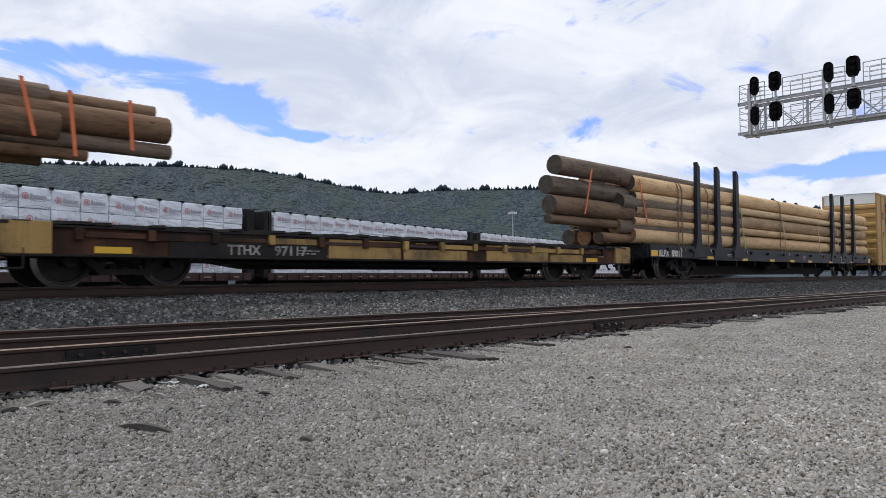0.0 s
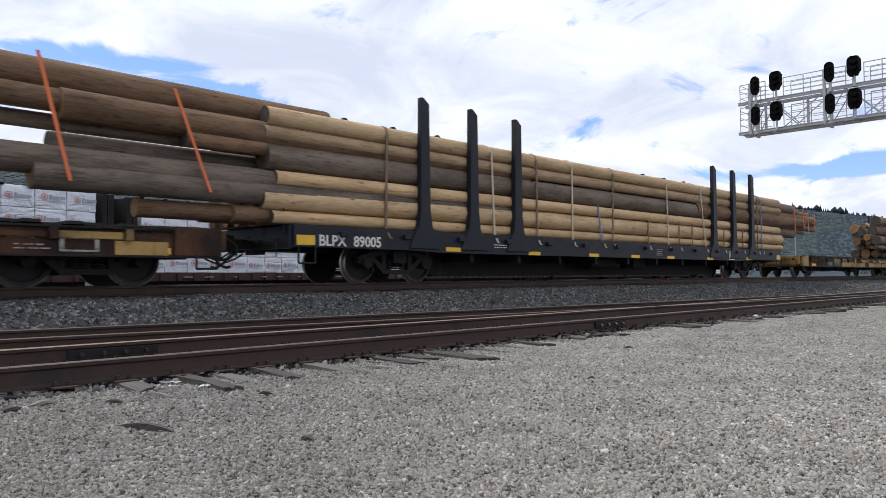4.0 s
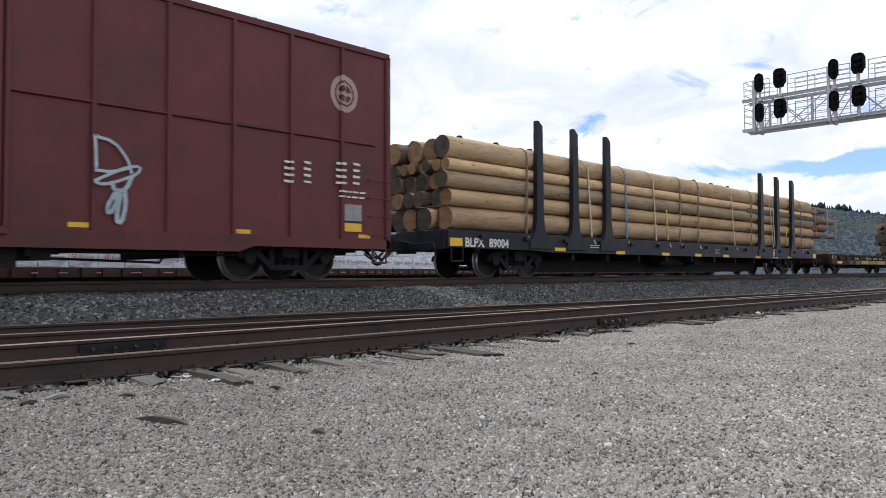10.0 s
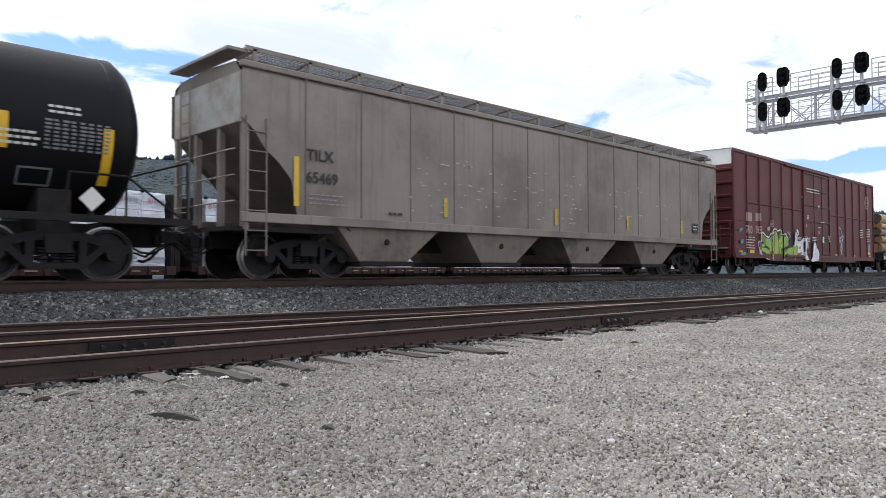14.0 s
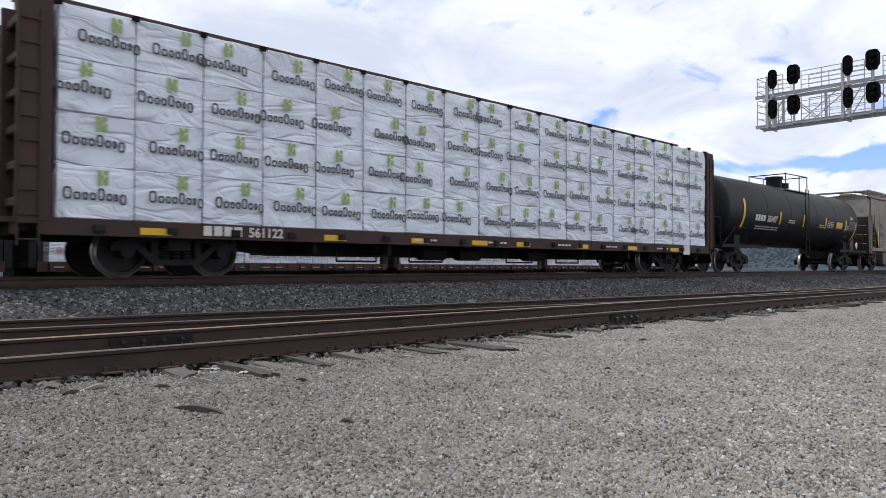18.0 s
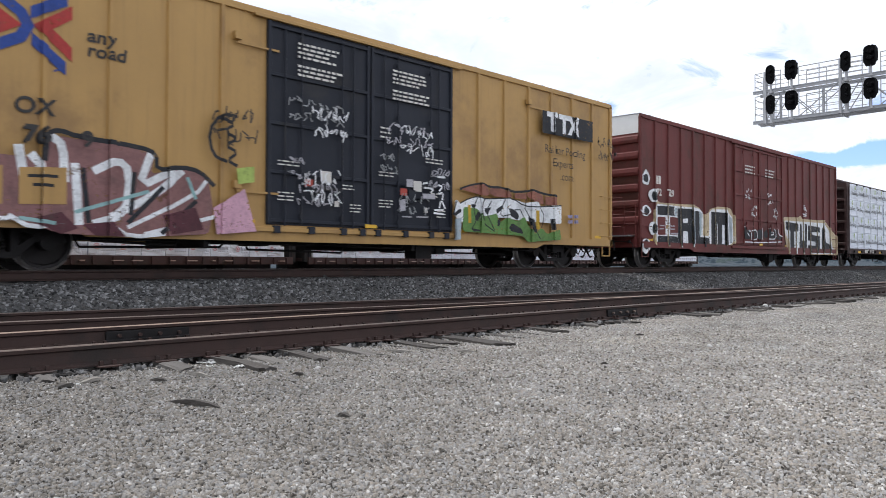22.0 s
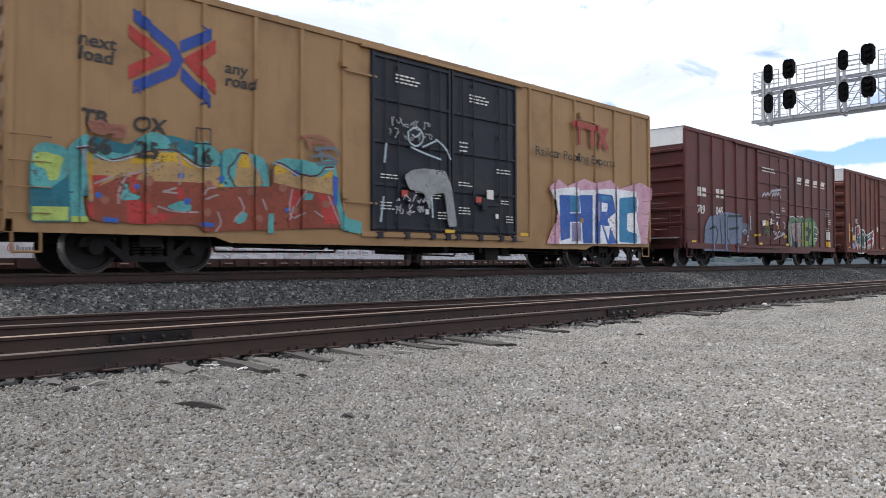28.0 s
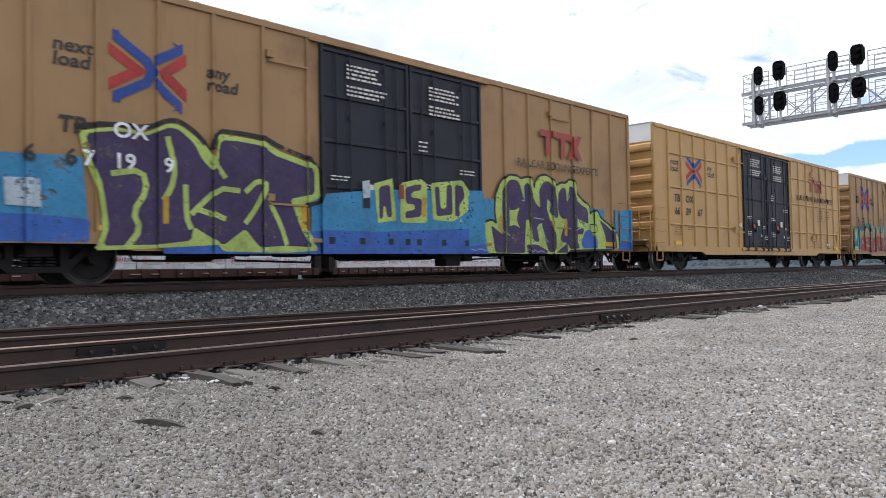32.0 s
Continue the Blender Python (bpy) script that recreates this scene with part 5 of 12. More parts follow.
def piece(side, shapes, x0, x1, z0, z1, fill, outline, glow=None, shine=None, width=0.3, edge=0.09, seed=0, slant=0.0, wobble=0.05, second=None):
    """A spray-painted piece: angular letter shapes with an outline, an outer glow and highlights."""
    rnd = random.Random(seed)
    n = len(shapes)
    cell = (x1 - x0) / n
    paths = []
    for i, g in enumerate(shapes):
        gx, gw = x0 + cell * i + 0.06 * cell, cell * 0.84
        for path in GLYPH[g]:
            paths.append([(gx + gw * px + slant * (pz - 0.5) + rnd.uniform(-wobble, wobble), z0 + width / 2 + (z1 - z0 - width) * pz + rnd.uniform(-wobble, wobble)) for px, pz in path])
    def lay(w):
        return [q for p in paths for q in stroke(p, w)]
    if glow:
        side.paint("graffiti", lay(width + 4 * edge), glow, "spray-painted graffiti backing colour")
    side.paint("graffiti", lay(width + 2 * edge), outline, "spray-painted graffiti outline")
    side.paint("graffiti", lay(width), fill, "spray-painted graffiti letter shapes")
    if second:
        side.paint("graffiti", [q for p in paths for q in stroke([(x, z - 0.12 * width) for x, z in p], width * 0.45)], second, "spray-painted graffiti shading")
    if shine:
        side.paint("graffiti", [q for p in paths for q in stroke([(x - 0.2 * width, z + 0.22 * width) for x, z in p[:2]], 0.05)], shine, "spray-painted graffiti highlights")


def scribble(side, x, z, w, h, material, seed, n=9, thick=0.035):
    rnd = random.Random(seed)
    for row in range(2 if h > 0.45 else 1):
        z0, hh = z + 0.55 * h * row, 0.5 * h if h > 0.45 else h
        x0 = x
        while x0 < x + w - 0.05:
            g = rnd.uniform(0.12, 0.2)
            pts = [(x0 + g * rnd.uniform(-0.15, 1.25), z0 + hh * rnd.random()) for k in range(rnd.randint(4, 6))]
            side.paint("graffiti_tag", stroke(curved(pts), thick * 0.75), material, "thin spray-painted tag", lift=side.layer + 0.3)
            x0 += g


def bars(side, x, z, w, rows, material, h=0.05, gap=0.05, name="stencil", seed=1):
    """Small stencilled notes, too small to read: bars of their size."""
    rnd = random.Random(seed + int(x * 10))
    out = []
    for i in range(rows):
        zz, xx = z - i * (h + gap), x
        while xx < x + w * rnd.uniform(0.75, 1.0):
            ln = rnd.uniform(0.05, 0.17)
            out.append(rect(xx, min(xx + ln, x + w), zz, zz + h * 0.72))
            xx += ln + 0.035
    side.paint(name, out, material, "small stencilled notes")["kind"] = "stuff"


PAINTS = {k: spray(k + " spray paint", v) for k, v in {
    "black": (0.02, 0.022, 0.028), "white": (0.84, 0.86, 0.88), "cream": (0.58, 0.47, 0.30), "lime": (0.38, 0.54, 0.10), "teal": (0.10, 0.36, 0.36),
    "sky": (0.045, 0.24, 0.44), "violet": (0.055, 0.035, 0.10), "palegreen": (0.43, 0.55, 0.14), "pink": (0.62, 0.36, 0.45), "blue": (0.04, 0.12, 0.42),
    "red": (0.42, 0.045, 0.04), "brownred": (0.25, 0.06, 0.035), "aqua": (0.30, 0.50, 0.50), "lilac": (0.30, 0.28, 0.45),
    "maroon": (0.10, 0.03, 0.04), "grey": (0.30, 0.31, 0.32), "deepblue": (0.03, 0.07, 0.30), "yellow": (0.62, 0.42, 0.04)}.items()}


# ---- box cars ----
def end_rib_mesh(material, w, thin=False):
    if thin:
        prof = [(0.0, -0.07), (0.11, -0.045), (0.12, 0.03), (0.0, 0.06)]
    else:
        prof = [(0.0, -0.15), (0.07, -0.115), (0.085, -0.03), (0.07, 0.085), (0.0, 0.14)]
    return mesh_of(loft(B(), [[(x, y, z) for x, z in prof] for y in (-w, w)]), material)


def box_car(name, label, off0, off1, paint, sheet=None, posts=20, post_w=0.10, proud=0.055, belts=(), door=(0, 1), door_paint=None, double=True, end_paint=None,
            top=4.98, sill=0.66, end_ribs=6, roof=None, lettering=LETTER, short=False, door_ribs=4):
    """A box car between the offsets off0 and off1, with posts along its side, ribbed ends, doors, ladders and trucks. Returns its near side."""
    L, off = off1 - off0, (off0 + off1) / 2
    h = L / 2
    car = thing(name, label, "freight car", group="cars of the passing train")
    CARS.append((car, off))
    sheet, end_paint, door_paint, roof = sheet or paint, end_paint or paint, door_paint or paint, roof or GALV
    d0, d1 = door[0] - off, door[1] - off
    ys = HW - proud - 0.01
    for s in (-1, 1):
        bm = B()
        box(bm, -h, h, s * ys - 0.02, s * ys + 0.02, sill + 0.16, top)
        part("side_sheet", bm, sheet, car)
        bm = B()
        box(bm, -h, h, s * (HW - 0.03) - 0.03, s * (HW - 0.03) + 0.03, top - 0.06, top + 0.07)
        part("top_chord", bm, paint, car, bevel=0.008)
        bm = B()
        slab(bm, [(-h, sill + 0.2), (-h, sill), (-h + 3.4, sill), (-h + 3.7, sill - 0.11), (h - 3.7, sill - 0.11), (h - 3.4, sill), (h, sill), (h, sill + 0.2)], s * (HW - 0.03) - 0.03, s * (HW - 0.03) + 0.03)
        part("side_sill", bm, paint, car)
    xs, step = [], L / posts
    for i in range(posts + 1):
        x = -h + 0.06 + (L - 0.12) * i / posts
        if d0 - 0.05 < x < d1 + 0.05 and 0 < i < posts:
            continue
        xs.append(x)
    key = (paint.name, post_w, proud, top, sill)
    me = cached(("post",) + key, lambda: mesh_of(loft(B(), [[(-post_w / 2, 0, z), (-post_w / 3, -proud, z), (post_w / 3, -proud, z), (post_w / 2, 0, z)] for z in (sill + 0.2, top - 0.06)]), paint))
    for x in xs:
        part("side_post", me, None, car, at=pose(x, -ys - 0.02, 0))
        if x in (xs[0], xs[-1]):
            part("side_post", me, None, car, at=pose(x, ys + 0.02, 0, 0, 0, 180))
    for z in belts:
        for a, b in ((-h + step, d0 - 0.1), (d1 + 0.1, h - 0.4)):
            part("belt_rail", loft(B(), [[(x, -ys - 0.02, z - 0.04), (x, -ys - 0.02, z + 0.04), (x, -ys - 0.02 - proud * 0.8, z + 0.015), (x, -ys - 0.02 - proud * 0.8, z - 0.015)] for x in (a, b)]), paint, car)
    # ends
    for s in (-1, 1):
        bm = B()
        box(bm, s * (h - 0.06) - 0.03, s * (h - 0.06) + 0.03, -ys, ys, sill + 0.1, top - 0.55)
        part("end_sheet", bm, end_paint, car)
        bm = B()
        slab2 = [(-ys, top - 0.55), (ys, top - 0.55), (ys, top + 0.06), (0, top + 0.085), (-ys, top + 0.06)]
        a = [bm.verts.new((s * (h - 0.06) - 0.035, y, z)) for y, z in slab2]
        b = [bm.verts.new((s * (h - 0.06) + 0.035, y, z)) for y, z in slab2]
        bm.faces.new(a), bm.faces.new(b[::-1])
        for i in range(5):
            bm.faces.new((a[i], b[i], b[(i + 1) % 5], a[(i + 1) % 5]))
        part("end_top", bm, WHITE, car, "white painted upper end panel")
        me = cached(("endrib", end_paint.name, posts == 15), lambda: end_rib_mesh(end_paint, ys - 0.02, posts == 15))
        for i in range(end_ribs):
            z = sill + 0.75 + (top - 1.65 - sill) * i / (end_ribs - 1) + 0.15
            part("end_rib", me, None, car, at=pose(s * (h - 0.03), 0, z, 0, 0, 0 if s > 0 else 180))
        for y in (-HW + 0.04, HW - 0.04):
            part("corner_post", box(B(), s * (h - 0.05) - 0.07, s * (h - 0.05) + 0.07, y - 0.04, y + 0.04, sill, top), paint, car, bevel=0.01)
        part("end_platform", box(B(), s * (h + 0.02) - 0.02, s * (h + 0.02) + 0.36 * s * s, -1.3, 1.3, 1.02, 1.06) if s > 0 else box(B(), -h - 0.38, -h + 0.0, -1.3, 1.3, 1.02, 1.06), GALV, car)
        part("end_sill", box(B(), s * (h - 0.02) - 0.08, s * (h - 0.02) + 0.08, -1.4, 1.4, 0.66, 0.98), end_paint, car, bevel=0.01)
        ladder(car, "end_ladder", s * (h + 0.11), -1.2, sill + 0.3, 2.1, 0.42, "y", end_paint)
        for z in (sill + 0.3, sill + 0.7, sill + 1.1, sill + 1.5):
            x0, x1 = s * (h - 0.06), s * (h - 0.62)
            part("side_grab_iron", pipe(B(), [(x0, -HW + 0.02, z), (x0, -HW - 0.06, z), (x1, -HW - 0.06, z), (x1, -HW + 0.03, z)], 0.009), paint, car)
        bm = B()
        for z in (1.35, 1.75):
            pipe(bm, [(s * (h + 0.05), -0.9, z), (s * (h + 0.16), -0.9, z), (s * (h + 0.16), 1.2, z), (s * (h + 0.05), 1.2, z)], 0.016)
        part("grab_iron", bm, end_paint, car)
        bm = B()
        pipe(bm, [(s * (h - 0.1), -HW + 0.02, sill), (s * (h - 0.1), -HW + 0.02, sill - 0.3), (s * (h - 0.5), -HW + 0.02, sill - 0.3), (s * (h - 0.5), -HW + 0.02, sill)], 0.02)
        part("step", bm, paint, car)
    part("brake_wheel", tube(B(), (-h - 0.24, 0.55, 1.95), (-h - 0.2, 0.55, 1.95), 0.28, 14), end_paint, car)
    bm = B()
    for a in (0, 45, 90, 135):
        c, d = 0.27 * math.cos(radians(a)), 0.27 * math.sin(radians(a))
        tube(bm, (-h - 0.25, 0.55 - c, 1.95 - d), (-h - 0.25, 0.55 + c, 1.95 + d), 0.014, 5)
    pipe(bm, [(-h - 0.12, 0.4, 1.6), (-h - 0.14, 0.2, 1.3), (-h - 0.14, 0.15, 0.85)], 0.02)
    pipe(bm, [(-h - 0.08, -0.9, 2.3), (-h - 0.2, -0.9, 2.3), (-h - 0.2, 0.1, 2.3), (-h - 0.08, 0.1, 2.3)], 0.015)
    box(bm, -h - 0.3, -h - 0.02, -0.35, 0.05, 1.12, 1.4)
    part("brake_linkage", bm, end_paint, car)
    part("brake_housing", box(B(), -h - 0.22, -h - 0.03, 0.35, 0.75, 1.55, 2.2), end_paint, car, bevel=0.02)
    # roof with raised seams
    bm = B()
    ring = [(-HW + 0.03, top + 0.062), (-HW + 0.03, top + 0.082), (0, top + 0.11), (HW - 0.03, top + 0.082), (HW - 0.03, top + 0.062), (0, top + 0.088)]
    loft(bm, [[(x, y, z) for y, z in ring] for x in (-h + 0.0, h - 0.0)])
    part("roof", bm, roof, car)
    seam = cached(("seam", roof.name, top), lambda: mesh_of(loft(B(), [[(x, y, z) for y, z in [(-HW + 0.04, top + 0.082), (-HW + 0.04, top + 0.10), (0, top + 0.135), (HW - 0.04, top + 0.10), (HW - 0.04, top + 0.082), (0, top + 0.11)]] for x in (-0.04, 0.04)]), roof))
    for i in range(14):
        part("roof_seam", seam, None, car, at=pose(-h + L * (i + 0.5) / 14, 0, 0))
    # doors
    dy = HW - 0.012
    leaves = [(d0, (d0 + d1) / 2 - 0.02), ((d0 + d1) / 2 + 0.02, d1)] if double else [(d0, d1)]
    for a, b in leaves:
        dr = part("door", box(B(), a, b, -dy, -dy + 0.06, sill + 0.22, top - 0.1), door_paint, car, "sliding freight door", bevel=0.006)
        for i in range(door_ribs + 1):
            z = sill + 0.3 + (top - 0.5 - sill) * i / door_ribs
            part("door_rib", box(B(), a + 0.04, b - 0.04, -dy - 0.045, -dy, z - 0.035, z + 0.035), door_paint, dr, bevel=0.008)
        for x in (a + 0.04, b - 0.04):
            part("door_stile", box(B(), x - 0.035, x + 0.035, -dy - 0.05, -dy, sill + 0.24, top - 0.12), door_paint, dr, bevel=0.006)
        for k in ((0.3, 0.7) if double else (0.35, 0.65)):
            bm = B()
            tube(bm, (a + (b - a) * k, -dy - 0.07, sill + 0.25), (a + (b - a) * k, -dy - 0.07, top - 0.2), 0.018, 6)
            for z in (sill + 0.4, 1.9, 3.4, top - 0.4):
                box(bm, a + (b - a) * k - 0.03, a + (b - a) * k + 0.03, -dy - 0.09, -dy - 0.04, z - 0.05, z + 0.05)
            part("lock_rod", bm, door_paint, dr)
        bm = B()
        box(bm, a + (b - a) * 0.35, a + (b - a) * 0.7, -dy - 0.09, -dy - 0.05, 1.62, 1.68)
        box(bm, a + (b - a) * 0.42, a + (b - a) * 0.5, -dy - 0.1, -dy - 0.04, 1.5, 1.8)
        part("door_handle", bm, door_paint, dr)
    for z, hh in ((sill + 0.14, 0.06), (top - 0.06, 0.05)):
        part("door_track", box(B(), d0 - (d1 - d0) * 0.62 if not double else d0 - 0.3, d1 + (0.1 if not double else 0.3), -HW - 0.06, -HW + 0.03, z - hh, z + hh * 0.4), paint, car, bevel=0.006)
    # floor and underframe
    part("floor", box(B(), -h + 0.1, h - 0.1, -ys + 0.05, ys - 0.05, sill + 0.2, sill + 0.3), STEEL, car)
    part("centre_sill", box(B(), -h + 0.2, h - 0.2, -0.18, 0.18, 0.55, sill + 0.25), STEEL, car)
    bm = B()
    tube(bm, (-0.4, 0.5, 0.62), (0.9, 0.5, 0.62), 0.2, 10)
    box(bm, -1.9, -1.4, 0.3, 0.8, 0.5, 0.85)
    pipe(bm, [(-h + 3, 0.3, 0.55), (-1.9, 0.4, 0.6), (1.2, 0.4, 0.6), (h - 3, 0.3, 0.55)], 0.03)
    part("brake_gear", bm, STEEL, car)
    r5 = random.Random(int(-off))
    x = -h + 4.0
    while x < h - 4.0:
        z = sill - r5.choice((0.06, 0.14, 0.24))
        part("cross_bearer", box(B(), x - 0.05, x + 0.05, -1.35, 1.35, z, sill + 0.2), STEEL, car)
        x += r5.uniform(1.1, 1.9)
    for y, z in ((-1.15, sill - 0.16), (-0.75, sill - 0.26)):
        a = -h + r5.uniform(3.4, 4.2)
        while a < h - 4.5:
            b = a + r5.uniform(1.2, 3.0)
            part("brake_rod", pipe(B(), [(a, y, z + 0.2), (a + 0.1, y, z), (b, y, z - r5.uniform(-0.05, 0.07)), (b + 0.15, y, z + 0.2)], 0.022), STEEL, car)
            a = b + r5.uniform(0.3, 1.2)
    bm = B()
    box(bm, 1.6, 2.1, -1.25, -0.85, sill - 0.42, sill + 0.1)
    box(bm, 2.3, 2.6, -1.2, -0.95, sill - 0.3, sill + 0.1)
    tube(bm, (2.1, -1.05, sill - 0.22), (2.45, -1.05, sill - 0.22), 0.09, 10)
    part("brake_valve", bm, STEEL, car, bevel=0.0)
    for s in (-1, 1):
        truck(car, off, s * (h - 2.35 if L > 17 else h - 2.05))
    couplers(car, h + 0.1)
    bands = [(x - post_w / 2, x + post_w / 2) for x in xs]
    side = Side(car, -ys - 0.02, bands, proud, [(d0 - 0.02, d1 + 0.02, HW - ys - 0.02 + 0.035)])
    side.h, side.off, side.d0, side.d1, side.top, side.sill = h, off, d0, d1, top, sill
    # reflective strips along the sill
    k = int(L / 2.4)
    for i in range(k if paint is not PALEYEL else 0):
        x = -h + 0.7 + (L - 1.4) * i / (k - 1)
        side.paint("reflector", [rect(x - 0.16, x + 0.16, sill + 0.23, sill + 0.31)], SAFETY, "yellow reflective strip", lift=1)
    return side


# ---- flat cars, pole cars ----
def pole_car(label, number, off):
    car = thing("pole_flatcar", label, "freight car", group="cars of the passing train")
    CARS.append((car, off))
    h = 12.85
    for s in (-1, 1):
        bm = B()
        slab(bm, [(-h, 1.19), (-h, 0.75), (-h + 3.2, 0.74), (-h + 4.2, 0.70), (h - 4.2, 0.70), (h - 3.2, 0.74), (h, 0.75), (h, 1.19)], s * (HW - 0.06) - 0.05, s * (HW - 0.06) + 0.05)
        part("side_sill", bm, CHARCOAL, car, bevel=0.01)
        for x in (-9.25, -7.55, -5.8, 6.17, 7.95, 9.75):
            bm = B()
            y0, y1 = s * (HW - 0.11), s * (HW + 0.03)
            slab(bm, [(x - 0.5, 0.78), (x - 0.42, 1.0), (x - 0.2, 1.3), (x - 0.15, 1.7), (x - 0.13, 4.34), (x - 0.04, 4.34), (x + 0.13, 4.2), (x + 0.15, 1.7), (x + 0.2, 1.3), (x + 0.42, 1.0), (x + 0.5, 0.78)], min(y0, y1), max(y0, y1))
            part("stake", bm, CHARCOAL, car, "tall charcoal steel stake with flared foot", bevel=0.012)
        for i in range(14):
            x = -h + 1.2 + (2 * h - 2.4) * i / 13
            part("winch", box(B(), x - 0.1, x + 0.1, s * (HW + 0.04) - 0.05, s * (HW + 0.04) + 0.05, 0.98, 1.09), CHARCOAL, car, bevel=0.012)
    part("deck", box(B(), -h, h, -HW + 0.12, HW - 0.12, 1.12, 1.2), CHARCOAL, car)
    bm = B()
    slab(bm, [(-h + 0.2, 1.1), (-h + 0.2, 0.7), (-h + 3.6, 0.7), (-h + 5, 0.14), (h - 5, 0.14), (h - 3.6, 0.7), (h - 0.2, 0.7), (h - 0.2, 1.1)], -0.35, 0.35)
    part("centre_sill", bm, STEEL, car)
    for i in range(9):
        x = -7.5 + 15 * i / 8
        part("cross_bearer", slab(B(), [(x - 0.06, 0.5), (x + 0.06, 0.5), (x + 0.06, 1.12), (x - 0.06, 1.12)], -1.4, 1.4), STEEL, car)
    for s in (-1, 1):
        part("end_sill", box(B(), s * h - 0.07, s * h + 0.07, -1.45, 1.45, 0.72, 1.19), CHARCOAL, car, bevel=0.01)
        bm = B()
        pipe(bm, [(s * (h + 0.1), -1.3, 1.0), (s * (h + 0.1), -1.3, 1.75), (s * (h + 0.1), -0.5, 1.75), (s * (h + 0.1), -0.5, 1.0)], 0.018)
        part("end_rail", bm, CHARCOAL, car)
        bm = B()
        pipe(bm, [(s * (h - 0.1), -HW, 0.75), (s * (h - 0.1), -HW, 0.42), (s * (h - 0.5), -HW, 0.42), (s * (h - 0.5), -HW, 0.75)], 0.02)
        part("step", bm, CHARCOAL, car)
        truck(car, off, s * 9.75)
    part("air_tank", tube(B(), (-1.5, -0.8, 0.55), (0.2, -0.8, 0.55), 0.2, 10), STEEL, car)
    part("brake_valve", box(B(), 1.0, 1.8, -1.0, -0.4, 0.4, 0.9), STEEL, car, bevel=0.02)
    couplers(car, h + 0.15)
    side = Side(car, -HW + 0.01)
    side.text("reporting_mark", "BLPX", -h + 0.59, 0.79, 0.31, LETTER, "white reporting mark", bold=0.008)
    side.text("car_number", number, -h + 1.49, 0.79, 0.31, LETTER, "white car number", bold=0.008)
    for x, w, z0, z1 in ((-h + 0.28, 0.22, 0.79, 0.99), (-8.3, 0.26, 0.74, 0.84), (-5.1, 0.26, 0.70, 0.80), (-2.18, 0.26, 0.70, 0.80), (0.24, 0.26, 0.70, 0.80), (2.62, 0.26, 0.70, 0.80), (5.72, 0.26, 0.70, 0.80), (9.32, 0.26, 0.74, 0.84), (h - 0.3, 0.2, 0.79, 0.99)):
        side.paint("reflector", [rect(x - w, x + w, z0, z1)], SAFETY, "yellow reflective strip", lift=1)
    bars(side, -6.8, 0.93, 0.5, 2, LETTER, 0.03, 0.03)
    bars(side, -5.95, 0.93, 0.6, 2, LETTER, 0.03, 0.03)
    bars(side, 1.6, 0.99, 0.45, 4, FADED, 0.03, 0.03)
    side.paint("placard", [rect(x + 7.35, y + 7.35, a, b) for x, y, a, b in ((0, 0.04, 0.72, 1.06), (0.46, 0.5, 0.72, 1.06), (0.04, 0.46, 1.03, 1.06), (0.04, 0.46, 0.72, 0.75), (0.08, 0.2, 0.8, 0.98), (0.28, 0.42, 0.8, 0.98))], LETTER, "white framed test placard")
    return car


def log_mesh(length, r0, r1, seed):
    rnd = random.Random(seed)
    bm = B()
    n, segs = 14, 9
    bend = rnd.uniform(-0.03, 0.03)
    rings = []
    for j in range(segs + 1):
        t = j / segs
        r = r0 + (r1 - r0) * t
        rings.append([((t - 0.5) * length, r * (1 + 0.03 * noise.noise((j * 0.7, i * 1.3, seed))) * math.cos(6.2832 * i / n) + bend * math.sin(math.pi * t), r * (1 + 0.03 * noise.noise((j * 0.7, i * 1.3, seed + 9))) * math.sin(6.2832 * i / n)) for i in range(n)])
    loft(bm, rings)
    for f in bm.faces:
        if len(f.verts) > 4:
            f.material_index = 1
    return bm


def add_log(load, x0, x1, y, z, r, kind, seed, taper=0.97):
    me = mesh_of(log_mesh(x1 - x0, r, r * taper, seed), [LOGS[kind], LOGEND], True)
    return part("pole", me, None, load, at=pose((x0 + x1) / 2, y, z))


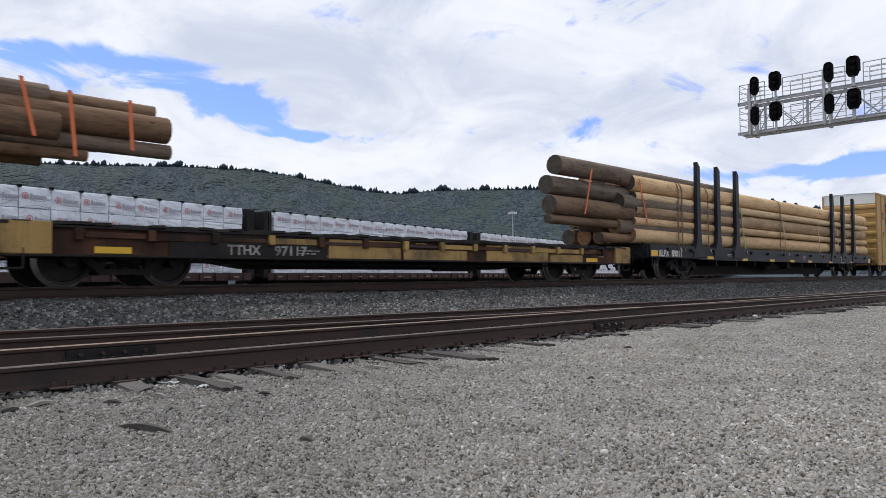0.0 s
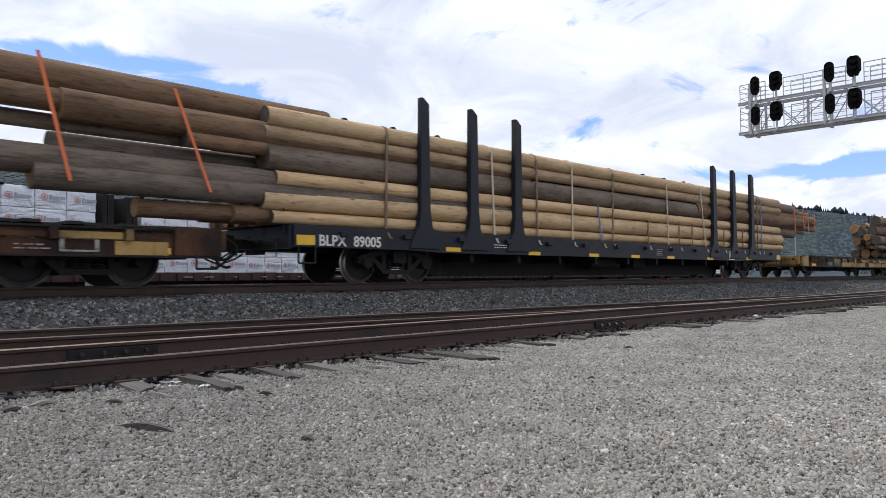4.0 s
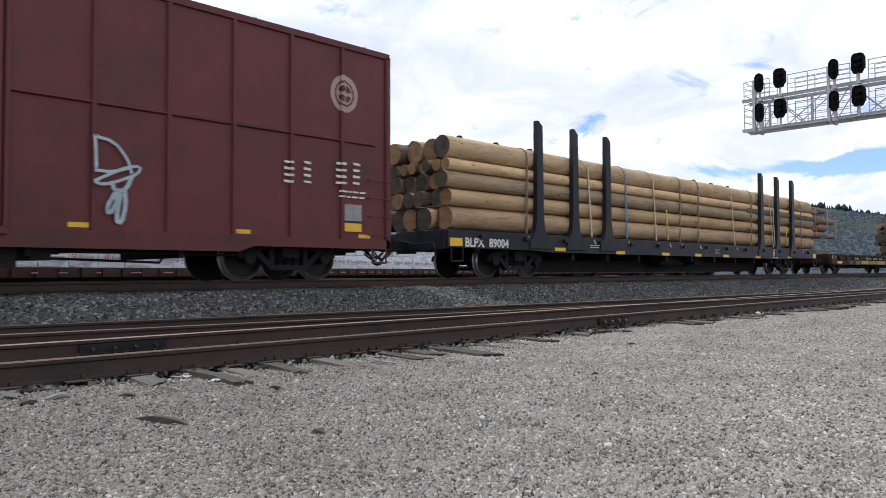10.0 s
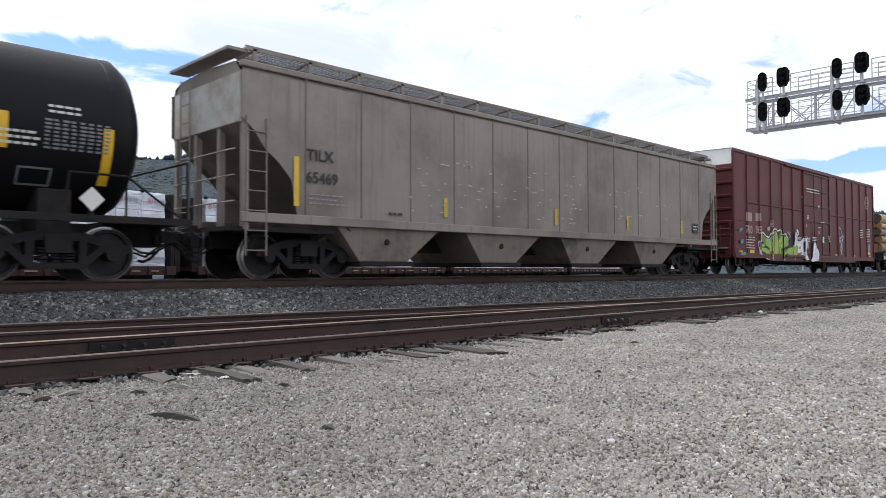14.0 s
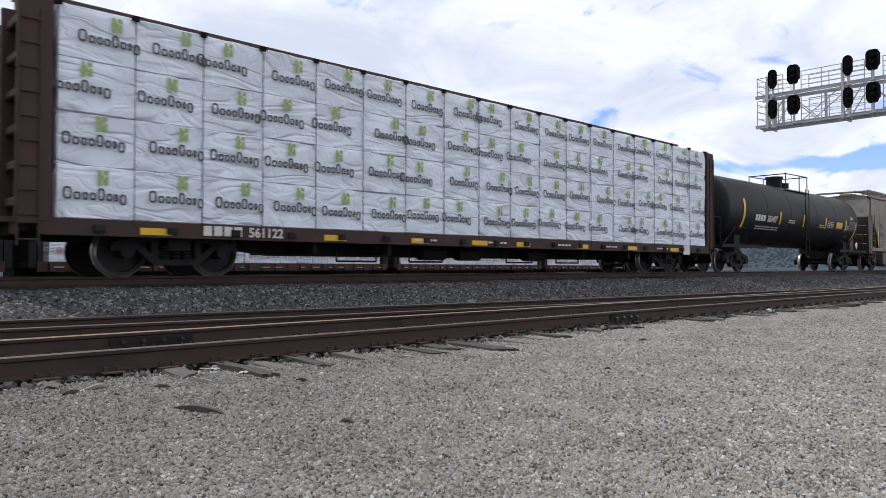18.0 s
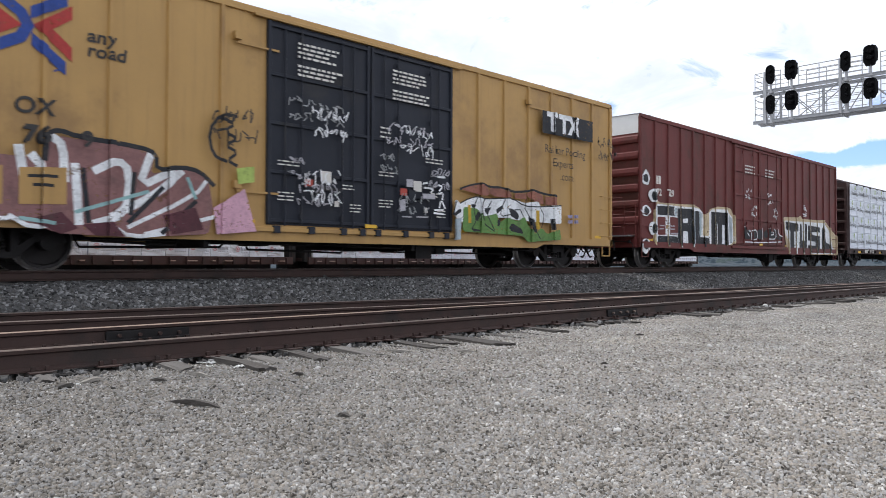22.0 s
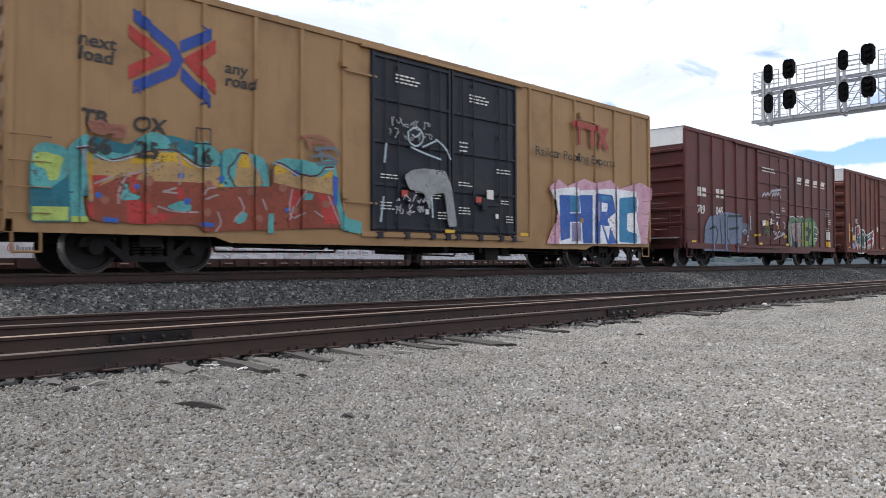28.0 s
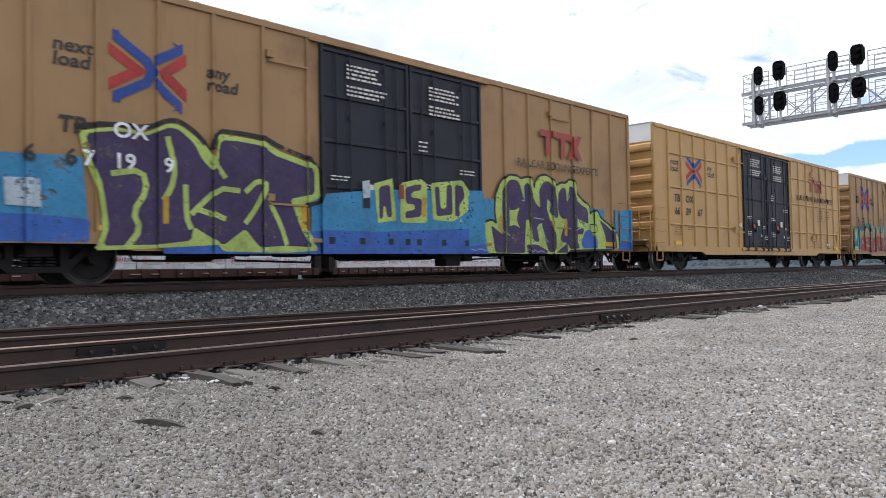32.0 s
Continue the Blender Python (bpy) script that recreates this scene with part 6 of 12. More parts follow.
def strap(load, x, material, z0=1.15, z1=3.45, y=-1.46, w=0.058, lean=0.0, name="strap", over=None):
    bm = B()
    a, b = (x, y, z0), (x + lean, y, z1)
    loft(bm, [[(x - w / 2 + lean * t, y - 0.012, z0 + (z1 - z0) * t), (x + w / 2 + lean * t, y - 0.012, z0 + (z1 - z0) * t), (x + w / 2 + lean * t, y + 0.006, z0 + (z1 - z0) * t), (x - w / 2 + lean * t, y + 0.006, z0 + (z1 - z0) * t)] for t in (0, 0.35, 0.7, 1)])
    if z1 > 3.3 and material is not ORANGE and over is None:
        loft(bm, [[(x - w / 2 + lean, yy, z1 + dz), (x + w / 2 + lean, yy, z1 + dz), (x + w / 2 + lean, yy, z1 + dz + 0.012), (x - w / 2 + lean, yy, z1 + dz + 0.012)] for yy, dz in ((y, 0), (-1.15, 0.1), (-0.7, 0.22), (0, 0.32), (0.8, 0.3))])
    if over:
        # up round the uppermost near pole and back over the stack
        zt, r, zb = over
        path = [(y, z1)] + [(-1.43 + r - (r + 0.012) * math.cos(a), zt - r + (r + 0.012) * math.sin(a)) for a in (0.1, 0.5, 0.9, 1.3, 1.6)] + [(-0.62, zb), (0.7, zb + 0.01)]
        loft(bm, [[(x - w / 2 + lean * (1 + 0.3 * i), yy, zz), (x + w / 2 + lean * (1 + 0.3 * i), yy, zz), (x + w / 2 + lean * (1 + 0.3 * i), yy + 0.012, zz - 0.012), (x - w / 2 + lean * (1 + 0.3 * i), yy + 0.012, zz - 0.012)] for i, (yy, zz) in enumerate(path)])
    if z0 < 1.3:
        part("strap_tail", loft(B(), [[(x - 0.05 + k, -1.545 + 0.01 * t, zz), (x + 0.03 + k, -1.545 + 0.01 * t, zz), (x + 0.03 + k, -1.53 + 0.01 * t, zz), (x - 0.05 + k, -1.53 + 0.01 * t, zz)] for t, k, zz in ((0, 0, 1.12), (1, 0.06, 1.02), (0, 0.12, 0.99))]), material if name == "strap" and rnd_tail(x) else BEIGE, load)
    return part(name, bm, material, load)


def rnd_tail(x):
    return int(abs(x) * 7) % 3 == 0


def pole_load(label, off, left, right, over, straps, seed, tiers):
    """Poles stacked between the stakes: tiers of poles, given as (kind, radius) on the near face; over: extra bundles that stick out past the car's ends."""
    load = thing("pole_load", label, "log load", group="pole loads")
    CARS.append((load, off))
    rnd = random.Random(seed)
    z = 1.21
    for i, (first, rad) in enumerate(tiers):
        rad *= 1.025
        y, j = -1.43, 0
        while y + rad < 1.35:
            r = rad * rnd.uniform(0.96, 1.02)
            kind = first if j == 0 else rnd.choices((0, 1, 2), (0.3, 0.35, 0.35))[0]
            add_log(load, left + rnd.uniform(-0.16, 0.16) + 0.025 * j, right + rnd.uniform(-0.3, 0.15), y + rad, z + rad + rnd.uniform(-0.008, 0.008), r, kind, seed * 100 + i * 10 + j, rnd.uniform(0.93, 1.0))
            y, j = y + 2 * rad + 0.02, j + 1
        z += 2 * rad
        stack_top, last_r = z, rad
    for k, y in enumerate((-0.62, -0.2, 0.25, 0.7)):
        add_log(load, left + rnd.uniform(0, 0.5), right - rnd.uniform(0, 0.6), y, z - 0.13 + rnd.uniform(-0.02, 0.03), rnd.uniform(0.17, 0.19), 1 + (k + 1) % 2, seed * 100 + 90 + k, 0.95)
    for k, (x0, x1, y, z, r, kind) in enumerate(over):
        add_log(load, x0, x1, y, z, r, 3 if kind == 1 else kind, seed * 100 + 60 + k, 0.94)
    for x, m, z0, z1, lean in straps:
        high = z1 > 3.0 and m is not ORANGE
        strap(load, x, m, z0, stack_top - last_r if high else z1, lean=lean, over=(stack_top, last_r, stack_top + 0.09) if high else None)
    for x in (left + 2.9, -1.0, right - 3.0):
        strap(load, x, BROWNST, 1.2, stack_top - last_r, -1.455, 0.06, 0.04, over=(stack_top, last_r, stack_top + 0.09))
    return load


def flat_car(label, number, off, off1, off2, tone):
    car = thing("flatcar", label, "freight car", group="cars of the passing train")
    CARS.append((car, off))
    h = (off2 - off1) / 2
    rnd = random.Random(number)
    for s in (-1, 1):
        bm = B()
        slab(bm, [(-h, 0.98), (-h, 0.52), (-h + 2.9, 0.5), (h - 2.9, 0.5), (h, 0.52), (h, 0.98)], s * (HW - 0.1) - 0.03, s * (HW - 0.1) + 0.03)
        part("side_sill", bm, RUSTY, car)
        part("sill_flange", box(B(), -h, h, min(s * (HW - 0.07), s * HW), max(s * (HW - 0.07), s * HW), 0.485, 0.525), STEEL, car, bevel=0.006)
        part("deck_edge", box(B(), -h, h, min(s * (HW - 0.07), s * HW), max(s * (HW - 0.07), s * HW), 0.945, 0.985), STEEL, car, bevel=0.006)
        x = -h + 1.3
        while x < h - 0.9:
            y0, y1 = sorted((s * (HW - 0.07), s * (HW + 0.04)))
            worn = rnd.random() < 0.4
            part("stake_pocket", box(B(), x - 0.065, x + 0.065, y0, y1, 0.74 + rnd.uniform(0, 0.03), 0.95), OCHRE if worn else RUSTY, car, bevel=0.01)
            if x < h - 2.0:
                y0, y1 = sorted((s * (HW - 0.07), s * (HW - 0.02)))
                part("rub_strip", box(B(), x + 0.09, x + 1.08, y0, y1, 0.79 + rnd.uniform(-0.015, 0.015), 0.885 + rnd.uniform(-0.02, 0.02)), rnd.choice([RUSTY, RUSTY, DECKRED, OCHRE]), car, "dented rusty strip between stake pockets", bevel=0.008)
            x += 1.17
    n = 60
    boards = [cached("deck_board%d" % k, lambda k=k: mesh_of(box(B(), -0.14 + 0.012 * k, 0.145, -HW + 0.03 - 0.022 * k, HW - 0.02 + 0.015 * k, 0, 0.05), DECKWOOD)) for k in range(4)]
    for i in range(n):
        part("deck_board", rnd.choice(boards), None, car, at=pose(-h + 0.15 + (2 * h - 0.3) * i / (n - 1), 0, 0.977 + rnd.uniform(-0.008, 0.026), rnd.uniform(-0.5, 0.5), rnd.uniform(-2.5, 2.5)))
    bm = B()
    slab(bm, [(-h + 0.3, 0.9), (-h + 0.3, 0.62), (-h + 3.3, 0.62), (-h + 5.2, 0.32), (h - 5.2, 0.32), (h - 3.3, 0.62), (h - 0.3, 0.62), (h - 0.3, 0.9)], -0.4, 0.4)
    part("centre_sill", bm, STEEL, car)
    for i in range(7):
        x = -6.0 + 12 * i / 6
        part("cross_bearer", slab(B(), [(x - 0.05, 0.45), (x + 0.05, 0.45), (x + 0.05, 0.92), (x - 0.05, 0.92)], -1.35, 1.35), STEEL, car)
    part("brake_pipe", pipe(B(), [(-h + 0.4, -0.9, 0.5), (-5.0, -1.0, 0.42), (0.0, -1.02, 0.40), (5.0, -1.0, 0.42), (h - 0.4, -0.9, 0.5)], 0.022), STEEL, car)
    part("air_tank", tube(B(), (0.9, -0.75, 0.42), (2.3, -0.75, 0.42), 0.16, 12), STEEL, car)
    part("brake_cylinder", tube(B(), (-1.6, -0.75, 0.45), (-0.9, -0.75, 0.45), 0.14, 12), STEEL, car)
    for s in (-1, 1):
        part("end_block", box(B(), min(s * (h - 0.02), s * (h - 0.9)), max(s * (h - 0.02), s * (h - 0.9)), -HW - 0.015, HW + 0.015, 0.52, 1.035), OCHRE if tone == 0 else RUSTY, car, "worn end of the deck frame", bevel=0.015)
        part("end_sill", box(B(), s * (h + 0.05) - 0.07, s * (h + 0.05) + 0.07, -1.45, 1.45, 0.62, 1.0), OCHRE if tone == 0 else RUSTY, car, bevel=0.01)
        bm = B()
        pipe(bm, [(s * (h - 0.1), -HW, 0.62), (s * (h - 0.1), -HW, 0.3), (s * (h - 0.5), -HW, 0.3), (s * (h - 0.5), -HW, 0.62)], 0.02)
        part("step", bm, STEEL, car)
        truck(car, off, s * (h - 2.2))
    part("brake_wheel", tube(B(), (-h - 0.2, 0.9, 0.85), (-h - 0.16, 0.9, 0.85), 0.24, 14), RUSTY, car)
    couplers(car, h + 0.15)
    side = Side(car, -HW + 0.07)
    rr = random.Random(int(number))

    def ragged(x0, x1, z0, z1):
        """The outline of a flaked paint patch."""
        k = max(3, int((x1 - x0) / 0.22))
        low = [(x0 + (x1 - x0) * i / k + rr.uniform(-0.03, 0.03), z0 + rr.uniform(0, 0.03)) for i in range(k + 1)]
        high = [(x0 + (x1 - x0) * i / k + rr.uniform(-0.03, 0.03), z1 - abs(rr.gauss(0, 0.025))) for i in range(k, -1, -1)]
        return low + high

    for x0, x1, z1 in (((-2.85, -0.85, 0.93), (-0.75, 1.35, 0.76), (2.1, 4.7, 0.93), (4.8, 6.4, 0.74)) if tone == 0 else ((-3.9, 0.85, 0.73), (2.0, 3.75, 0.71), (4.3, 5.5, 0.74), (7.2, 8.1, 0.76))):
        part("sill_panel", box(B(), x0, x1, -HW + 0.045, -HW + 0.068, 0.53, z1), OCHRE, car, "worn yellow panel of the side sill")
        for _ in range(int((x1 - x0) * 2.2)):
            x = rr.uniform(x0, x1 - 0.5)
            w = rr.uniform(0.15, 0.6)
            z = rr.uniform(0.53, z1 - 0.1)
            side.paint("rust_patch", [ragged(x, min(x + w, x1), z, min(z + rr.uniform(0.04, 0.14), z1))], RUSTY, "rust patch where the paint has flaked", lift=11)
    for _ in range(16):
        x, z = rr.uniform(-h + 1, h - 1.5), rr.uniform(0.54, 0.88)
        side.paint("worn_paint", [ragged(x, x + rr.uniform(0.15, 0.5), z, z + rr.uniform(0.03, 0.09))], rr.choice([OCHRE, DECKRED, STEEL]), "worn patch of old paint", lift=2)
    num = -5.15 if tone == 0 else -6.1
    side.paint("number_panel", [rect(-6.25, -2.9, 0.53, 0.93) if tone == 0 else rect(-6.2, -4.0, 0.49, 0.72)], STEEL, "black number panel")
    side.text("car_number", "TTHX", num, 0.57 if tone == 0 else 0.52, 0.26, FADEWHITE, "faded white reporting mark", wide=1.0, bold=0.006)
    side.text("car_number", number, num + (1.0 if tone == 0 else 1.15), 0.57 if tone == 0 else 0.52, 0.26, FADEWHITE, "faded white car number", wide=1.15, bold=0.006)
    for x, w in (((-2.5, 0.5), (-7.2, 0.6), (6.9, 0.6)) if tone == 0 else ((-7.67, 0.9), (-3.55, 0.55), (-0.15, 0.5), (2.6, 0.5), (4.9, 0.7), (7.9, 0.5))):
        side.paint("reflector", [rect(x - w / 2, x + w / 2, 0.55, 0.66)], SAFETY, "yellow reflective strip", lift=16)
    if tone:
        for x in (-9.0, -8.55):
            part("sheave_plate", box(B(), x - 0.1, x + 0.1, -HW - 0.025, -HW - 0.014, 0.8, 0.95), OCHRE, car, "pale square plate on the corner", bevel=0.008)
        side.paint("owner_mark", [rect(0.9, 2.0, 0.52, 0.69)], STEEL, "dark owner panel", lift=13)
        side.paint("owner_mark", [rect(1.05 + 0.3 * i, 1.27 + 0.3 * i, 0.56, 0.655) for i in range(3)], FADEWHITE, "three plain faded blocks", lift=15)
        side.paint("placard", [rect(6.35, 6.95, 0.57, 0.60), rect(6.35, 6.95, 0.77, 0.80), rect(6.35, 6.42, 0.6, 0.77), rect(6.88, 6.95, 0.6, 0.77)], FADEWHITE, "white stencilled frame", lift=12)
    else:
        side.paint("owner_mark", [rect(2.6 + 0.35 * i, 2.85 + 0.35 * i, 0.62, 0.78) for i in range(3)], ORANGE, "three plain orange blocks", lift=15)
    bars(side, -3.6 if tone == 0 else 5.7, 0.66, 0.5, 2, FADEWHITE, 0.03, 0.03)
    return car


# ---- covered hopper ----
def hopper_car(off):
    car = thing("covered_hopper", "dusty grey covered hopper car with four discharge bays", "freight car", group="cars of the passing train")
    CARS.append((car, off))
    h, zt, zb = 10.0, 4.18, 1.22
    side = [(-HW - 0.0, zb), (-HW - 0.012, 1.9), (-HW - 0.016, 2.7), (-HW - 0.01, 3.5), (-HW + 0.0, zt - 0.25), (-HW + 0.1, zt - 0.06), (-HW + 0.35, zt + 0.04), (0, zt + 0.1)]
    bm = B()
    ring = side[4:] + [(-y, z) for y, z in side[-2:3:-1]]
    loft(bm, [[(x, y, z) for y, z in ring] for x in (-h + 0.04, h - 0.04)], False, False)
    part("roof", bm, HOPPER, car, "dusty grey rounded roof sheet", True)
    for s in (-1, 1):
        bm = B()
        slab(bm, [(-h, zt - 0.2), (-h, 3.08), (-h + 0.28, 2.84), (-h + 0.5, 2.52), (-h + 0.82, 2.28), (-h + 1.1, 1.97), (-h + 1.18, 1.55), (-h + 1.25, zb), (h - 1.25, zb), (h - 1.18, 1.55), (h - 1.1, 1.97), (h - 0.82, 2.28), (h - 0.5, 2.52), (h - 0.28, 2.84), (h, 3.08), (h, zt - 0.2)], s * (HW - 0.01) - 0.012, s * (HW - 0.01) + 0.012)
        part("side_sheet", bm, HOPPER, car, "dusty grey side sheet with raked lower ends")
    weld = cached("weld", lambda: mesh_of(loft(B(), [[(-0.018, -HW + 0.0, z), (0.018, -HW + 0.0, z), (0.010, -HW - 0.017, z), (-0.010, -HW - 0.017, z)] for z in (zb, zt - 0.12)]), SEAM))
    for i in range(1, 14):
        part("side_seam", weld, None, car, at=pose(-h + 2 * h * i / 14, 0, 0))
    for s in (-1, 1):
        bm = B()
        a = [(s * (h - 0.05), y, z) for y, z in [(-HW + 0.06, zt - 0.25), (-HW + 0.35, zt + 0.04), (0, zt + 0.1), (HW - 0.35, zt + 0.04), (HW - 0.06, zt - 0.25), (HW - 0.02, 3.0), (-HW + 0.02, 3.0)]]
        bm.faces.new([bm.verts.new(p) for p in a])
        b = [(s * (h - 0.05), -HW + 0.03, 3.0), (s * (h - 0.05), HW - 0.03, 3.0), (s * (h - 2.6), HW - 0.03, 1.0), (s * (h - 2.6), -HW + 0.03, 1.0)]
        bm.faces.new([bm.verts.new(p) for p in b])
        part("end_slope", bm, HOPPER, car, "sloping grey end sheet")
        for y in (-HW + 0.1, -0.5, 0.5, HW - 0.1):
            part("end_post", box(B(), s * (h - 0.12) - 0.06, s * (h - 0.12) + 0.06, y - 0.06, y + 0.06, 0.95, 3.05), HOPPER, car)
        part("end_platform", box(B(), min(s * (h - 2.2), s * (h + 0.25)), max(s * (h - 2.2), s * (h + 0.25)), -HW + 0.05, HW - 0.05, 0.92, 1.0), STEEL, car)
        ladder(car, "end_ladder", s * (h + 0.05), 0.75, 0.9, 4.2, 0.42, "y", HOPPER)
        ladder(car, "side_ladder", s * (h - 0.3), -HW - 0.03, 0.45, 3.1, 0.44, "x", HOPPER)
        bm = B()
        for z in (1.5, 2.0, 2.5):
            tube(bm, (s * (h + 0.02), -1.3, z), (s * (h + 0.02), 1.3, z), 0.016, 6)
        part("end_rail", bm, HOPPER, car)
        truck(car, off, s * (h - 1.75))
    part("side_sill", box(B(), -h, h, -HW - 0.035, -HW + 0.06, zb - 0.13, zb + 0.06), HOPPER, car, bevel=0.012)
    part("side_sill", box(B(), -h, h, HW - 0.06, HW + 0.035, zb - 0.13, zb + 0.06), HOPPER, car, bevel=0.012)
    part("top_chord", box(B(), -h, h, -HW - 0.01, -HW + 0.12, zt - 0.12, zt + 0.0), HOPPER, car, bevel=0.015)
    for k, xc in enumerate((-6.22, -2.3, 1.65, 5.6)):
        bm = B()
        loft(bm, [[(xc - 1.62, -HW + 0.05, zb), (xc + 1.62, -HW + 0.05, zb), (xc + 1.62, HW - 0.05, zb), (xc - 1.62, HW - 0.05, zb)], [(xc - 0.8, -1.32, 0.36), (xc + 0.58, -1.32, 0.36), (xc + 0.7, 1.32, 0.36), (xc - 0.7, 1.32, 0.36)]])
        bay = part("discharge_bay", bm, HOPLOWER, car, "funnel-shaped darker stained discharge bay")
        part("outlet_gate", box(B(), xc - 0.8, xc + 0.8, -1.34, 1.34, 0.26, 0.37), STEEL, bay, bevel=0.015)
        part("vent_port", tube(B(), (xc - 0.1, -1.43, 0.80), (xc - 0.1, -1.2, 0.78), 0.07, 12), STEEL, bay)
    part("centre_sill", box(B(), -h, h, -0.2, 0.2, 0.62, 0.95), STEEL, car)
    # roof walk: brackets, rails and grating
    for i in range(16):
        x = -h + 0.4 + (2 * h - 0.8) * i / 15
        bm = B()
        box(bm, x - 0.04, x + 0.04, -1.32, -1.26, zt, zt + 0.32)
        pipe(bm, [(x, -1.29, zt + 0.3), (x, -0.62, zt + 0.24)], 0.03)
        part("walk_bracket", bm, HOPPER, car)
    for y in (-1.3, -0.62):
        part("walk_rail", box(B(), -h + 0.2, h - 0.2, y - 0.02, y + 0.02, zt + 0.27, zt + 0.36), HOPPER, car)
    bm = B()
    for k in range(5):
        y = -1.22 + 0.13 * k
        box(bm, -h + 0.2, h - 0.2, y - 0.008, y + 0.008, zt + 0.295, zt + 0.33)
    for k in range(int((2 * h - 0.4) / 0.09)):
        x = -h + 0.22 + 0.09 * k
        box(bm, x - 0.008, x + 0.008, -1.28, -0.62, zt + 0.30, zt + 0.325)
    part("roof_walk", bm, GALV, car, "open steel grating roof walk")["kind"] = "stuff"
    part("hatch_cover", box(B(), -h + 0.8, h - 0.8, -0.35, 0.35, zt + 0.08, zt + 0.26), HOPPER, car, bevel=0.03)
    for s in (-1, 1):
        part("end_walk", box(B(), s * (h - 0.05) - 0.22, s * (h - 0.05) + 0.22, -1.28, 1.28, zt + 0.22, zt + 0.29), HOPPER, car, bevel=0.01)
        part("end_panel", box(B(), s * (h - 0.04) - 0.012, s * (h - 0.04) + 0.012, -1.42, 1.42, 3.02, 3.98), PALEEND, car, "white painted upper end panel")
    couplers(car, h + 0.5)
    sd = Side(car, -HW - 0.024)
    sd.text("car_number", "TILX", -8.56, 2.41, 0.32, DARKLET, "dark reporting mark", bold=0.008)
    sd.text("car_number", "65469", -8.58, 1.95, 0.32, DARKLET, "dark car number", bold=0.008)
    bars(sd, -8.5, 1.7, 0.9, 3, PAINTS["grey"], 0.04, 0.05)
    for k, x in enumerate((-8.8, -4.6, -0.2, 3.6, 7.2)):
        sd.paint("reflector", [rect(x - 0.06, x + 0.06, 1.45, 1.9 if k else 2.45)], PAINTS["yellow"] if k else SAFETY, "faded yellow vertical strip", lift=1)
    rnd = random.Random(3)
    pts = []
    for k in range(90):
        x, z = rnd.choice((-5.2, -4.0, -2.9, -1.2, 0.6, 3.5, 6.5)) + rnd.gauss(0, 0.45), rnd.uniform(1.5, 2.9)
        pts.append(blob(x, z, rnd.uniform(0.02, 0.10), rnd.uniform(0.010, 0.022), k, 9, 0.5))
    sd.paint("chalk_mark", pts, plain("pale scuff", (0.36, 0.345, 0.325)), "pale scuffs and chalk marks")["kind"] = "stuff"
    sd.paint("placard", [rect(8.0, 8.42, 1.5, 1.85)], DARKLET, "black test placard")
    bars(sd, 8.05, 1.72, 0.32, 2, LETTER, 0.05, 0.05)
    bars(sd, -h + 3.6, 1.4, 0.5, 1, DARKLET, 0.08, 0.04)
    return car


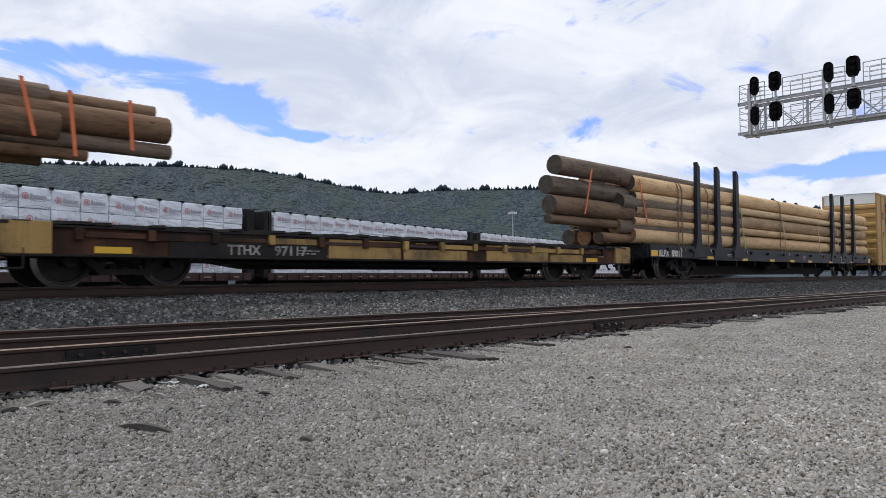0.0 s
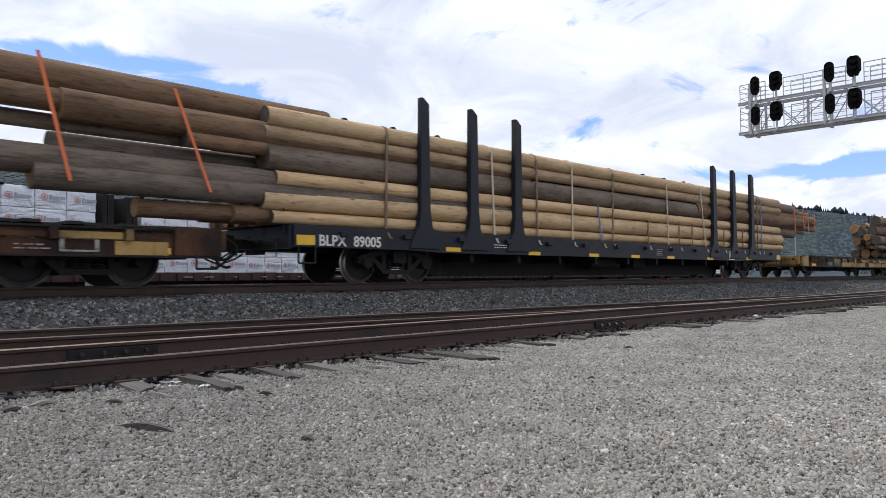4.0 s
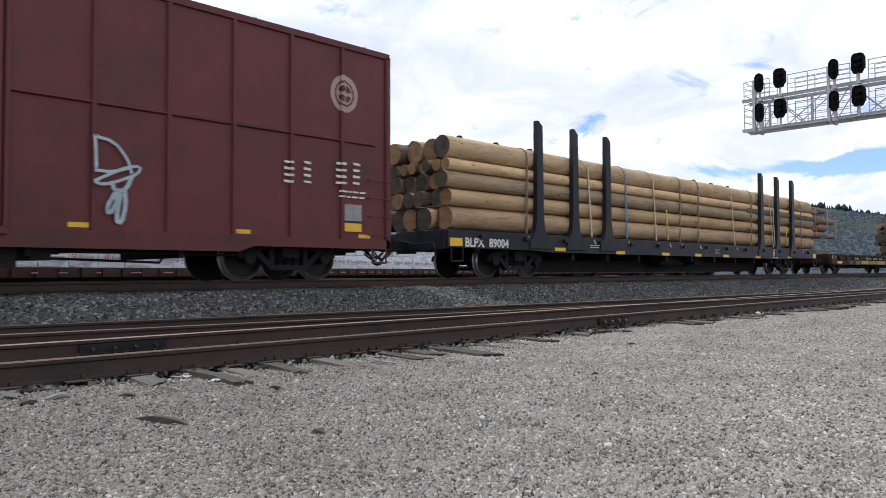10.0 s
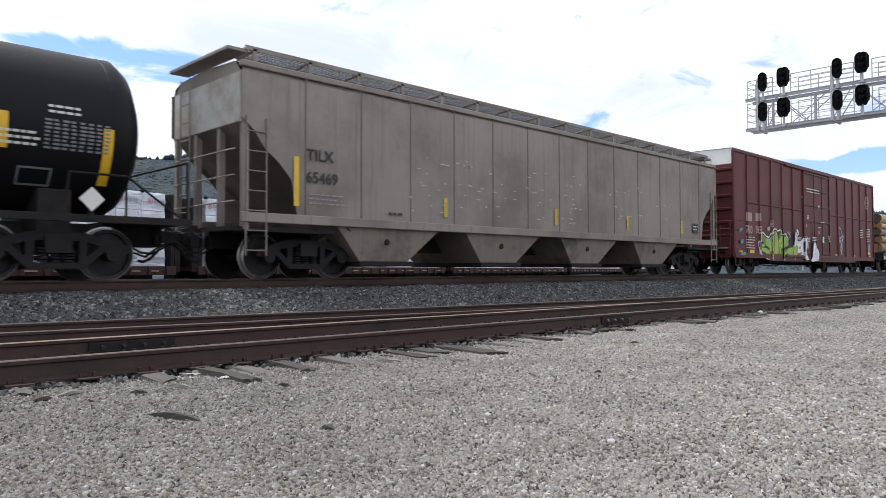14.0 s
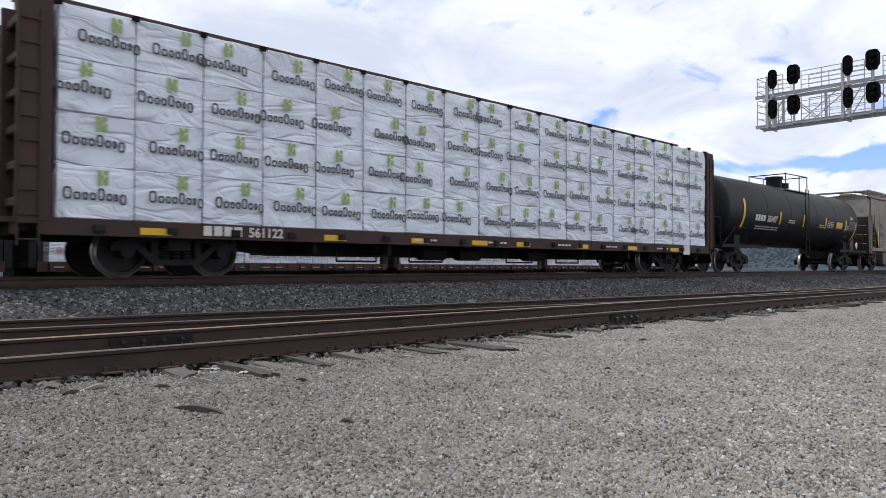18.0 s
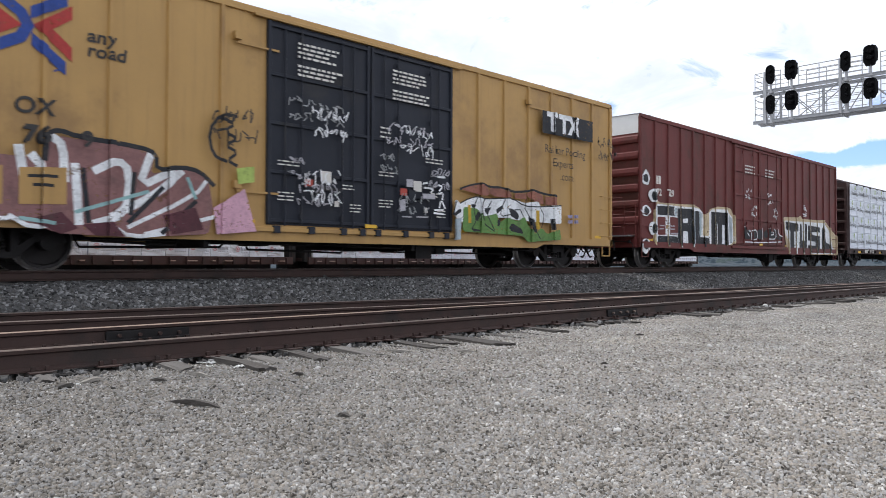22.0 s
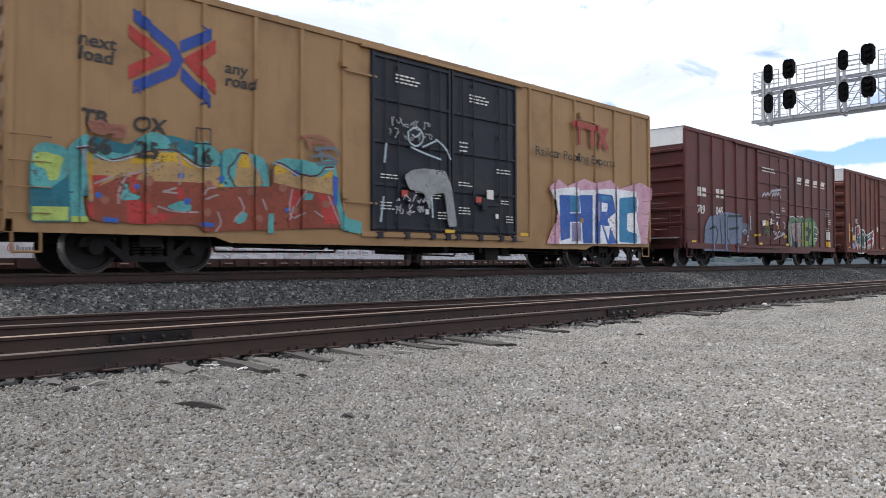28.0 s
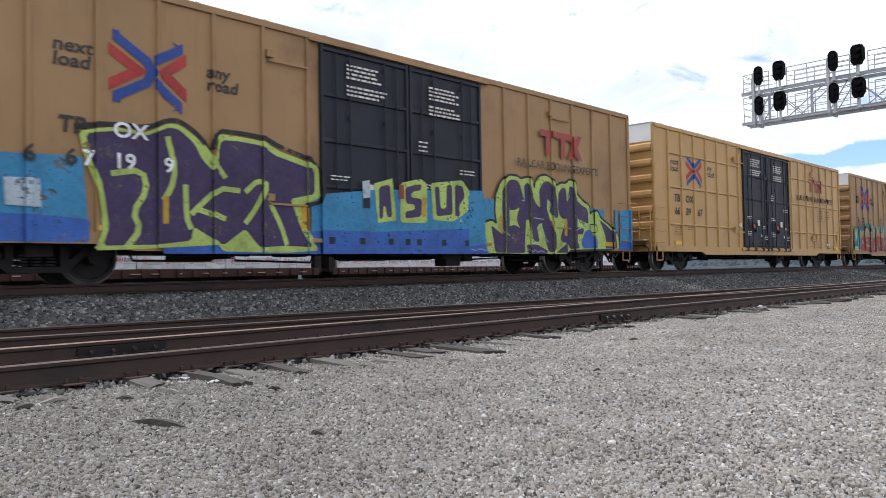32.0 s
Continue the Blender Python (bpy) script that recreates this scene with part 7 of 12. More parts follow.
# ---- tank car ----
def tank_car(off):
    car = thing("tank_car", "glossy black tank car with yellow reflective strips", "freight car", group="cars of the passing train")
    CARS.append((car, off))
    h, r, zc, cut = 8.1, 1.44, 2.56, 0.46
    bm = B()
    n = 40
    prof = [(-h - 0.42, 0.02), (-h - 0.38, 0.5), (-h - 0.26, 0.95), (-h - 0.08, 1.3), (-h + 0.12, 1.45), (-h + 0.3, r)] 
    prof = prof + [(-h + 0.3 + (2 * h - 0.6) * i / 8, r) for i in range(1, 8)] + [(-x - cut, q) for x, q in prof[::-1]]
    loft(bm, [[(x, -q * math.cos(6.2832 * i / n), zc + q * math.sin(6.2832 * i / n)) for i in range(n)] for x, q in prof])
    part("tank_shell", bm, BLACK, car, "black painted cylindrical tank", True)
    for x in (-h + 0.3, -4.2, -1.6, 1.6, 4.2, h - 0.3 - cut):
        bm = B()
        loft(bm, [[(xx, -q * math.cos(6.2832 * i / n), zc + q * math.sin(6.2832 * i / n)) for i in range(n)] for xx, q in ((x - 0.03, r), (x - 0.02, r + 0.008), (x + 0.02, r + 0.008), (x + 0.03, r))], False)
        part("weld_band", bm, BLACK, car)
    part("manway", tube(B(), (0.1, 0, zc + r - 0.05), (0.1, 0, zc + r + 0.42), 0.36, 18), BLACK, car)
    part("manway_lid", tube(B(), (0.1, 0, zc + r + 0.42), (0.1, 0, zc + r + 0.5), 0.41, 18), STEEL, car)
    part("valve_housing", tube(B(), (1.3, 0, zc + r - 0.05), (1.3, 0, zc + r + 0.3), 0.22, 12), BLACK, car)
    part("platform", box(B(), -0.7, 1.95, -0.85, 0.85, zc + r - 0.2, zc + r - 0.16), GALV, car)
    for z in (zc + r + 0.58,):
        bm = B()
        pipe(bm, [(-0.7, -0.85, z - 0.05), (1.95, -0.85, z), (1.95, 0.85, z), (-0.7, 0.85, z - 0.05), (-0.7, -0.85, z - 0.05)], 0.022)
        part("guard_rail", bm, STEEL, car)
    for x in (-0.7, 0.95, 1.95):
        for y in (-0.85, 0.85):
            part("rail_post", tube(B(), (x, y, zc + r - 0.5), (x, y, zc + r + 0.58), 0.022, 6), STEEL, car)
    ladder(car, "side_ladder", 0.2, -HW + 0.06, 0.6, zc + r - 0.2, 0.42, "x", STEEL)
    for s in (-1, 1):
        part("stub_sill", box(B(), min(s * (h - 2.9), s * (h + 0.55)), max(s * (h - 2.9), s * (h + 0.55)), -0.25, 0.25, 0.62, 1.0), STEEL, car)
        part("end_platform", box(B(), min(s * (h - 0.5), s * (h + 0.55)), max(s * (h - 0.5), s * (h + 0.55)), -1.45, 1.45, 0.98, 1.06), STEEL, car)
        part("side_beam", box(B(), min(s * (h - 3.6), s * (h + 0.55)), max(s * (h - 3.6), s * (h + 0.55)), -HW + 0.02, -HW + 0.14, 0.96, 1.08), STEEL, car)
        part("saddle", slab(B(), [(s * (h - 1.6) - 0.25, 0.8), (s * (h - 1.6) + 0.25, 0.8), (s * (h - 1.6) + 0.25, 1.5), (s * (h - 1.6) - 0.25, 1.5)], -1.1, 1.1), STEEL, car)
        bm = B()
        pipe(bm, [(s * (h + 0.5), -1.4, 1.0), (s * (h + 0.5), -1.4, 2.1), (s * (h + 0.5), 1.4, 2.1), (s * (h + 0.5), 1.4, 1.0)], 0.022)
        pipe(bm, [(s * (h + 0.5), -1.45, 1.0), (s * (h - 0.6), -1.5, 1.75), (s * (h - 1.5), -1.5, 1.75), (s * (h - 1.6), -1.5, 1.05)], 0.02)
        part("hand_rail", bm, STEEL, car)
        truck(car, off, s * (h - 1.55))
    couplers(car, h + 0.6)
    # writing and strips bent round the shell
    def on_shell(name, polys, material, label):
        bm = B()
        for poly in polys:
            x0, x1 = min(p[0] for p in poly), max(p[0] for p in poly)
            z0, z1 = min(p[1] for p in poly), max(p[1] for p in poly)
            if len(poly) == 4:
                k = 6
                vs = [[bm.verts.new((x, -math.sqrt(max((r + 0.016) ** 2 - (z0 + (z1 - z0) * i / k - zc) ** 2, 0)), z0 + (z1 - z0) * i / k)) for x in (x0, x1)] for i in range(k + 1)]
                for a, b in zip(vs, vs[1:]):
                    bm.faces.new((a[0], a[1], b[1], b[0]))
            else:
                bm.faces.new([bm.verts.new((x, -math.sqrt(max((r + 0.01) ** 2 - (z - zc) ** 2, 0)), z)) for x, z in poly])
        ob = part(name, bm, material, car, label)
        if name == "stencil":
            ob["kind"] = "stuff"
    for x, w, z0, z1 in ((-2.85, 0.07, 2.05, 2.6), (-0.12, 0.07, 2.05, 2.6), (2.75, 0.07, 2.05, 2.6), (5.67, 0.07, 2.05, 2.6), (-6.5, 0.09, 1.75, 2.95), (7.22, 0.08, 1.6, 2.52)):
        on_shell("reflector", [rect(x - w, x + w, z0, z1)], SAFETY, "yellow reflective strip")
    cu = bpy.data.curves.new("lettering", "FONT")
    cu.body, cu.size, cu.offset = "203457", 0.36, 0.008
    ob = bpy.data.objects.new("lettering", cu)
    me = bpy.data.meshes.new_from_object(ob)
    me.calc_loop_triangles()
    tris = [[(-4.2 + me.vertices[i].co.x * 0.95, 2.12 + me.vertices[i].co.y) for i in t.vertices] for t in me.loop_triangles]
    bpy.data.objects.remove(ob)
    on_shell("car_number", tris, LETTER, "white car number")
    on_shell("owner_mark", [rect(-5.4 + 0.26 * i, -5.2 + 0.26 * i, 2.12, 2.38) for i in range(4)], LETTER, "white owner mark blocks")
    small = []
    rnd = random.Random(2)
    for x0, z0, rows, w in ((-5.2, 1.88, 2, 2.4), (-1.9, 2.25, 2, 0.7), (6.3, 2.76, 2, 0.4), (5.6, 2.3, 3, 0.5), (3.0, 2.4, 4, 0.8), (1.9, 2.2, 2, 0.6)):
        for i in range(rows):
            xx = x0
            while xx < x0 + w:
                ln = rnd.uniform(0.1, 0.25)
                small.append(rect(xx, xx + ln * 0.5, z0 - 0.09 * i, z0 - 0.09 * i + 0.04))
                xx += ln * 0.5 + 0.025
    on_shell("stencil", small, LETTER, "small white stencilled notes")
    on_shell("placard", [rect(4.25, 5.15, 2.15, 2.45)], SAFETY, "yellow warning panel")
    on_shell("stencil", [rect(6.25 + 0.13 * i, 6.25 + 0.13 * i + rnd.uniform(0.06, 0.11), 2.1 + 0.062 * j, 2.135 + 0.062 * j) for i in range(8) for j in range(8)], plain("dim lettering", (0.17, 0.17, 0.175)), "dim panel of small stencilled notes")
    on_shell("data_box", [rect(5.92, 6.42, 1.53, 1.56), rect(5.92, 6.42, 1.78, 1.81), rect(5.92, 5.95, 1.56, 1.78), rect(6.39, 6.42, 1.56, 1.78)], plain("dim lettering", (0.17, 0.17, 0.175)), "outlined inspection box")
    part("placard", slab(B(), [(6.73, 1.33), (6.93, 1.13), (7.13, 1.33), (6.93, 1.53)], -HW - 0.02, -HW + 0.0), LETTER, car, "white diamond hazard placard")
    part("placard_bracket", box(B(), 6.89, 6.97, -HW + 0.0, -HW + 0.06, 1.0, 1.5), STEEL, car)
    return car


# ---- wrapped lumber ----
def wrap_mesh(w, hgt, d, seed, material):
    """A wrapped unit with slightly sagging faces and rounded edges."""
    bm = B()
    box(bm, -w / 2, w / 2, 0, d, 0, hgt)
    bmesh.ops.bevel(bm, geom=bm.edges[:], offset=0.014, segments=1, affect="EDGES")
    front = [f for f in bm.faces if f.normal.y < -0.9 or abs(f.calc_center_median().y) < 0.01]
    es = list({e for f in front for e in f.edges})
    bmesh.ops.subdivide_edges(bm, edges=es, cuts=5, use_grid_fill=True)
    for v in bm.verts:
        if v.co.y < 0.02:
            v.co.y += 0.034 * noise.noise((v.co.x * 3 + seed, v.co.z * 4, seed * 3.1)) + 0.02 * noise.noise((v.co.x * 8 + v.co.z * 5, v.co.z * 9 + seed, 1))
    return mesh_of(bm, material, True)


def logo_mesh(kind):
    bm = B()
    if kind == "leaf":
        for poly in ([(0.0, 0.53), (0.05, 0.53), (0.05, 0.60), (0.09, 0.66), (0.05, 0.72), (0.05, 0.76), (0.0, 0.76)], [(0.07, 0.60), (0.12, 0.53), (0.15, 0.56), (0.15, 0.66), (0.12, 0.68)], [(0.08, 0.70), (0.15, 0.69), (0.15, 0.76), (0.08, 0.76)]):
            bm.faces.new([bm.verts.new((x, -0.014, z)) for x, z in poly]).material_index = 0
        x = -0.47
        for ln, z0, z1 in ((0.14, 0.3, 0.49), (0.12, 0.3, 0.42), (0.10, 0.3, 0.42), (0.11, 0.3, 0.42), (0.12, 0.3, 0.49), (0.11, 0.3, 0.42), (0.08, 0.3, 0.42), (0.12, 0.25, 0.42)):
            cx, cz, a, b = x + ln / 2 - 0.009, (z0 + z1) / 2, ln / 2 - 0.009, (z1 - z0) / 2
            loop = [(math.copysign(abs(math.cos(t)) ** 0.6, math.cos(t)), math.copysign(abs(math.sin(t)) ** 0.6, math.sin(t))) for t in [6.2832 * i / 12 for i in range(12)]]
            out = [bm.verts.new((cx + a * p, -0.014, cz + b * q)) for p, q in loop]
            inn = [bm.verts.new((cx + (a - 0.027) * p, -0.014, cz + (b - 0.028) * q)) for p, q in loop]
            for i in range(12):
                bm.faces.new((out[i], out[(i + 1) % 12], inn[(i + 1) % 12], inn[i])).material_index = 1
            x += ln
    else:
        n = 20
        for r0, r1 in ((0.085, 0.115), (0.0, 0.055)):
            for i in range(n):
                a, b = 6.2832 * i / n, 6.2832 * (i + 1) / n
                q = [(-0.3 + rr * math.cos(t), 0.34 + rr * math.sin(t)) for rr, t in ((r0, a), (r1, a), (r1, b), (r0, b))]
                if r0 == 0:
                    q = q[:1] + q[1:3]
                bm.faces.new([bm.verts.new((x, -0.014, z)) for x, z in q]).material_index = 0
        x = -0.14
        for ln, hh in ((0.1, 0.14), (0.07, 0.1), (0.09, 0.1), (0.07, 0.1), (0.06, 0.1), (0.08, 0.1), (0.08, 0.1)):
            bm.faces.new([bm.verts.new(p) for p in ((x, -0.014, 0.28), (x + ln - 0.015, -0.014, 0.28), (x + ln - 0.015, -0.014, 0.28 + hh), (x, -0.014, 0.28 + hh))]).material_index = 1
            x += ln
        for k in range(6):
            x = -0.12 + 0.09 * k
            bm.faces.new([bm.verts.new(p) for p in ((x, -0.014, 0.18), (x + 0.05, -0.014, 0.18), (x + 0.05, -0.014, 0.21), (x, -0.014, 0.21))]).material_index = 1
    mats = [PAINTS["lime"], PAINTS["grey"]] if kind == "leaf" else [PAINTS["red"], PAINTS["grey"]]
    if kind == "leaf":
        mats = [plain("olive print", (0.30, 0.40, 0.13)), plain("dark grey print", (0.05, 0.055, 0.06))]
    else:
        mats = [plain("faint red print", (0.50, 0.23, 0.25)), plain("faint slate print", (0.33, 0.34, 0.40))]
    return mesh_of(bm, mats)


def centre_beam(off0, off1):
    off = (off0 + off1) / 2
    h = (off1 - off0) / 2
    car = thing("centerbeam_flatcar", "dark red centerbeam flatcar with ribbed end bulkheads", "freight car", group="cars of the passing train")
    CARS.append((car, off))
    part("deck", box(B(), -h, h, -HW + 0.05, HW - 0.05, 0.86, 0.95), DECKRED, car)
    for s in (-1, 1):
        bm = B()
        slab(bm, [(-h, 0.94), (-h, 0.68), (h, 0.68), (h, 0.94)], s * (HW - 0.05) - 0.03, s * (HW - 0.05) + 0.03)
        part("side_sill", bm, DECKRED, car)
        bulk = part("bulkhead", box(B(), s * (h - 0.1) - 0.08, s * (h - 0.1) + 0.08, -HW, HW, 0.9, 4.42), DECKRED, car, "ribbed steel end bulkhead")
        for i in range(6):
            z = 1.2 + 0.58 * i
            part("bulkhead_rib", box(B(), s * h - 0.02 if s > 0 else s * h - 0.26, s * h + 0.26 if s > 0 else s * h + 0.02, -HW + 0.06, HW - 0.06, z - 0.07, z + 0.07), DECKRED, bulk, bevel=0.02)
        for y in (-HW + 0.05, -0.5, 0.5, HW - 0.05):
            part("bulkhead_post", box(B(), min(s * (h - 0.02), s * (h + 0.32)), max(s * (h - 0.02), s * (h + 0.32)), y - 0.05, y + 0.05, 0.85, 4.4), DECKRED, bulk)
        truck(car, off, s * (h - 2.4))
        part("end_sill", box(B(), s * (h + 0.3) - 0.06, s * (h + 0.3) + 0.06, -1.4, 1.4, 0.68, 0.95), DECKRED, car)
        ladder(car, "side_ladder", s * (h + 0.15), -HW - 0.02, 0.5, 4.2, 0.3, "x", DECKRED)
    part("centre_beam", box(B(), -h, h, -0.08, 0.08, 0.9, 4.82), DECKRED, car)
    part("beam_cap", box(B(), -h, h, -0.3, 0.3, 4.80, 4.87), DECKRED, car)
    part("end_walk", box(B(), -h - 0.95, -h + 0.1, -HW + 0.1, HW - 0.1, 0.86, 0.94), DECKRED, car)
    bm = B()
    slab(bm, [(-h + 0.3, 0.85), (-h + 0.3, 0.62), (-h + 3.4, 0.62), (-h + 5, 0.42), (h - 5, 0.42), (h - 3.4, 0.62), (h - 0.3, 0.62), (h - 0.3, 0.85)], -0.3, 0.3)
    part("centre_sill", bm, STEEL, car)
    for x in (-2.5, -1.2, 1.5):
        part("air_tank", tube(B(), (x, -0.7, 0.5), (x + 0.8, -0.7, 0.5), 0.16, 10), STEEL, car)
    for x in (-6, -4, 3.5, 6):
        part("cross_bearer", box(B(), x, x + 0.1, -1.3, 1.3, 0.45, 0.7), STEEL, car)
    for x in (-5.2, -3.1, 0.4, 2.6, 5.0):
        part("brake_pipe", pipe(B(), [(x, -1.0, 0.66), (x, -1.0, 0.3), (x + 1.1, -1.0, 0.3), (x + 1.1, -1.0, 0.66)], 0.022), STEEL, car)
    for i in range(18):
        x = -h + 0.9 + (2 * h - 1.8) * i / 17
        part("winch", box(B(), x - 0.09, x + 0.09, -HW - 0.06, -HW + 0.0, 0.74, 0.86), STEEL, car, bevel=0.01)
    couplers(car, h + 0.4)
    side = Side(car, -HW + 0.01)
    for x in (-9.35, -5.6, -3.2, -1.2, 0.5, 3.2, 5.9, 8.6):
        side.paint("reflector", [rect(x - 0.28, x + 0.28, 0.72, 0.84)], SAFETY, "yellow reflective strip", lift=1)
    side.paint("owner_mark", [rect(-8.5 + 0.2 * i, -8.34 + 0.2 * i, 0.74, 0.92) for i in range(4)], LETTER, "white owner mark blocks")
    side.text("car_number", "561122", -7.6, 0.74, 0.25, LETTER, "white car number", bold=0.006)
    for x in (-3.4, -0.9, 2.0, 4.4, 7.4):
        bars(side, x, 0.78, 0.7, 1, LETTER, 0.06, 0.04)
    side.paint("placard", [rect(9.2, 9.65, 0.62, 0.95)], LETTER, "white test placard")
    load = thing("lumber_load", "lumber packs in white printed wrap strapped on a centerbeam car", "lumber load")
    CARS.append((load, off))
    rnd = random.Random(12)
    packs = [wrap_mesh(1.0, 0.855, 1.38, k, WRAP) for k in range(5)]
    lg = cached("leaf_logo", lambda: logo_mesh("leaf"))
    cols = 18
    w = (2 * h - 0.5) / cols
    for i in range(cols):
        for j in range(4):
            x = -h + 0.25 + w * (i + 0.5)
            p = part("lumber_pack", packs[rnd.randrange(5)], None, load, at=Matrix.Translation((x, -HW + 0.05 + rnd.uniform(0, 0.025), 0.955 + 0.863 * j)) @ Matrix.Diagonal((w * 1.002, 1, 1.008, 1)))
            dx = rnd.uniform(-0.26, 0.26) / w
            part("print", lg, None, p, at=Matrix.Translation((dx, -0.03, rnd.uniform(-0.05, 0.02))) @ Matrix.Diagonal((1.12 / w, 1, 1.08, 1)))["kind"] = "stuff"
            q = part("lumber_pack", packs[rnd.randrange(5)], None, load, at=Matrix.Translation((x, HW - 0.05, 0.955 + 0.863 * j)) @ Matrix.Rotation(math.pi, 4, "Z") @ Matrix.Diagonal((w * 0.994, 1, 1, 1)))
    for i in range(cols + 1):
        x = -h + 0.25 + w * i
        bm = B()
        pipe(bm, [(x, -HW + 0.02, 0.85), (x, -HW + 0.02, 4.42), (x, -0.1, 4.5)], 0.006, 4)
        part("cable", bm, STEEL, load)
        part("corner_guard", box(B(), x - 0.06, x + 0.06, -HW + 0.0, -HW + 0.1, 4.36, 4.44), SIGBLK, load)


# ---- the standing-by train behind, which creeps the other way ----
BACK = []


def back_path(u):
    """Place and heading on the yard track behind, u metres along it."""
    if u > 0:
        c, s = math.cos(radians(13.6)), math.sin(radians(13.6))
        return 2 + u * c, 20.85 + u * s, 13.6
    k = min(-u / 18, 1)
    a = 13.6 * (1 - k)
    x, y, n = 2.0, 20.85, 24
    for i in range(n):
        b = radians(13.6 * (1 - min(-u * (i + 0.5) / n / 18, 1)))
        x += u / n * math.cos(b)
        y += u / n * math.sin(b)
    return x, y, a


def back_car(u):
    car = thing("lumber_flatcar", "dull red bulkhead flatcar loaded with white wrapped lumber packs", "freight car", group="cars of the train behind")
    BACK.append((car, u))
    h = 7.85
    part("deck", box(B(), -h, h, -1.45, 1.45, 0.42, 0.56), DECKRED, car)
    for s in (-1, 1):
        part("side_sill", box(B(), -h, h, s * 1.45 - 0.05, s * 1.45 + 0.05, 0.3, 0.58), DECKRED, car)
        bulk = part("bulkhead", box(B(), s * (h - 0.1) - 0.07, s * (h - 0.1) + 0.07, -1.45, 1.45, 0.5, 2.9), STEEL, car, "dark steel bulkhead")
        for y in (-1.38, -0.45, 0.45, 1.38):
            part("bulkhead_post", box(B(), min(s * h, s * (h + 0.2)), max(s * h, s * (h + 0.2)), y - 0.06, y + 0.06, 0.4, 2.88), STEEL, bulk)
        part("coupler", cached("coupler", coupler_mesh), None, car, at=pose(s * (h + 0.05), 0, 0.5, 0, 0, 0 if s > 0 else 180))
    me = cached("pocket", lambda: mesh_of(box(B(), -0.06, 0.06, -0.05, 0.05, -0.12, 0.12), DECKRED))
    for i in range(24):
        part("stake_pocket", me, None, car, at=pose(-h + 0.35 + (2 * h - 0.7) * i / 23, -1.53, 0.43))
    bm, r3 = B(), random.Random(int(u) + 5)
    x = -h + 0.4
    while x < h - 0.4:
        w = r3.uniform(0.1, 0.4)
        box(bm, x, x + w, -1.587, -1.50, 0.41, 0.445)
        x += w + r3.uniform(0.3, 1.3)
    part("stencil", bm, FADED, car, "row of small white stencils")["kind"] = "stuff"
    part("centre_sill", box(B(), -h, h, -0.3, 0.3, 0.1, 0.45), STEEL, car)
    for s in (-1, 1):
        bm = B()
        for dx in (-0.85, 0.85):
            tube(bm, (s * 6 + dx, -0.8, 0.18), (s * 6 + dx, 0.8, 0.18), 0.42, 16)
        box(bm, s * 6 - 1.1, s * 6 + 1.1, -1.05, -0.9, 0.05, 0.3)
        part("truck", bm, STEEL, car)
    load = thing("lumber_load", "stacked lumber packs in white wrap with red round marks", "lumber load", group="loads of the train behind")
    BACK.append((load, u))
    rnd = random.Random(int(u * 3) + 70)
    packs = cached("back_packs", lambda: [wrap_mesh(1.0, 0.578, 1.42, 20 + k, WRAP) for k in range(4)])
    lg = cached("round_logo", lambda: logo_mesh("round"))
    cols = 17
    w = (2 * h - 0.7) / cols
    for i in range(cols):
        for j in range(4):
            x = -h + 0.35 + w * (i + 0.5)
            p = part("lumber_pack", packs[rnd.randrange(4)], None, load, at=Matrix.Translation((x, -1.42 + rnd.uniform(0, 0.03), 0.57 + 0.586 * j)) @ Matrix.Diagonal((w * 0.985, 1, 1, 1)))
            part("print", lg, None, p, at=Matrix.Translation((rnd.uniform(-0.12, 0.12), -0.03, rnd.uniform(-0.03, 0.04))) @ Matrix.Diagonal((0.85 / w, 1, 0.85, 1)))["kind"] = "stuff"
        part("corner_guard", box(B(), -h + 0.35 + w * i - 0.05, -h + 0.35 + w * i + 0.05, -1.46, -1.36, 2.88, 2.95), SIGBLK, load)


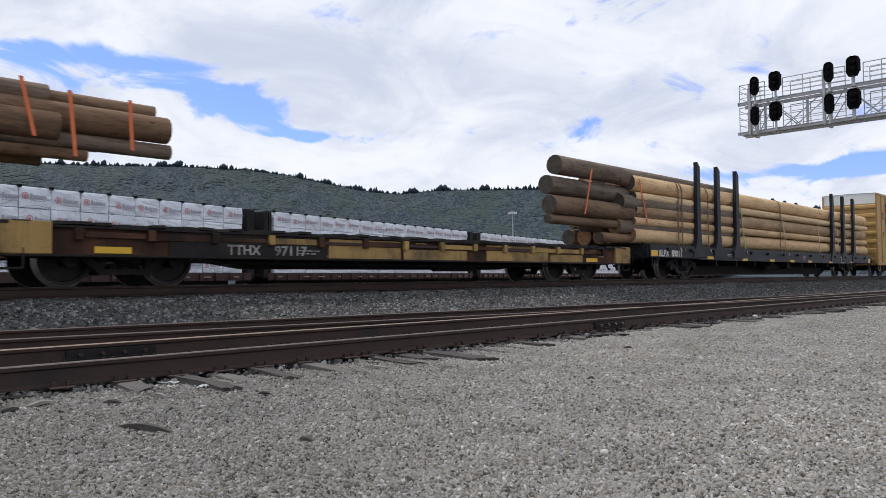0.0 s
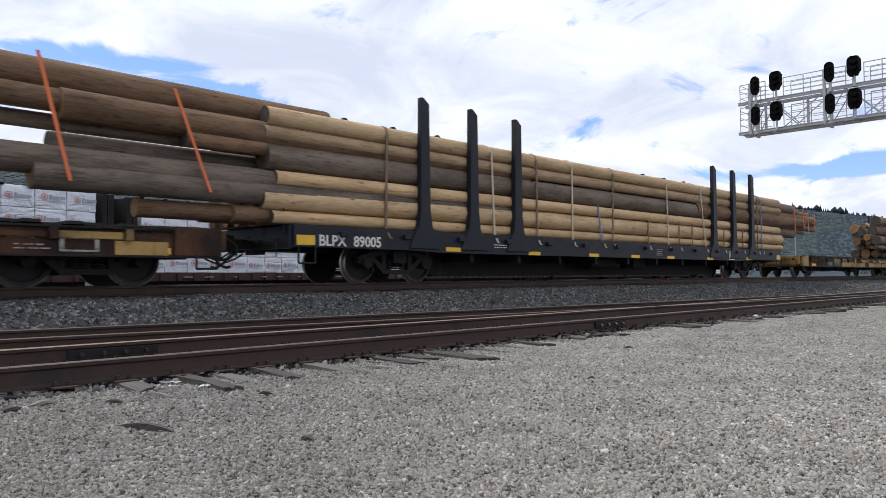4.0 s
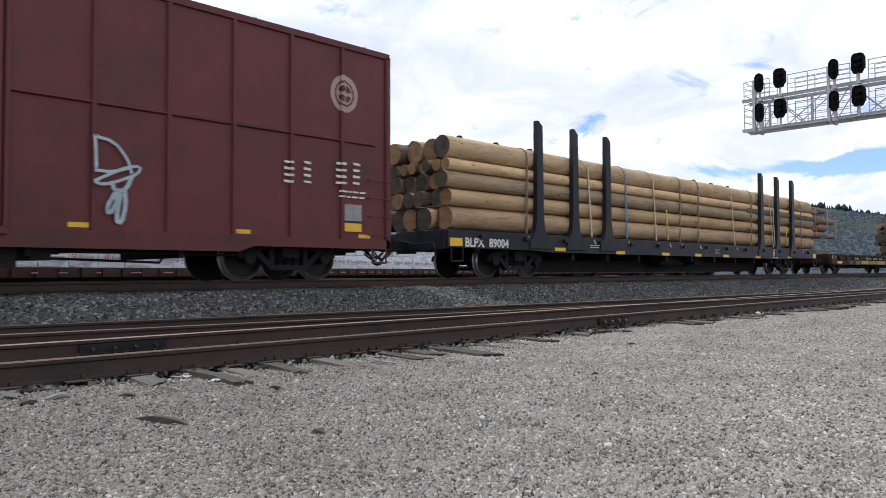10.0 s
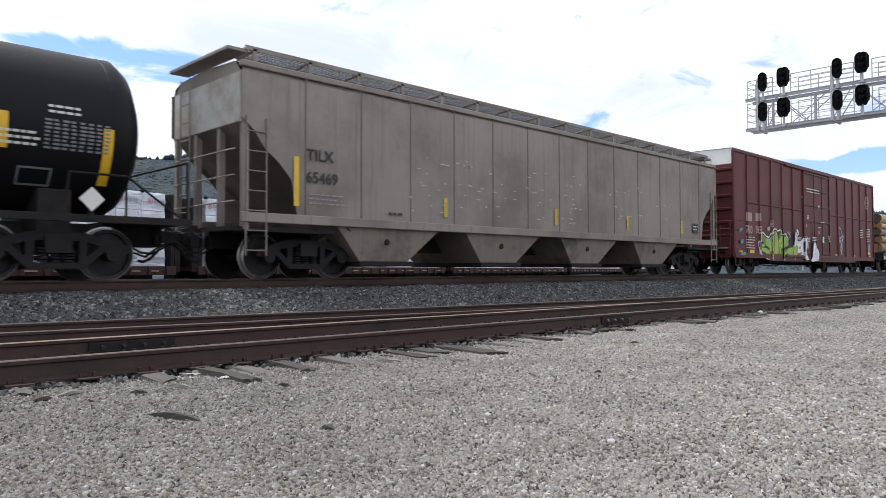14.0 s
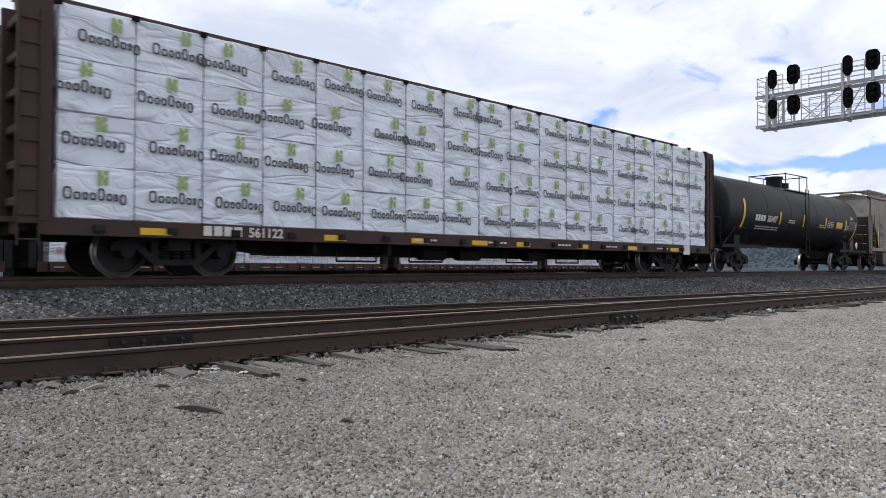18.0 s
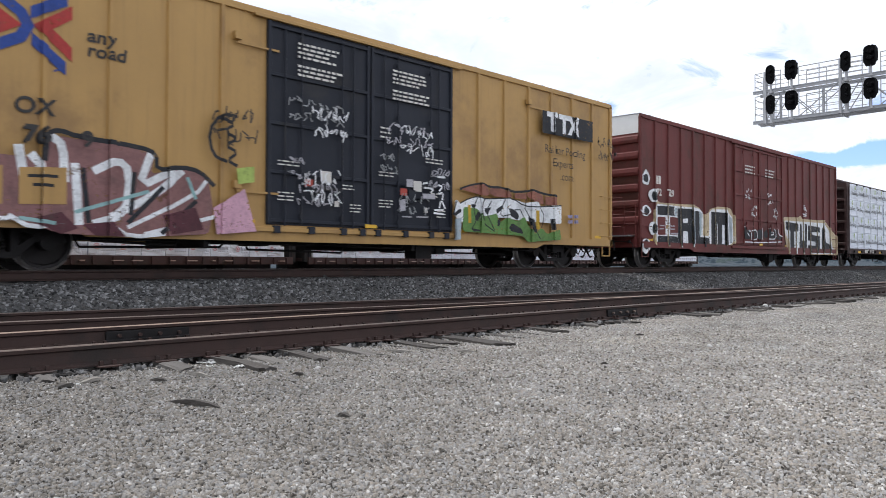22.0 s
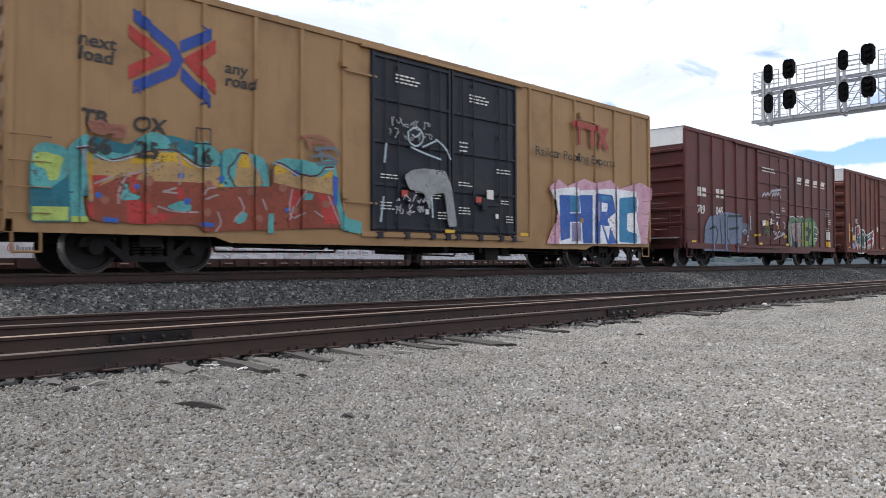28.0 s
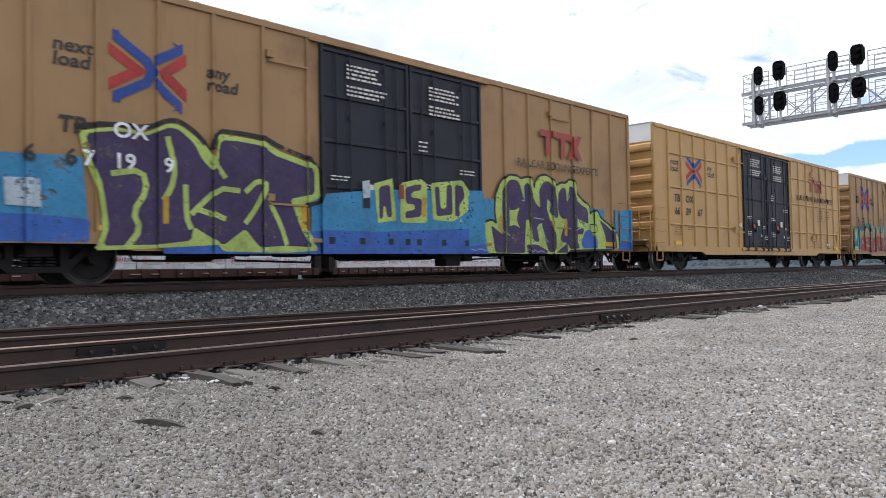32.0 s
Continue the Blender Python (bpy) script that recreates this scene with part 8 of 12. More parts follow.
# ---- the train, car by car from its head ----
def tbox(label, a, b, d0, d1, number, paint, shift=0.0, marks=(-8.38, -7.54), white_marks=False, tags=0, sign=(-6.8, 3.8, 1.0), any_x=-5.84, **kw):
    s = box_car("box_car", label, a, b, paint, posts=kw.pop("posts", 19), door=(d0, d1), door_paint=DOORBLK, end_paint=paint, **kw)
    h = s.h
    k = shift
    for w, x, z in (("next", -8.42, 3.74), ("load", -8.42, 3.5), ("any", any_x, 3.74), ("road", any_x, 3.5)):
        s.text("slogan", w, x + k, z, 0.3, DARKLET, slant=0.12, bold=0.007, wide=1.12)
    cx, cz, size = sign
    red, blue = PAINTS["red"], PAINTS["deepblue"]
    def arm(pts, w):
        return [band([(cx + x * size, cz + z * size * 0.92) for x, z in pts], w * size)]

    for pts in ([(-0.8, 0.36), (-0.22, -0.02), (-0.8, -0.42)], [(0.78, 0.42), (0.3, 0.02), (0.78, -0.42)]):
        s.paint("emblem", arm(pts, 0.2), red, "red wedge of a crossed emblem")
    for pts in ([(-0.72, 0.68), (-0.05, 0.22), (0.06, 0), (-0.05, -0.25), (-0.72, -0.68)], [(0.1, 0.25), (0.7, 0.65)], [(0.12, -0.25), (0.68, -0.72)]):
        s.paint("emblem", arm(pts, 0.19), blue, "blue arm of a crossed emblem")
    for x, z, dx, dz in ((-0.68, 0.66, 0.09, 0.06), (-0.68, -0.66, 0.09, -0.07), (0.58, 0.64, -0.1, 0.07), (0.56, -0.70, -0.1, -0.06)):
        s.paint("emblem", [[(cx + (x - 0.05) * size, cz + z * size), (cx + (x + dx) * size, cz + (z + dz) * size), (cx + (x + 0.09) * size, cz + (z - dz * 0.4) * size)]], blue, "blue barb of a crossed emblem")
    s.text("reporting_mark", "TB", marks[0], 2.44, 0.37, DARKLET, bold=0.010, wide=1.0, slant=0.1)
    if not white_marks:
        s.text("reporting_mark", "OX", marks[1], 2.44, 0.36, DARKLET, bold=0.008, wide=1.05, slant=0.1)
    for w, x in number:
        s.text("car_number", w, x, 1.98 if not white_marks else 1.92, 0.36, DARKLET if not (white_marks and x > -6.95) else PAINTS["white"], bold=0.008, wide=1.05, slant=0.1)
    mid = (s.d0 + s.d1) / 2
    for x, z in ((s.d0 + 0.65, 4.5), (mid + 0.6, 4.42)):
        if tags == 2:
            bars(s, x, z - 0.1, 0.75, 3, LETTER, 0.05, 0.03)
            continue
        bars(s, x, z, 1.0, 4, LETTER, 0.062, 0.026)
        bars(s, x, z - 0.45, 1.1, 3, LETTER, 0.062, 0.026)
    bars(s, mid + 0.25, 3.1, 0.28, 3, LETTER, 0.05, 0.05)
    bars(s, mid + 1.6, 2.55, 0.55, 2, LETTER, 0.04, 0.04)
    for x in (s.d0, mid):
        s.paint("placard", [rect(x + 1.22, x + 1.47, 1.78, 2.02)], LETTER, "white paper placard")
        s.paint("placard", [rect(x + 0.82, x + 1.02, 1.66, 1.82)], plain("red notice paint", (0.42, 0.06, 0.04)), "small red notice")
        s.paint("placard", [rect(x + 1.55, x + 1.66, 1.3, 1.42)], LETTER, "small white label")
        for dx, z, w, k in ((0.2, 2.12, 0.5, 2), (0.2, 1.5, 0.4, 3), (1.75, 1.75, 0.3, 2), (1.95, 1.35, 0.28, 3)):
            bars(s, x + dx, z, w, k, LETTER, 0.035, 0.035)
        for dx in (0.38, 2.05):
            part("lock_rod", tube(B(), (x + dx, -HW - 0.045, sill_of(s) + 0.2), (x + dx, -HW - 0.045, 4.75), 0.018, 6), DOORBLK, s.car)
        for dx in (0.2, 1.0, 1.8, 2.3):
            part("door_bracket", box(B(), x + dx - 0.07, x + dx + 0.07, -HW - 0.09, -HW + 0.02, sill_of(s) + 0.06, sill_of(s) + 0.2), DOORBLK, s.car)
    s.paint("placard", [rect(-h + 1.4, -h + 1.85, sill_of(s) + 0.24, sill_of(s) + 0.38)], SAFETY, "yellow notice strip")
    for k, (x, z, w) in enumerate(((s.d0 + 0.45, 2.95, 1.2), (s.d0 + 0.6, 1.25, 0.9), (s.d0 + 2.9, 2.75, 1.3), (s.d0 + 3.2, 1.2, 1.0), (s.d0 + 0.4, 1.75, 0.4), (s.d1 - 0.9, 1.85, 0.6), (s.d0 + 2.7, 2.1, 0.4))[:tags]):
        scribble(s, x, z, w, 0.5, PAINTS["silver"] if k % 3 else PAINTS["grey"], int(abs(a) * 10) + k)
    for x, z in ((-h + 6.3, 4.4), (s.d1 + 2.9, 4.5), (-h + 6.3, 1.6), (s.d1 + 2.9, 1.4)):
        part("bracket", box(B(), x - 0.07, x + 0.07, -HW - 0.08, -HW + 0.02, z - 0.07, z + 0.07), paint, s.car)
        part("bracket_rail", box(B(), x, x + 0.9, -HW - 0.03, -HW + 0.0, z - 0.14, z - 0.1), paint, s.car)
    return s


def sill_of(s):
    return s.sill


def emblem_tx(s, x, z, material, k=1.0):
    s.paint("emblem", [rect(x, x + 0.62 * k, z + 0.5 * k, z + 0.68 * k), rect(x + 0.22 * k, x + 0.4 * k, z, z + 0.6 * k), rect(x + 0.68 * k, x + 1.3 * k, z + 0.5 * k, z + 0.68 * k), rect(x + 0.9 * k, x + 1.08 * k, z, z + 0.6 * k)] + [[(x + 1.2 * k, z), (x + 1.42 * k, z), (x + 1.55 * k, z + 0.24 * k), (x + 1.68 * k, z), (x + 1.9 * k, z), (x + 1.67 * k, z + 0.34 * k), (x + 1.9 * k, z + 0.68 * k), (x + 1.68 * k, z + 0.68 * k), (x + 1.55 * k, z + 0.44 * k), (x + 1.42 * k, z + 0.68 * k), (x + 1.2 * k, z + 0.68 * k), (x + 1.43 * k, z + 0.34 * k)]], material, "block emblem of the car owner")


P = PAINTS
for key, tone in (("olive", (0.17, 0.24, 0.05)), ("brownorange", (0.32, 0.14, 0.035)), ("mauve", (0.26, 0.13, 0.125)), ("dimgreen", (0.10, 0.21, 0.12)), ("pinkgrey", (0.37, 0.28, 0.28)), ("limegrey", (0.27, 0.32, 0.11)), ("leafpale", (0.19, 0.30, 0.13)), ("slate", (0.03, 0.05, 0.05)), ("sand", (0.42, 0.27, 0.12)), ("salmon", (0.30, 0.12, 0.085)), ("mutedteal", (0.17, 0.34, 0.36)), ("mutedblue", (0.17, 0.21, 0.30)), ("leaf", (0.13, 0.26, 0.07)), ("silver", (0.46, 0.45, 0.49)), ("gold", (0.55, 0.34, 0.03)), ("darkgreen", (0.02, 0.09, 0.035)), ("deepteal", (0.02, 0.15, 0.20)), ("paleblue", (0.42, 0.50, 0.55)), ("bluegrey", (0.13, 0.155, 0.19)), ("darkred", (0.10, 0.02, 0.03))):
    P[key] = spray(key + " spray paint", tone)
lead = tbox("yellow box car with white-topped ribbed end", 38.4, 57.3, 45.3, 50.3, (), YELLOW)

# the three pole cars with their loads, and two empty flats between
pole_car("charcoal pole flatcar with tall steel stakes", "89011", 23.95)
pole_load("long peeled poles stacked between steel stakes, darker bundles overhanging", 23.95, -13.6, 12.6,
          [(-17.5, -5, -1.0, 3.45, 0.29, 2), (-17.8, -5, -0.9, 2.84, 0.28, 2), (-17.9, -5, -1.1, 2.22, 0.28, 1), (-18.0, -5, -1.1, 1.8, 0.14, 1), (-16.4, -5, -0.2, 2.49, 0.22, 2), (-16.6, -5, -0.3, 2.07, 0.14, 2), (-14.2, -5, -1.1, 3.27, 0.15, 1), (-14.0, -5, -0.9, 2.98, 0.15, 2), (-14.3, -5, -1.15, 2.54, 0.29, 2), (-14.4, -5, -1.1, 2.12, 0.13, 2), (-14.4, -5, -1.1, 1.75, 0.25, 2), (-15.5, -5, -0.6, 1.68, 0.14, 2), (-15.3, -5, -1.1, 1.36, 0.16, 1), (-14.2, -5, -0.75, 1.36, 0.17, 1), (-13.6, -5, -0.4, 1.37, 0.17, 1), (-15.3, -5, 0.4, 2.9, 0.26, 2), (-14.6, -5, 0.9, 2.3, 0.25, 1)],
          [(-16.6, ORANGE, 2.0, 3.4, 0.4), (-12.9, ORANGE, 1.9, 3.35, -0.5), (-4.9, plain("green strap", (0.25, 0.42, 0.22)), 1.15, 2.9, -0.4), (-0.2, BEIGE, 1.15, 3.0, -0.7), (4.3, BEIGE, 1.15, 2.8, -0.3), (7.3, BEIGE, 1.15, 2.7, -0.3), (-8.3, BROWNST, 1.2, 3.4, 0.0), (-10.4, BROWNST, 1.2, 3.4, 0.0)], 11, ((0, 0.285), (0, 0.14), (1, 0.27), (0, 0.15), (0, 0.29)))
flat_car("empty rusty flatcar with worn yellow ends and side sills", "97117", 0.75, -8.3, 9.8, 0)
pole_car("charcoal pole flatcar with tall steel stakes", "89005", -23.75)
pole_load("long golden poles stacked between steel stakes, dark bundles overhanging", -23.75, -13.3, 13.45,
          [(5, 15.3, -1.1, 3.22, 0.23, 2), (5, 16.4, -1.0, 3.12, 0.18, 2), (5, 16.5, -1.18, 2.6, 0.27, 1), (5, 18.2, -0.9, 3.13, 0.12, 1), (5, 18.35, -1.1, 2.78, 0.25, 1), (5, 18.4, -1.1, 2.4, 0.14, 2), (5, 15.3, -1.1, 2.74, 0.17, 2), (5, 15.3, -1.12, 2.42, 0.13, 2), (5, 15.3, -1.15, 2.05, 0.22, 2), (5, 17.0, -1.05, 2.2, 0.12, 1), (5, 16.4, -0.7, 2.1, 0.11, 1), (5, 14.5, -0.9, 1.6, 0.2, 1), (5, 18.0, -0.4, 2.8, 0.24, 2), (5, 17.6, 0.2, 2.7, 0.24, 1), (5, 15.0, 0.0, 2.2, 0.22, 2),
           (-19.0, -11.6, -0.8, 3.50, 0.28, 1), (-18.8, -5, -1.1, 3.04, 0.2, 1), (-19.6, -5, -0.8, 2.73, 0.14, 2), (-19.8, -5, -1.1, 2.05, 0.25, 2), (-17.1, -5, -1.15, 2.98, 0.27, 1), (-15.0, -5, -1.2, 2.7, 0.16, 1), (-17.5, -5, -1.15, 1.81, 0.25, 2), (-17.1, -5, -0.6, 2.43, 0.19, 2), (-14.3, -5, -1.1, 1.91, 0.2, 2), (-15.8, -5, -1.0, 1.38, 0.17, 1), (-14.4, -5, -0.6, 1.38, 0.17, 1), (-14.0, -5, -1.1, 1.38, 0.17, 1), (-16.8, -5, 0.0, 2.4, 0.24, 2)],
          [(14.9, ORANGE, 2.1, 3.4, -0.05), (16.1, ORANGE, 2.35, 3.25, -0.2), (16.7, ORANGE, 2.1, 3.15, -0.1), (17.6, ORANGE, 2.3, 3.15, -0.05), (-17.0, ORANGE, 1.7, 3.7, -0.5), (-14.6, ORANGE, 1.7, 3.5, -0.7), (-3.2, BEIGE, 1.15, 3.45, 0.0), (5.5, BEIGE, 1.15, 3.4, -0.4), (-1.6, BLUEST, 1.15, 2.3, -0.25), (10.9, BLUEST, 1.2, 3.35, -0.1), (2.6, BEIGE, 1.15, 3.4, -0.1), (1.2, BROWNST, 1.2, 2.0, 0.0), (3.4, BROWNST, 1.2, 2.05, 0.0), (4.4, BROWNST, 1.2, 2.0, 0.0), (7.1, BROWNST, 1.2, 1.95, 0.0), (8.9, BROWNST, 1.2, 2.0, 0.0), (-4.9, BROWNST, 1.2, 3.4, 0.0), (-6.7, BEIGE, 1.2, 3.4, -0.1)], 12, ((0, 0.13), (0, 0.242), (0, 0.15), (2, 0.27), (1, 0.16), (0, 0.19)))
flat_car("empty rusty flatcar with worn yellow ends and side sills", "92401", -47.25, -56.35, -38.15, 1)
pole_car("charcoal pole flatcar with tall steel stakes", "89004", -71.4)
pole_load("long golden poles stacked flush at one end between steel stakes", -71.4, -12.65, 12.9,
          [(5, 15.5, -1.0, 3.26, 0.16, 2), (5, 15.5, -0.7, 3.08, 0.13, 2), (5, 14.1, -1.1, 3.11, 0.13, 1), (5, 14.1, -1.18, 2.72, 0.26, 2), (5, 16.7, -1.1, 2.72, 0.15, 1), (5, 15.5, -1.0, 2.39, 0.22, 1), (5, 14.1, -1.2, 1.95, 0.19, 1), (5, 16.7, -1.1, 1.97, 0.13, 2), (5, 14.0, -1.1, 2.25, 0.11, 1), (5, 13.7, -1.0, 1.6, 0.16, 2), (5, 15.4, -0.3, 2.7, 0.22, 2), (5, 15.0, 0.3, 2.5, 0.22, 1)],
          [(13.05, ORANGE, 1.9, 3.25, -0.05), (14.75, ORANGE, 1.9, 3.3, 0.0), (16.05, ORANGE, 1.9, 2.85, 0.0), (-6.6, BEIGE, 1.12, 3.45, -0.2), (-2.7, BEIGE, 1.12, 3.4, -0.2), (3.6, BEIGE, 1.12, 3.2, -0.35), (7.55, BEIGE, 1.12, 3.42, -0.35), (7.75, BEIGE, 1.12, 3.42, -0.2), (9.2, YELST, 1.3, 2.2, -0.12), (11.0, BROWNST, 1.12, 3.4, -0.05), (5.2, BROWNST, 1.12, 3.4, 0.05), (0.4, BROWNST, 1.12, 3.4, 0.05), (-4.6, BLUEST, 1.2, 3.2, -0.05), (-1.9, YELST, 1.25, 2.3, -0.1)], 13, ((1, 0.29), (0, 0.21), (1, 0.22), (0, 0.15), (0, 0.285)))

s = box_car("box_car", "oxide red box car with lime green graffiti", -105.0, -86.1, RED1, posts=15, belts=(2.95,), door=(-97.4, -93.75), double=False, door_ribs=5)
h = s.h
s.text("car_number", "760", -8.3, 1.68, 0.46, FADED, "faded off-white car number", bold=0.012)
s.text("car_number", "968", -7.29, 1.7, 0.46, FADED, "faded off-white car number", bold=0.012)
s.paint("owner_mark", [rect(-8.25, -7.99, 2.18, 2.54), rect(-7.94, -7.66, 2.18, 2.54), rect(-7.29, -7.05, 2.22, 2.56), rect(-7.0, -6.79, 2.22, 2.56)], FADED, "faded off-white owner mark blocks")
s.paint("emblem", [blob(h - 1.25, 3.95, 0.36, 0.40, 5, 28, 0.01)], FADED, "round pale owner emblem")
for a, b, r0, r1 in [(90 * q + 30 * e + 2, 90 * q + 30 * e + 30, 0.215, 0.255) for q in range(4) for e in range(3)] + [(90 * q + 18, 90 * q + 72, 0.07, 0.175) for q in range(4)]:
    arc = [(r1, a + (b - a) * i / 4) for i in range(5)] + [(r0, b - (b - a) * i / 4) for i in range(5)]
    s.paint("emblem", [[(h - 1.25 + r * math.cos(radians(t)), 3.95 + 1.1 * r * math.sin(radians(t))) for r, t in arc]], RED1, "red gap in the round emblem", lift=s.layer)
bars(s, s.d0 + 0.3, 4.0, 1.9, 2, LETTER, 0.07, 0.06)
bars(s, -8.3, 1.5, 0.9, 5, LETTER, 0.05, 0.06)
bars(s, h - 1.4, 1.85, 0.8, 2, LETTER, 0.05, 0.06)
s.paint("placard", [rect(h - 1.25, h - 0.8, 1.25, 1.6)], P["grey"], "grey test placard")
s.paint("placard", [rect(h - 1.25, h - 0.8, 1.02, 1.2), rect(-7.95, -7.5, 0.75, 1.0)], SAFETY, "yellow notice")
s.paint("graffiti", [[(-7.14, 1.3), (-7.02, 1.39), (-6.83, 1.4), (-6.89, 1.7), (-6.74, 1.78), (-6.51, 1.76), (-6.31, 1.65), (-6, 1.58), (-5.84, 1.71), (-5.6, 1.81), (-5.4, 1.97), (-5.15, 2), (-5, 1.89), (-4.7, 1.97), (-4.54, 1.95), (-4.51, 1.76), (-4.23, 1.78), (-4.01, 1.83), (-3.92, 1.67), (-3.74, 1.6), (-3.71, 1.22), (-2.71, 1.36), (-2.53, 1.23), (-2.59, 1.02), (-2.85, 0.61), (-5.94, 0.58), (-6.25, 0.63), (-7.02, 0.84), (-6.96, 0.93), (-7.06, 1.12)]], P["white"], "white outer line of a spray-painted piece")
s.paint("graffiti", [[(-7.09, 1.27), (-6.99, 1.35), (-6.78, 1.36), (-6.83, 1.67), (-6.72, 1.74), (-6.52, 1.71), (-6.32, 1.6), (-6, 1.53), (-5.82, 1.66), (-5.58, 1.76), (-5.38, 1.92), (-5.16, 1.94), (-5.01, 1.84), (-4.7, 1.92), (-4.59, 1.91), (-4.56, 1.71), (-4.23, 1.74), (-4.04, 1.77), (-3.98, 1.63), (-3.77, 1.56), (-3.75, 1.22), (-3.21, 1.22), (-2.71, 1.32), (-2.57, 1.22), (-2.65, 1.04), (-2.88, 0.77), (-2.94, 0.61), (-5.94, 0.6), (-6.17, 0.67), (-6.96, 0.88), (-6.89, 0.96), (-7, 1.12)]], P["black"], "black shadow of a spray-painted piece")
s.paint("graffiti", [[(-6.33, 1.55), (-6, 1.48), (-5.77, 1.56), (-5.57, 1.7), (-5.35, 1.85), (-5.15, 1.87), (-5.01, 1.7), (-4.94, 1.47), (-4.91, 0.63), (-5.89, 0.61), (-6.05, 0.76), (-6.36, 0.9), (-6.79, 0.97), (-6.83, 1.02), (-6.73, 1.13), (-6.36, 1.09), (-5.89, 1.06), (-6.05, 1.16), (-6.33, 1.22)], [(-6.8, 1.29), (-6.46, 1.27), (-6.36, 1.18), (-6.73, 1.14), (-6.85, 1.05)], [(-4.92, 1.48), (-4.64, 1.66), (-4.46, 1.7), (-4.28, 1.61), (-4.08, 1.67), (-4, 1.6), (-3.81, 1.54), (-3.79, 1.25), (-4.08, 1.2), (-4.6, 1.1), (-4.55, 1.06), (-3.82, 1.13), (-2.78, 1.29), (-2.63, 1.25), (-2.68, 1.06), (-2.91, 0.77), (-2.98, 0.62), (-4.91, 0.61)]], P["lime"], "lime green fill of a spray-painted piece")
s.paint("graffiti", [[(-6.74, 1.67), (-6.54, 1.64), (-6.33, 1.55), (-6.33, 1.23), (-6.48, 1.28), (-6.66, 1.38), (-6.78, 1.52)], [(-5.4, 1.73), (-5.32, 1.82), (-5.21, 1.83), (-5.27, 1.66), (-5.32, 1.26), (-5.41, 0.63), (-5.52, 0.63), (-5.47, 1.15)], [(-4.92, 1.43), (-4.75, 1.05), (-4.71, 0.63), (-4.9, 0.63)], [(-4.68, 1.04), (-3.82, 1.11), (-4.05, 0.96), (-4.46, 0.76), (-4.63, 0.65)], [(-4.74, 1.81), (-4.63, 1.84), (-4.58, 1.68), (-4.82, 1.54), (-4.9, 1.53)]], P["olive"], "dark green shading")
s.paint("graffiti", [[(-6.33, 1.21), (-5.89, 1.06), (-5.94, 1.01), (-6.36, 1.12)], [(-4.64, 1.08), (-3.82, 1.17), (-3.81, 1.12), (-4.6, 1.02)], [(-4.33, 0.82), (-3.82, 0.92), (-3.88, 0.84), (-4.46, 0.65), (-4.57, 0.67)], [(-3.19, 0.79), (-3, 0.79), (-3.28, 0.64)], [(-5.03, 1.04), (-4.82, 0.63), (-5.01, 0.63)], [(-6.88, 0.96), (-6.36, 0.89), (-6.03, 0.72), (-6.1, 0.68), (-6.73, 0.87)]], P["black"], "black inner lines")
s.paint("graffiti", [[(-5.92, 0.97), (-5.44, 0.99), (-5.44, 0.87), (-5.92, 0.85)]], P["brownorange"], "old reflective strip under the paint")
s.paint("graffiti", [[(-6.18, 1.51), (-5.98, 1.48), (-5.99, 1.3), (-6.13, 1.33)], [(-4.46, 1.33), (-4.18, 1.42), (-4.26, 1.29)], [(-3.62, 0.84), (-3.43, 0.92), (-3.47, 0.76), (-3.59, 0.7)]], P["aqua"], "pale blue flecks")
s.paint("graffiti", [[(-3.77, 1.54), (-3.39, 1.57), (-3.28, 1.74), (-2.85, 2.03), (-2.75, 1.97), (-2.99, 1.69), (-3.17, 1.44), (-3.19, 1.18), (-3.74, 1.22)]], P["black"], "black gap beside the white letter")
s.paint("graffiti", [[(-3.19, 1.2), (-3.14, 1.44), (-2.97, 1.69), (-2.82, 1.98), (-2.62, 2.07), (-2.44, 1.89), (-2.48, 1.77), (-2.71, 1.71), (-2.62, 1.48), (-2.26, 1.55), (-2.1, 1.67), (-1.76, 1.76), (-1.51, 1.67), (-1.47, 1.21), (-1.77, 1.01), (-1.49, 0.83), (-1.27, 0.64), (-1.95, 0.6), (-2.85, 0.6), (-2.65, 1.02), (-2.56, 1.21), (-2.68, 1.33)]], P["white"], "white spray-painted letter")
s.paint("graffiti", [q for p in [[(-2.81, 1.98), (-2.53, 1.77), (-2.62, 1.5), (-2.23, 1.54), (-2.07, 1.66), (-1.72, 1.72), (-1.55, 1.56), (-1.53, 1.23), (-1.79, 1.01), (-1.34, 0.66)], [(-2.82, 0.59), (-2.53, 0.78), (-2.11, 0.67), (-1.79, 0.63)]] for q in stroke(curved(p), 0.07)], P["black"], "black line round the white letter")
s.paint("graffiti", [[(-2.48, 1.25), (-2.26, 1.26), (-2.26, 1.15), (-2.48, 1.14)], [(-1.92, 1.49), (-1.79, 1.51), (-1.81, 1.02), (-1.92, 0.99)], [(-2.33, 0.99), (-2.1, 1), (-2.14, 0.88), (-2.35, 0.88)]], P["grey"], "grey inner marks")
s.paint("graffiti", [[(-2.71, 0.94), (-2.29, 0.96), (-2.29, 0.85), (-2.71, 0.84)]], P["brownorange"], "old strip under the paint")
s.paint("stencil", [[(-1.19, 0.61), (-0.93, 0.77), (-0.9, 1.21), (-0.73, 1.54), (-0.53, 1.51), (-0.3, 1.24), (-0.07, 1.04), (-0.05, 0.63), (-0.46, 0.59), (-0.91, 0.54)]], P["white"], "white small letter with a tall peak")
